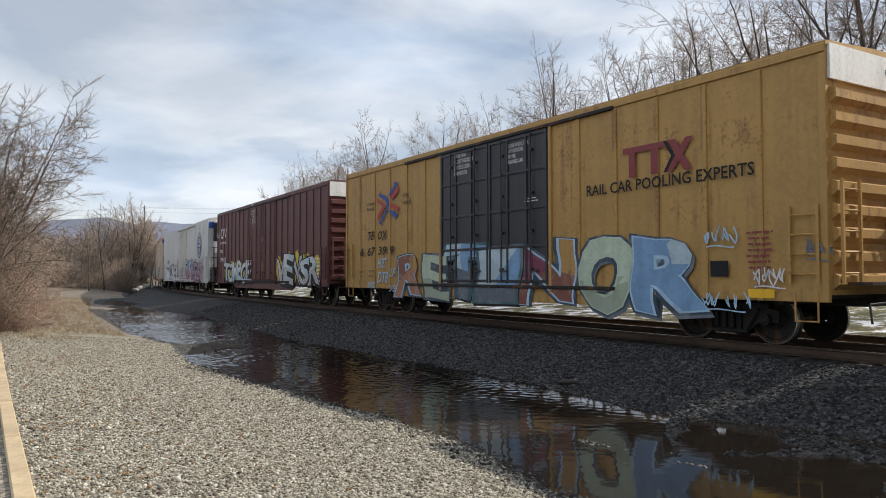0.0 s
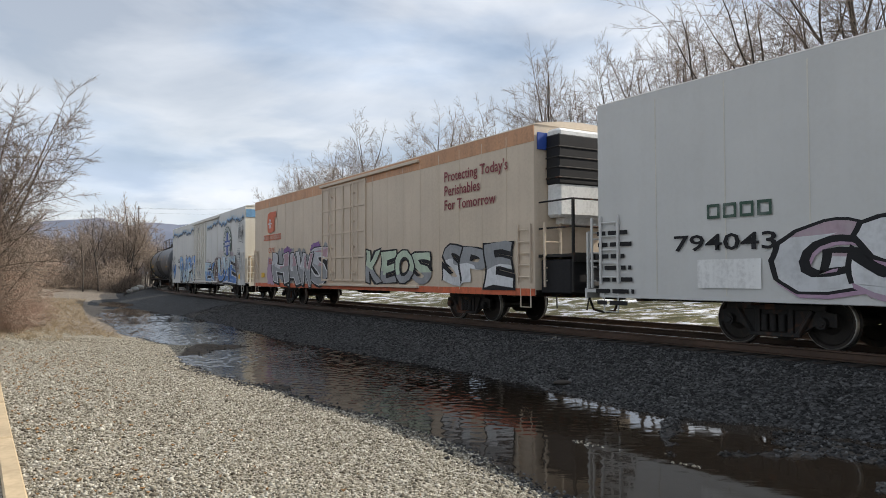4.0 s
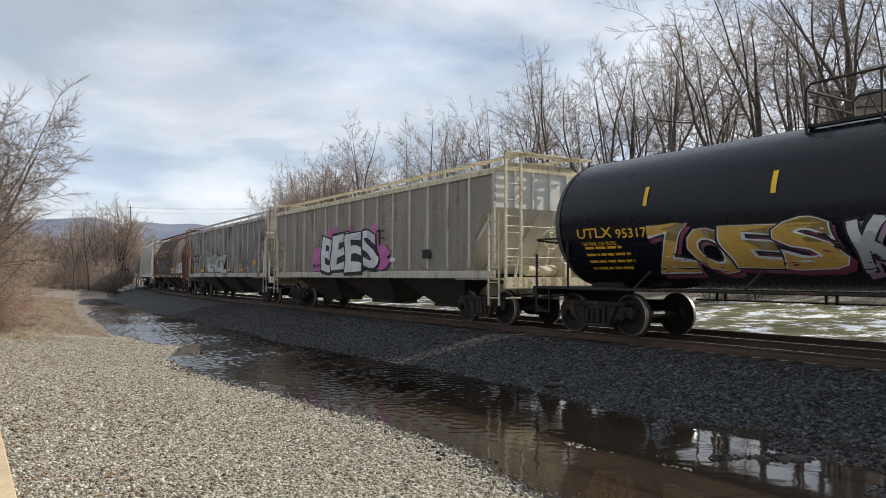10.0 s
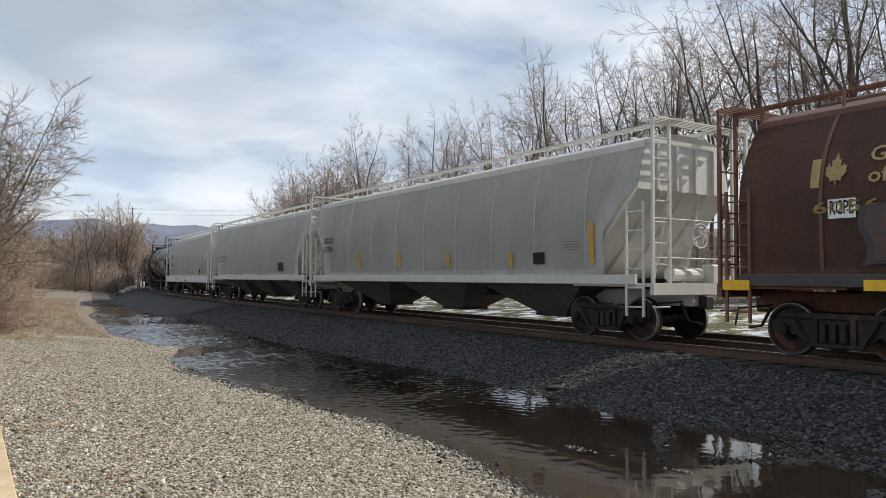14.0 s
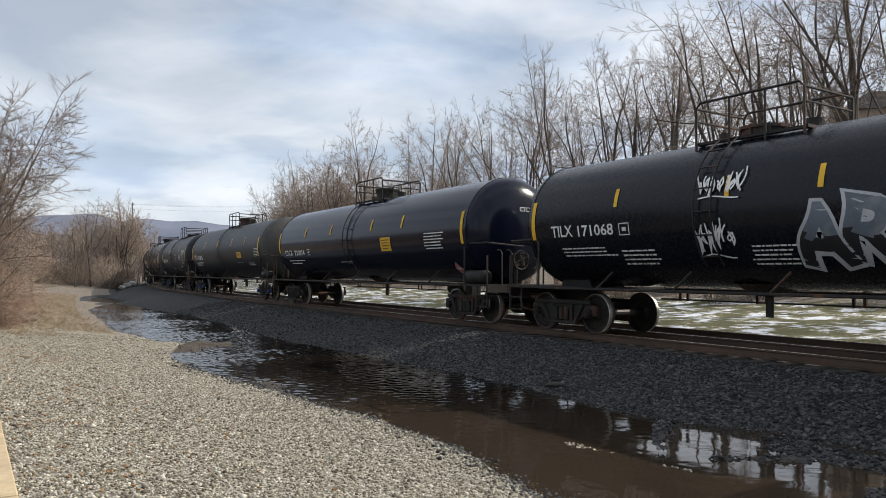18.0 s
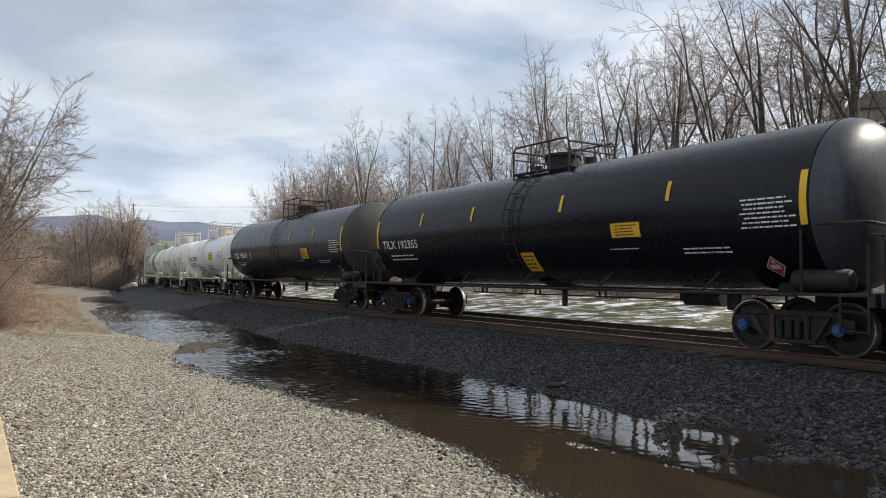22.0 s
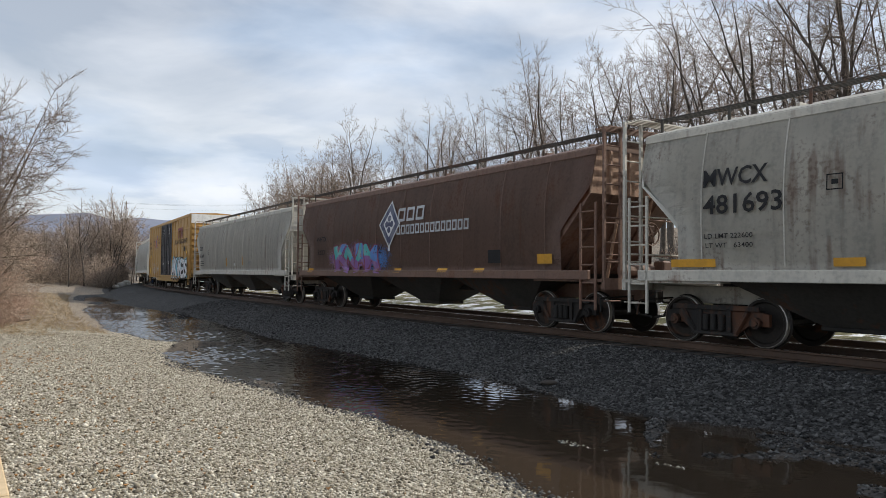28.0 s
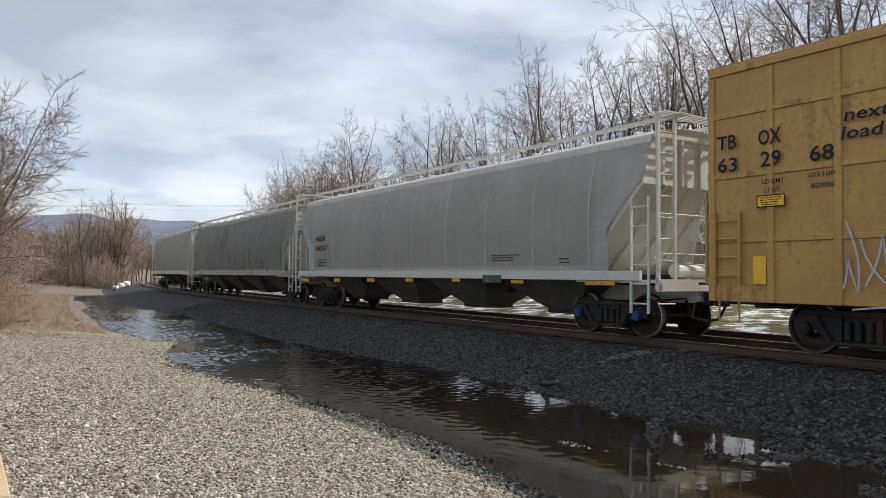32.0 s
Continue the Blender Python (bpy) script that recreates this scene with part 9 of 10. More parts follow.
print_lines(6, -8.17, 1.72, 1.6, 0.25, 3, M_YELLOW)
stripes(7, (-6.04, -3.19, -0.4, 2.39, 5.26, 8.5))
panel(7, 1.41, 2.34, 0.73, 0.39, M_YELLOW, 'marking')
words(7, 'UTLX', -8.02, 2.15, 0.22, 1.05, M_YELLOW)
words(7, 'THE TANK CAR PEOPLE', -7.93, 1.99, 0.08, 1.04, M_YELLOW)
words(7, '953178', -6.86, 2.12, 0.2, 1.01, M_YELLOW)
print_lines(7, -7.93, 1.43, 1.39, 0.59, 4, M_YELLOW)
print_lines(7, 7.17, 2.1, 1.14, 0.54, 6, M_WHITEMARK)
words(7, 'Liquefied Petroleum Gas', 5.22, 2.07, 0.11, 1.59, M_YELLOW)
panel(7, 4.62, 1.83, 0.6, 0.22, M_G_PINK, 'marking')
panel(7, 6.55, 1.68, 0.51, 0.28, M_BLACKMARK, 'marking')
piece(7, -6.0, 1.4, 3.8, 0.95, 'ZOES', (M_G_GOLD, M_G_GOLD, M_G_STRAW), M_BLACKPATCH, M_G_WHITE, M_G_MAROON, None, 44, 1.2)
piece(7, -1.9, 1.4, 2.8, 0.95, 'KEYN', (M_G_WHITE, M_G_SILVER), M_BLACKPATCH, None, M_G_MAUVE, None, 45, 1.15)
piece(7, 1.05, 1.4, 3.1, 0.9, 'DERKO', (M_G_MAROON, M_BLACKPATCH), M_G_PINK, None, None, None, 46, 1.1)
placard(7, 7.98, 1.48)
haze(8, -3.93, 1.49, 1.15, 0.77, M_G_MAGENTA, 4)
haze(8, 1.02, 1.53, 1.49, 0.73, M_G_MAGENTA, 4)
piece(8, -3.0, 1.5, 4.55, 1.45, 'BEES', (M_G_WHITE, M_G_WHITE, M_G_SILVER), M_BLACKMARK, None, M_BLACKMARK, M_G_MAGENTA, 42, 1.18)
words(8, 'ITC', 1.64, 2.53, 0.33, 0.57, M_BLACKMARK)
words(8, 'MEOW!', -3.89, 1.65, 0.15, 0.64, M_BLACKMARK)
panel(8, 2.65, 1.78, 0.39, 0.13, M_G_WHITE, 'marking')
panel(8, 4.73, 1.84, 0.46, 0.27, M_BLACKMARK, 'marking')
piece(9, -2.9, 1.5, 4.1, 1.05, 'EXOZ', (M_G_GREEN, M_G_SILVER, M_G_GREEN), M_BLACKMARK, M_G_SILVER, None, None, 41, 1.3)
panel(9, -7.1, 2.2, 0.62, 0.42, M_BLACKMARK, 'marking')
panel(9, -6.36, 2.2, 0.62, 0.42, M_BLACKMARK, 'marking')
words(9, 'RC', -7.04, 2.27, 0.26, 0.5, M_WHITEMARK)
words(9, 'PE', -6.3, 2.27, 0.26, 0.5, M_WHITEMARK)
words(9, '48', -5.4, 2.3, 0.28, 0.5, M_G_GREY)
words(9, '18', -4.4, 2.3, 0.28, 0.5, M_G_GREY)
panel(9, 5.07, 1.8, 0.4, 0.35, M_G_DARKGREEN, 'marking')
panel(9, 4.23, 1.83, 0.47, 0.31, M_G_BROWN, 'marking')
panel(9, -6.88, 1.72, 0.34, 0.17, M_YELLOW, 'marking')
panel(9, -4.81, 1.56, 0.68, 0.16, M_YELLOW, 'marking')
panel(9, -1.15, 1.55, 0.5, 0.13, M_YELLOW, 'marking')
panel(9, 1.61, 1.56, 0.53, 0.11, M_YELLOW, 'marking')
panel(9, 4.23, 1.55, 0.52, 0.1, M_YELLOW, 'marking')
panel(9, 6.55, 1.86, 0.33, 0.22, M_YELLOW, 'marking')
words(10, 'Government\nof Canada', -5.3, 2.81, 0.24, 1.93, M_STRAWTEXT)
words(10, 'Gouvernement\ndu Canada', -3.02, 2.8, 0.23, 2.53, M_STRAWTEXT)
wheat(10, 2.42, 1.5, 4.15, 2.54, )
panel(10, -6.22, 2.81, 0.15, 0.48, M_STRAWTEXT, 'marking')
leaf_mark(10, -5.98, 2.82, 0.34, 0.55, M_STRAWTEXT)
panel(10, -5.92, 2.29, 0.44, 0.31, M_WHITEMARK, 'marking')
words(10, 'RCPE', -5.89, 2.35, 0.23, 0.38, M_BLACKMARK)
words(10, '60561', -6.17, 2.38, 0.19, 1.24, M_G_STRAW)
piece(10, 4.75, 1.5, 1.75, 0.75, 'GES', (M_G_WHITE, M_G_WHITE, M_G_SILVER), M_G_MAUVE, None, M_BLACKMARK, None, 52, 1.15)
piece(10, -5.2, 1.55, 5.9, 0.95, 'BURC', (M_G_DUSK, M_G_SOOT), M_G_DUSK, None, None, None, 51, 1.1)
scrawl(10, 1.61, 1.52, 0.91, 0.47, M_WHITEMARK, 5)
scrawl(10, 4.05, 1.56, 0.64, 0.3, M_WHITEMARK, 4)
panel(10, -7.85, 1.13, 0.54, 0.18, M_YELLOW, 'marking')
panel(10, -5.36, 1.15, 0.56, 0.17, M_YELLOW, 'marking')
panel(10, -2.16, 1.18, 0.52, 0.14, M_YELLOW, 'marking')
panel(10, 1.1, 1.2, 0.53, 0.13, M_YELLOW, 'marking')
panel(10, 4.26, 1.23, 0.54, 0.1, M_YELLOW, 'marking')
panel(10, 6.57, 1.17, 0.5, 0.21, M_YELLOW, 'marking')
panel(11, 5.26, 1.67, 0.42, 0.28, M_BLACKMARK, 'marking')
print_lines(11, 6.34, 1.95, 0.66, 0.25, 4, M_G_GREY)
blocks(11, 4, -7.59, 2.64, 0.2, 0.83, M_BLACKMARK)
words(11, '3278', -7.58, 2.31, 0.2, 0.83, M_BLACKMARK)
panel(11, -4.61, 1.7, 0.23, 0.5, M_G_OCHRE, 'marking')
panel(11, -1.57, 1.67, 0.18, 0.45, M_G_OCHRE, 'marking')
panel(11, 1.34, 1.64, 0.15, 0.41, M_G_OCHRE, 'marking')
panel(11, 4.32, 1.61, 0.12, 0.36, M_G_OCHRE, 'marking')
panel(11, 7.23, 1.67, 0.14, 0.89, M_G_OCHRE, 'marking')
panel(12, 4.07, 1.61, 0.77, 0.38, M_BLACKMARK, 'marking')
blocks(12, 4, -6.76, 2.2, 0.3, 1.95, M_G_GREY)
words(13, 'ACFX', -5.57, 2.63, 0.31, 1.12, M_BLACKMARK)
words(13, '27764', -5.57, 2.06, 0.31, 1.28, M_BLACKMARK)
words(13, 'LD LMT   157900', -5.54, 1.79, 0.08, 1.23, M_BLACKMARK)
words(13, 'LT WT     65100', -5.54, 1.66, 0.09, 1.23, M_BLACKMARK)
words(13, 'OPEN HATCH COVERS BEFORE', 0.09, 1.03, 0.08, 1.04, M_BLACKMARK)
words(13, 'UNLOADING COMPARTMENTS', 0.13, 0.95, 0.07, 0.98, M_BLACKMARK)
words(13, 'WARNING', 0.19, 1.83, 0.09, 0.52, M_MARKRED)
print_lines(13, 0.16, 1.59, 0.69, 0.16, 3, M_BLACKMARK)
panel(13, -3.03, 2.44, 0.25, 0.26, M_BLACKMARK, 'outline')
panel(13, 4.79, 1.54, 0.43, 0.29, M_BLACKMARK, 'marking')
panel(13, 6.16, 1.43, 0.12, 0.91, M_G_OCHRE, 'marking')
print_lines(13, 1.97, 1.54, 1.05, 0.1, 2, M_BLACKMARK)
print_lines(13, 5.5, 1.91, 0.52, 0.17, 3, M_BLACKMARK)
panel(13, -6.54, 1.44, 0.22, 0.65, M_G_OCHRE, 'marking')
panel(13, -3.71, 1.44, 0.17, 0.57, M_G_OCHRE, 'marking')
panel(13, -1.04, 1.44, 0.12, 0.5, M_G_OCHRE, 'marking')
panel(13, 0.99, 1.44, 0.09, 0.43, M_G_OCHRE, 'marking')
print_lines(13, -3.63, 1.12, 1.37, 0.11, 2, M_BLACKMARK)
print_lines(13, 0.07, 1.03, 1.04, 0.2, 3, M_BLACKMARK)
stripes(14, (-5.5, -2.54, 0.22, 1.99))
words(14, 'TILX', -4.58, 2.22, 0.26, 0.71, M_WHITEMARK)
words(14, '171068', -3.69, 2.21, 0.25, 1.09, M_WHITEMARK)
panel(14, -2.44, 2.19, 0.29, 0.26, M_WHITEMARK, 'outline')
print_lines(14, -4.43, 1.75, 1.81, 0.24, 3, M_WHITEMARK)
print_lines(14, -2.54, 1.55, 1.01, 0.36, 4, M_WHITEMARK)
piece(14, 1.5, 1.5, 3.5, 1.15, 'ARES', (M_G_SLATE, M_BLACKPATCH), M_G_SILVER, None, None, None, 47, 1.12)
scrawl(14, 4.9, 2.77, 1.31, 0.36, M_WHITEMARK, 6)
scrawl(14, -0.5, 2.78, 1.1, 0.58, M_WHITEMARK, 7)
scrawl(14, -0.52, 1.7, 0.86, 0.73, M_WHITEMARK, 7)
print_lines(14, 0.54, 1.53, 1.01, 0.39, 5, M_WHITEMARK)
stripes(15, (-7.9, -4.5, -1.87, 1.67))
stripes(15, (3.88, 7.42))
words(15, 'CTCX', -6.9, 2.1, 0.23, 0.89, M_WHITEMARK)
words(15, '730874', -5.76, 2.09, 0.22, 1.13, M_WHITEMARK)
print_lines(15, -6.65, 1.71, 1.73, 0.24, 2, M_WHITEMARK)
panel(15, 2.39, 2.08, 0.76, 0.49, M_YELLOW, 'warning_label')
print_lines(15, 5.3, 2.07, 1.22, 0.54, 6, M_WHITEMARK)
panel(15, -4.3, 2.09, 0.27, 0.25, M_WHITEMARK, 'outline')
print_lines(15, -1.34, 1.74, 1.11, 0.08, 1, M_WHITEMARK)
placard(15, 6.65, 1.51)
stripes(16, (-8.1, -4.38, -0.99, 2.19, 4.87))
stripes(16, (7.43,))
words(16, 'TILX', -7.03, 2.18, 0.28, 0.84, M_WHITEMARK)
words(16, '192403', -5.98, 2.15, 0.26, 1.24, M_WHITEMARK)
print_lines(16, -6.88, 1.77, 2.06, 0.26, 2, M_WHITEMARK)
panel(16, 3.41, 2.12, 0.83, 0.33, M_YELLOW, 'warning_label')
print_lines(16, 6.67, 2.15, 0.78, 0.44, 6, M_WHITEMARK)
print_lines(16, 3.2, 1.86, 1.19, 0.05, 1, M_WHITEMARK)
print_lines(16, 5.23, 1.72, 1.27, 0.17, 2, M_WHITEMARK)
placard(16, 7.1, 1.47)
stripes(17, (-5.24, -1.94, -0.54, 2.35, 5.28))
words(17, 'ADMX', -4.83, 2.12, 0.26, 1.08, M_WHITEMARK)
words(17, '196164', -3.57, 2.14, 0.24, 1.15, M_WHITEMARK)
print_lines(17, 3.7, 2.4, 1.14, 0.54, 7, M_WHITEMARK)
print_lines(17, -1.48, 2.39, 0.63, 0.26, 3, M_WHITEMARK)
print_lines(17, 0.93, 2.2, 0.6, 0.58, 5, M_WHITEMARK)
print_lines(17, 2.54, 2.23, 0.9, 0.42, 5, M_WHITEMARK)
print_lines(17, 1.01, 1.45, 0.81, 0.29, 3, M_WHITEMARK)
print_lines(17, 3.74, 1.95, 0.82, 0.34, 4, M_WHITEMARK)
panel(17, 2.75, 1.72, 0.32, 0.11, M_WHITEMARK, 'marking')
print_lines(17, -1.13, 1.59, 0.98, 0.11, 2, M_WHITEMARK)
stripes(18, (-8.3, -4.8, -2.07, 1.6, 4.77, 7.66))
words(18, 'TILX', -7.26, 2.17, 0.26, 0.87, M_WHITEMARK)
words(18, '192355', -6.2, 2.16, 0.26, 1.2, M_WHITEMARK)
panel(18, -0.1, 1.42, 0.55, 0.5, M_YELLOW, 'warning_label')
panel(18, 3.21, 2.13, 0.85, 0.34, M_YELLOW, 'warning_label')
print_lines(18, 6.41, 2.16, 1.14, 0.57, 7, M_WHITEMARK)
print_lines(18, -7.05, 1.77, 1.99, 0.24, 2, M_WHITEMARK)
print_lines(18, 4.96, 1.75, 1.39, 0.16, 2, M_WHITEMARK)
print_lines(18, 3.01, 1.88, 1.15, 0.06, 1, M_WHITEMARK)
placard(18, 6.82, 1.51)
stripes(19, (-6.9, -4.4, -2.09, 1.78, 4.62, 7.57))
words(19, 'TILX', -6.76, 2.13, 0.29, 0.7, M_WHITEMARK)
words(19, '195069', -5.77, 2.13, 0.27, 1.2, M_WHITEMARK)
print_lines(19, -6.65, 1.76, 1.83, 0.21, 2, M_WHITEMARK)
panel(19, -4.21, 2.1, 0.28, 0.29, M_WHITEMARK, 'outline')
panel(19, 3.23, 1.97, 0.82, 0.47, M_YELLOW, 'warning_label')
print_lines(19, 6.34, 2.16, 1.08, 0.51, 6, M_WHITEMARK)
print_lines(19, 4.94, 1.78, 1.33, 0.14, 2, M_WHITEMARK)
print_lines(19, 2.35, 1.87, 1.09, 0.06, 1, M_WHITEMARK)
placard(19, 6.68, 1.5)
stripes(20, (-2.05, 0.44, 4.79))
stripes(20, (-5.32, -1.7))
words(20, 'GATX', -4.62, 2.17, 0.25, 0.87, M_BLACKMARK)
words(20, '231099', -3.55, 2.16, 0.3, 1.21, M_BLACKMARK)
words(20, 'LD LMT 216200 LB 98050 KG', -4.4, 1.94, 0.12, 1.67, M_BLACKMARK)
words(20, 'LT WT 69800 LB 31650 KG', -4.38, 1.77, 0.11, 1.7, M_BLACKMARK)
panel(20, 1.24, 2.17, 0.99, 0.48, M_YELLOW, 'warning_label')
print_lines(20, 3.51, 2.16, 1.11, 0.53, 7, M_G_GREY)
print_lines(20, -2.36, 1.6, 0.77, 0.35, 5, M_BLACKMARK)
print_lines(20, -2.61, 1.47, 1.85, 0.41, 4, M_BLACKMARK)
print_lines(20, 0.39, 1.51, 1.63, 0.4, 4, M_BLACKMARK)
stripes(21, (-2.51, 0.95, 2.36, 5.0))
words(21, 'TILX', -4.55, 2.11, 0.22, 0.79, M_BLACKMARK)
words(21, '101970', -3.57, 2.11, 0.2, 1.08, M_BLACKMARK)
print_lines(21, -4.41, 1.75, 1.79, 0.17, 2, M_BLACKMARK)
panel(21, -1.89, 1.97, 0.79, 0.36, M_G_OCHRE, 'marking')
panel(21, 1.57, 1.88, 0.74, 0.45, M_YELLOW, 'warning_label')
print_lines(21, 3.72, 2.03, 1.13, 0.47, 6, M_G_GREY)
print_lines(21, -1.71, 1.28, 1.05, 0.36, 4, M_BLACKMARK)
print_lines(21, 0.67, 1.4, 0.84, 0.32, 4, M_BLACKMARK)
print_lines(21, 2.62, 1.47, 0.69, 0.12, 3, M_BLACKMARK)
placard(21, 3.98, 1.36, False)
panel(22, 1.03, 2.13, 0.88, 0.24, M_YELLOW, 'marking')
blocks(22, 4, -5.17, 2.13, 0.21, 0.9, M_BLACKMARK)
words(22, '36191', -4.1, 2.11, 0.2, 0.96, M_BLACKMARK)
print_lines(22, 3.48, 2.12, 0.99, 0.48, 6, M_G_GREY)
panel(22, -2.2, 2.41, 0.1, 0.8, M_G_OCHRE, 'marking')
print_lines(22, 2.03, 1.7, 1.28, 0.18, 2, M_BLACKMARK)
green_band(22, -1.85, 0.94)
words(23, 'MWCX', -6.52, 2.94, 0.33, 1.3, M_BLACKMARK)
words(23, '481693', -6.51, 2.43, 0.36, 1.57, M_BLACKMARK)
words(23, 'LD LMT 222600', -6.49, 1.99, 0.09, 0.99, M_BLACKMARK)
words(23, 'LT WT   63400', -6.47, 1.82, 0.09, 0.97, M_BLACKMARK)
panel(23, -4.19, 2.69, 0.27, 0.26, M_BLACKMARK, 'outline')
words(23, 'WARNING', -2.14, 2.18, 0.1, 0.53, M_BLACKMARK)
words(23, 'WARNING', 1.95, 2.17, 0.09, 0.51, M_BLACKMARK)
print_lines(23, -2.31, 1.84, 0.92, 0.27, 3, M_BLACKMARK)
print_lines(23, 1.75, 1.82, 0.84, 0.26, 3, M_BLACKMARK)
print_lines(23, 2.69, 1.8, 0.52, 0.12, 2, M_BLACKMARK)
panel(23, -7.27, 1.47, 1.0, 0.15, M_G_OCHRE, 'marking')
panel(23, -4.1, 1.47, 0.5, 0.14, M_G_OCHRE, 'marking')
panel(23, -1.42, 1.49, 0.46, 0.12, M_G_OCHRE, 'marking')
panel(23, 1.2, 1.49, 0.47, 0.1, M_G_OCHRE, 'marking')
panel(23, 3.86, 1.5, 0.22, 0.08, M_G_OCHRE, 'marking')
diamond(24, -1.32, 2.13, 1.14, 1.55, )
blocks(24, 3, -0.23, 2.95, 0.43, 1.6, M_G_SILVER)
blocks(24, 14, -0.26, 2.54, 0.3, 4.05, M_G_SILVER)
piece(24, -4.75, 1.42, 3.1, 0.98, 'KNAM', (M_G_TEAL, M_G_PURPLE, M_G_BLUE), M_G_MAROON, None, M_G_PURPLE, None, 61, 1.4)
overspray(24, -5.7, 1.36, 1.7, 0.95, M_G_MAUVE, 4, 500)
overspray(24, -4.7, 1.45, 2.6, 1.05, M_G_PURPLE, 5, 500)
overspray(24, -2.6, 1.36, 2.0, 0.95, M_G_BLUE, 6, 900)
scrawl(24, -1.75, 2.0, 0.6, 0.3, M_BLACKMARK, 4)
scrawl(24, -5.5, 1.7, 0.5, 0.35, M_G_PURPLE, 4)
words(24, 'WHTX', -6.7, 2.51, 0.18, 0.94, M_BLACKMARK)
words(24, '5222', -6.62, 2.02, 0.17, 0.71, M_BLACKMARK)
panel(24, 6.68, 1.57, 0.53, 0.23, M_G_OCHRE, 'marking')
panel(24, 4.68, 1.6, 0.54, 0.34, M_BLACKMARK, 'marking')
panel(24, -7.56, 1.34, 0.48, 0.16, M_G_OCHRE, 'marking')
panel(24, -0.42, 1.35, 0.44, 0.13, M_G_OCHRE, 'marking')
panel(24, 2.2, 1.36, 0.51, 0.11, M_G_OCHRE, 'marking')
panel(24, 4.07, 1.36, 0.44, 0.11, M_G_OCHRE, 'marking')
blocks(25, 4, -7.33, 2.61, 0.22, 0.65, M_BLACKMARK)
words(25, '55664', -7.32, 2.17, 0.22, 0.95, M_BLACKMARK)
print_lines(25, -7.23, 1.67, 0.87, 0.34, 3, M_BLACKMARK)
panel(25, -5.44, 2.35, 0.27, 0.25, M_BLACKMARK, 'outline')
panel(25, -1.35, 1.64, 0.16, 0.46, M_G_OCHRE, 'marking')
panel(25, 1.71, 1.68, 0.13, 0.44, M_G_OCHRE, 'marking')
print_lines(25, 2.78, 1.66, 0.48, 0.23, 4, M_G_GREY)
panel(25, 0.16, 1.67, 0.28, 0.12, M_WHITEMARK, 'marking')
words(26, 'RAIL CAR POOLING EXPERTS', 3.6, 3.25, 0.3, 4.73, M_BLACKMARK)
tee_logo(26, 4.92, 3.63, 1.86, 0.71, M_MARKRED)
cross_logo(26, -5.82, 3.05, 1.29, 1.19, )
words(26, 'next\nload', -6.82, 3.45, 0.19, 0.67, M_BLACKMARK, 0.4)
words(26, 'any\nroad', -4.16, 3.57, 0.16, 0.7, M_BLACKMARK, 0.4)
words(26, 'TB', -9.1, 3.58, 0.25, 0.4, M_BLACKMARK)
words(26, 'OX', -8.28, 3.56, 0.27, 0.42, M_BLACKMARK)
words(26, '63', -9.09, 3.17, 0.26, 0.4, M_BLACKMARK)
words(26, '29', -8.24, 3.18, 0.27, 0.38, M_BLACKMARK)
words(26, '68', -7.37, 3.17, 0.26, 0.4, M_BLACKMARK)
words(26, 'LD LMT', -8.21, 2.89, 0.08, 0.41, M_BLACKMARK)
words(26, 'LT WT', -8.17, 2.74, 0.08, 0.29, M_BLACKMARK)
words(26, '205100', -7.41, 2.92, 0.08, 0.45, M_BLACKMARK)
words(26, '80900', -7.35, 2.74, 0.08, 0.38, M_BLACKMARK)
panel(26, -8.32, 2.49, 0.52, 0.21, M_YELLOW, 'warning_label')
panel(26, 7.21, 2.7, 0.43, 0.31, M_BLACKMARK, 'marking')
panel(26, 8.06, 2.54, 0.41, 0.18, M_YELLOW, 'marking')
panel(26, -8.4, 1.18, 0.25, 0.48, M_YELLOW, 'marking')
haze(26, 2.6, 0.92, 0.96, 1.06, M_G_SKY, 5)
haze(26, 3.55, 1.88, 4.91, 0.44, M_G_SKY, 7)
piece(26, 2.6, 0.75, 3.1, 1.5, 'AKW', (M_G_WHITE, M_G_WHITE, M_G_ICE), M_BLACKMARK, None, M_BLACKMARK, M_G_SKY, 71, 1.3)
piece(26, 5.5, 0.8, 2.9, 1.4, 'METS', (M_G_WHITE, M_G_WHITE, M_G_ICE), M_BLACKMARK, None, M_BLACKMARK, M_G_SKY, 72, 1.3)
scrawl(26, -7.06, 0.78, 3.56, 1.45, M_G_SILVER, 8)
panel(26, 0.92, 1.91, 0.24, 0.21, M_WHITEMARK, 'marking')
panel(26, -1.66, 1.89, 0.33, 0.21, M_WHITEMARK, 'marking')
panel(26, 0.66, 1.9, 0.16, 0.14, M_G_RED, 'marking')
panel(26, -1.86, 1.88, 0.15, 0.15, M_G_RED, 'marking')
panel(26, 0.18, 1.5, 0.17, 0.54, M_YELLOW, 'marking')
words(26, 'CLOSE AND LOCK\nBOTH DOORS\nBEFORE\nMOVING CAR', 0.9, 4.07, 0.1, 0.62, M_WHITEMARK)
words(26, 'CLOSE THIS DOOR\nBEFORE CLOSING\nMAIN DOOR', -1.61, 4.06, 0.12, 0.71, M_WHITEMARK)
words(27, 'AEX', -7.51, 2.57, 0.2, 0.96, M_BLACKMARK)
words(27, '36567', -7.49, 2.19, 0.22, 1.17, M_BLACKMARK)
print_lines(27, -7.36, 1.58, 1.11, 0.31, 3, M_BLACKMARK)
panel(27, 3.84, 1.11, 0.81, 0.19, M_G_DARKGREEN, 'marking')
print_lines(27, 4.11, 1.65, 1.26, 0.19, 3, M_BLACKMARK)
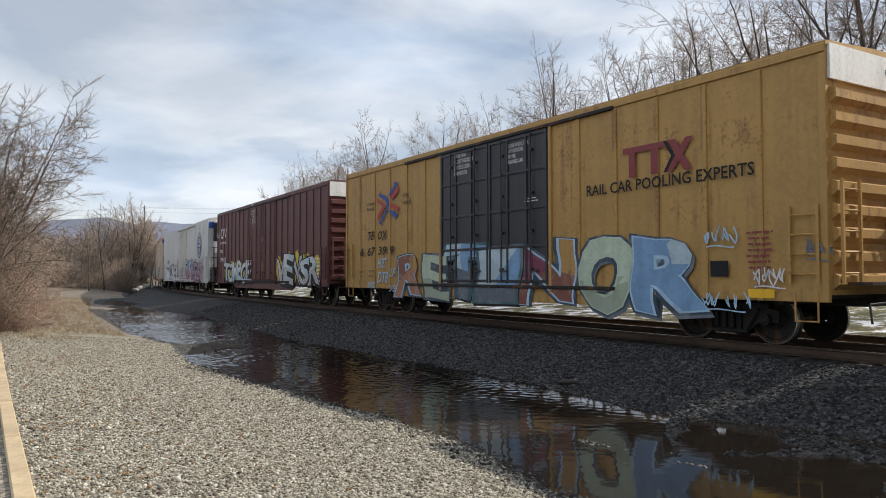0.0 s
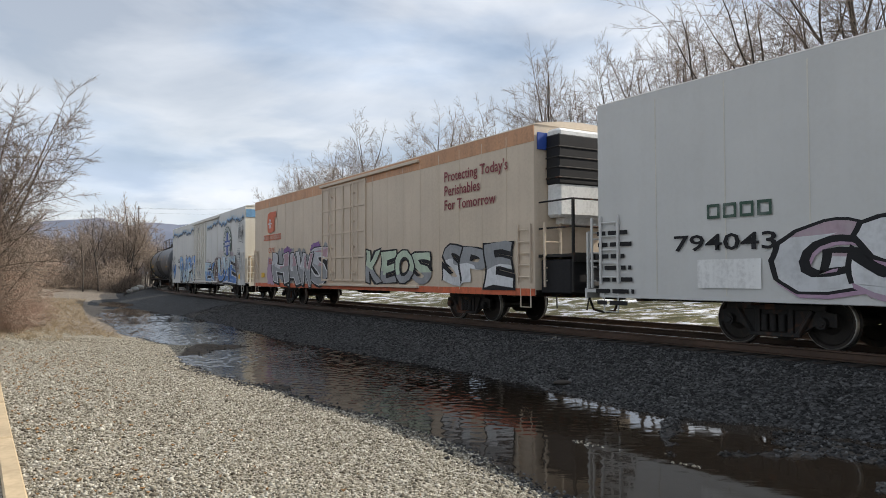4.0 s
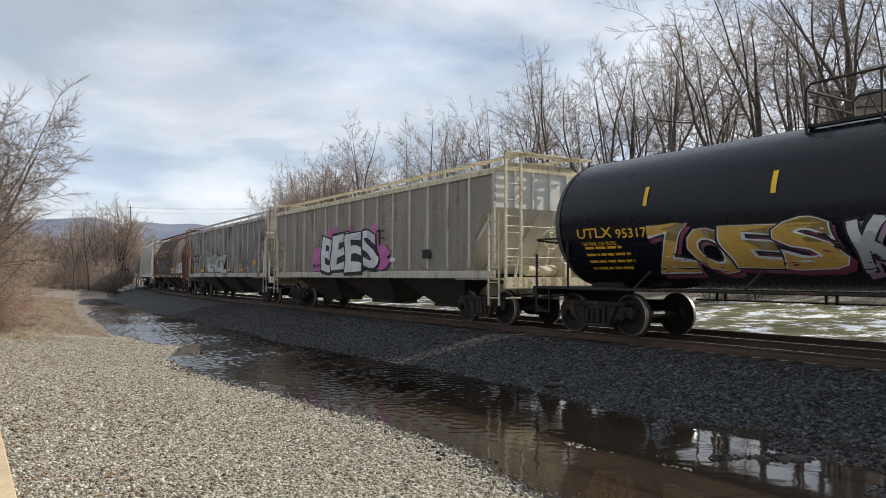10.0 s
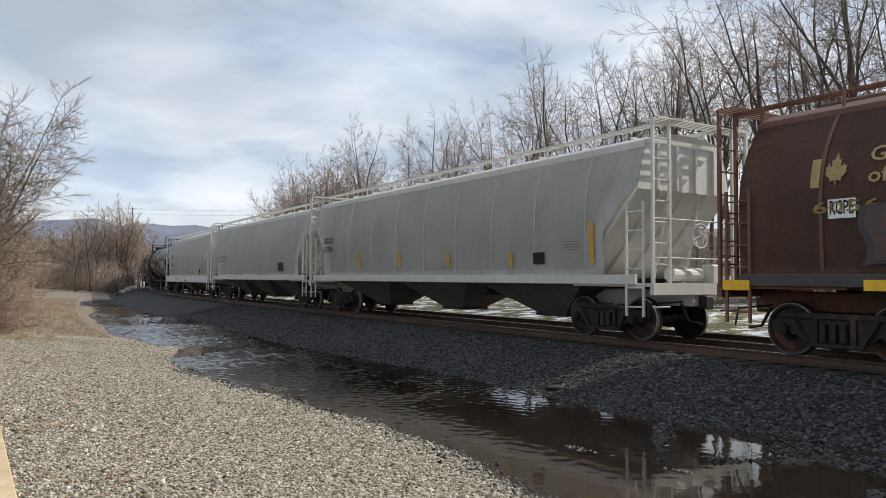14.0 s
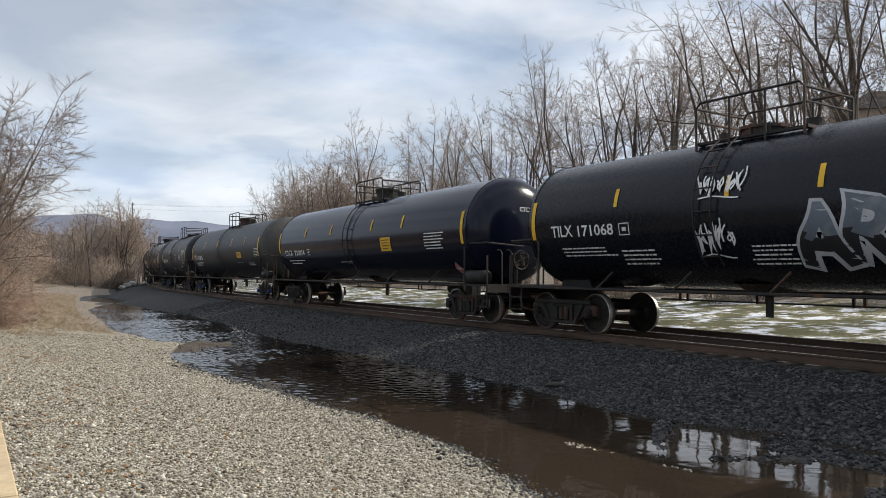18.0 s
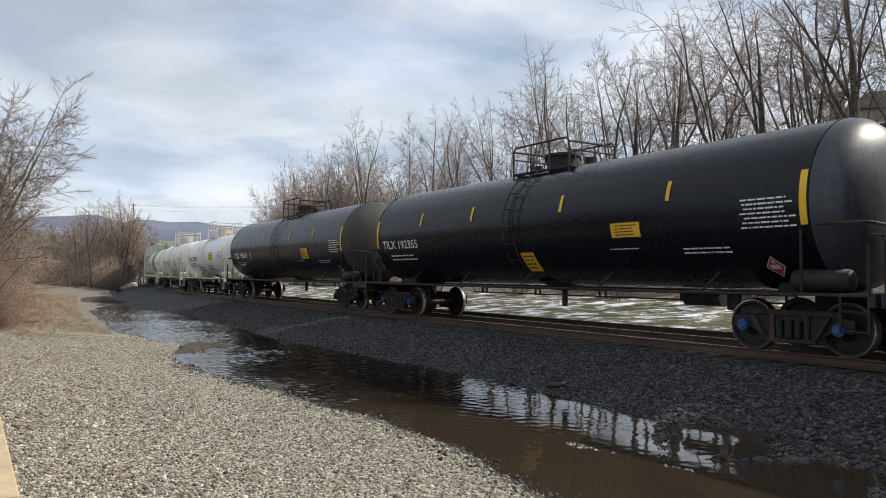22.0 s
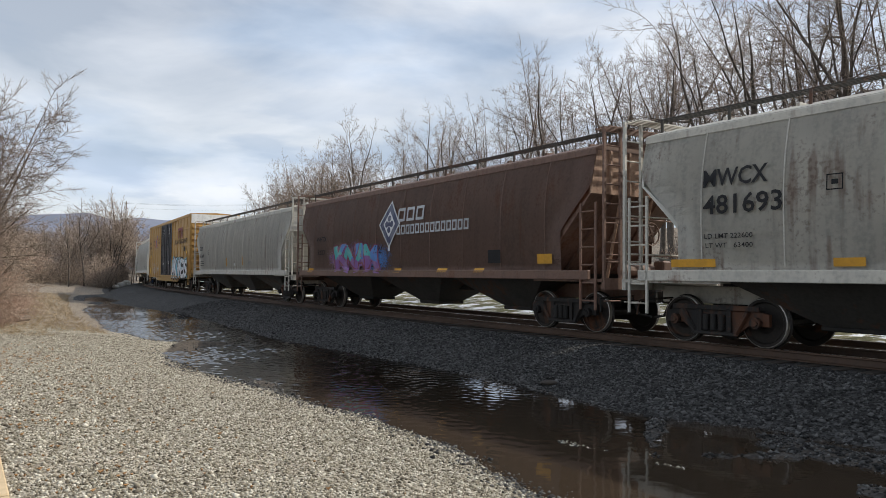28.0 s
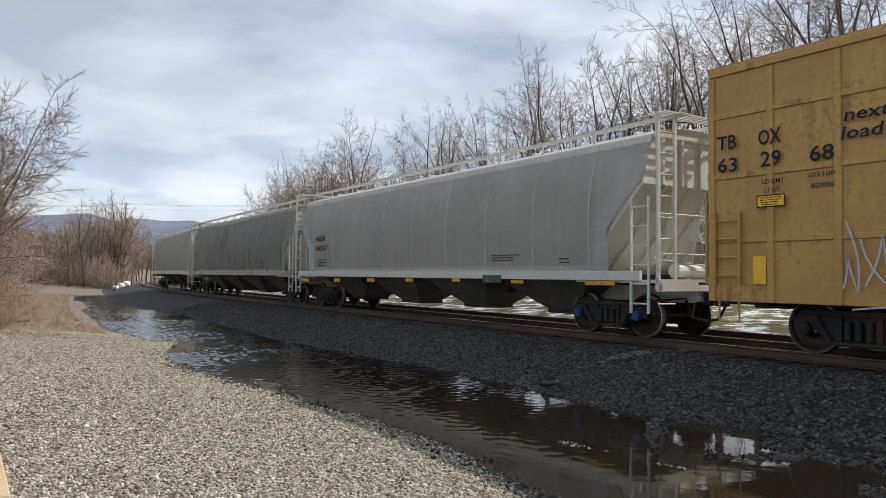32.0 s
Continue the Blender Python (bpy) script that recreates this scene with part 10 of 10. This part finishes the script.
print_lines(27, 6.77, 1.56, 0.42, 0.17, 2, M_BLACKMARK)
panel(27, -8.83, 0.98, 0.8, 0.13, M_G_OCHRE, 'marking')
panel(27, -5.6, 1.01, 0.5, 0.13, M_G_OCHRE, 'marking')
panel(27, -2.89, 1.05, 0.55, 0.11, M_G_OCHRE, 'marking')
panel(27, -0.25, 1.08, 0.45, 0.1, M_G_OCHRE, 'marking')
panel(27, 2.36, 1.11, 0.42, 0.09, M_G_OCHRE, 'marking')
panel(27, 5.06, 1.1, 0.49, 0.08, M_G_OCHRE, 'marking')
panel(27, 7.69, 1.1, 0.9, 0.09, M_G_OCHRE, 'marking')
for _n, _t in ((14, "TILX 171068"), (15, "CTCX 730874"), (16, "TILX 192403"), (17, "ADMX 196164"), (18, "TILX 192355"), (19, "TILX 195069")):
    head_words(_n, _t, -0.12, 3.12, 0.13, 0.95, M_WHITEMARK)
for _n, _t in ((20, "GATX 231099"), (21, "TILX 101970")):
    head_words(_n, _t, -0.12, 2.92, 0.1, 0.8, M_BLACKMARK)
head_words(7, "UTLX 953178", -0.3, 3.1, 0.12, 0.95, M_YELLOW)
head_words(6, "UTLX 953412", -0.3, 3.1, 0.12, 0.95, M_YELLOW)
end_words(2, "EXCESS HEIGHT CAR", 0.1, 4.72, 0.09, 1.2, M_BLACKMARK)
end_words(1, "EXCESS HEIGHT CAR", 0.1, 4.72, 0.09, 1.2, M_BLACKMARK)
end_words(26, "EXCESS HEIGHT CAR", 0.1, 4.72, 0.09, 1.2, M_BLACKMARK)
end_words(5, "EXCESS HEIGHT CAR", -0.75, 4.05, 0.11, 1.5, M_BLACKMARK)
_bm = bmnew()
box(_bm, 11.30, 11.32, -1.5, 1.5, 4.42, 4.84)
part("end_band", _bm, M_G_BLUEBAND, CARS[5][0], "pale blue band across the top of the end")

# ---- movement ----
def run(t):
    """Metres that the train has gone at t seconds."""
    q = t / 32.0
    return 32 * (14.9279 * q - 0.2200 * q**2 + 0.0813 * q**3 + 0.0175 * q**4 - 0.0281 * q**5)


def wagon_pose(mid, half, t):
    s = mid - run(t)
    xa, ya, _ = spot(s - half)
    xb, yb, _ = spot(s + half)
    return Matrix.Translation(((xa + xb) / 2, (ya + yb) / 2, 0)) @ pose(0, 0, 0, 0, 0, math.degrees(math.atan2(ya - yb, xa - xb)))


def motions():
    for n, (car, front, rear) in CARS.items():
        mid, half = (front + rear) / 2, (rear - front) / 2 - 1.4
        walk(car, [(t, wagon_pose(mid, half, t)) for t in range(0, 33)])
        car["mid"] = mid
    for w, car, dx in WHEELSETS:
        mid = car["mid"]
        at = [i / FPS for i in range(int(32 * FPS) + 1) if -14 < mid - run(i / FPS) < 30]
        if not at:
            continue
        rows = []
        for t in [0.0] * (at[0] > 0) + at + [32.0] * (at[-1] < 32):
            a = math.degrees((run(min(max(t, at[0]), at[-1])) - run(at[0])) / 0.457) % 360
            rows.append((t, pose(dx, 0, 0.457, 0, a, 0)))
        walk(w, rows)


motions()
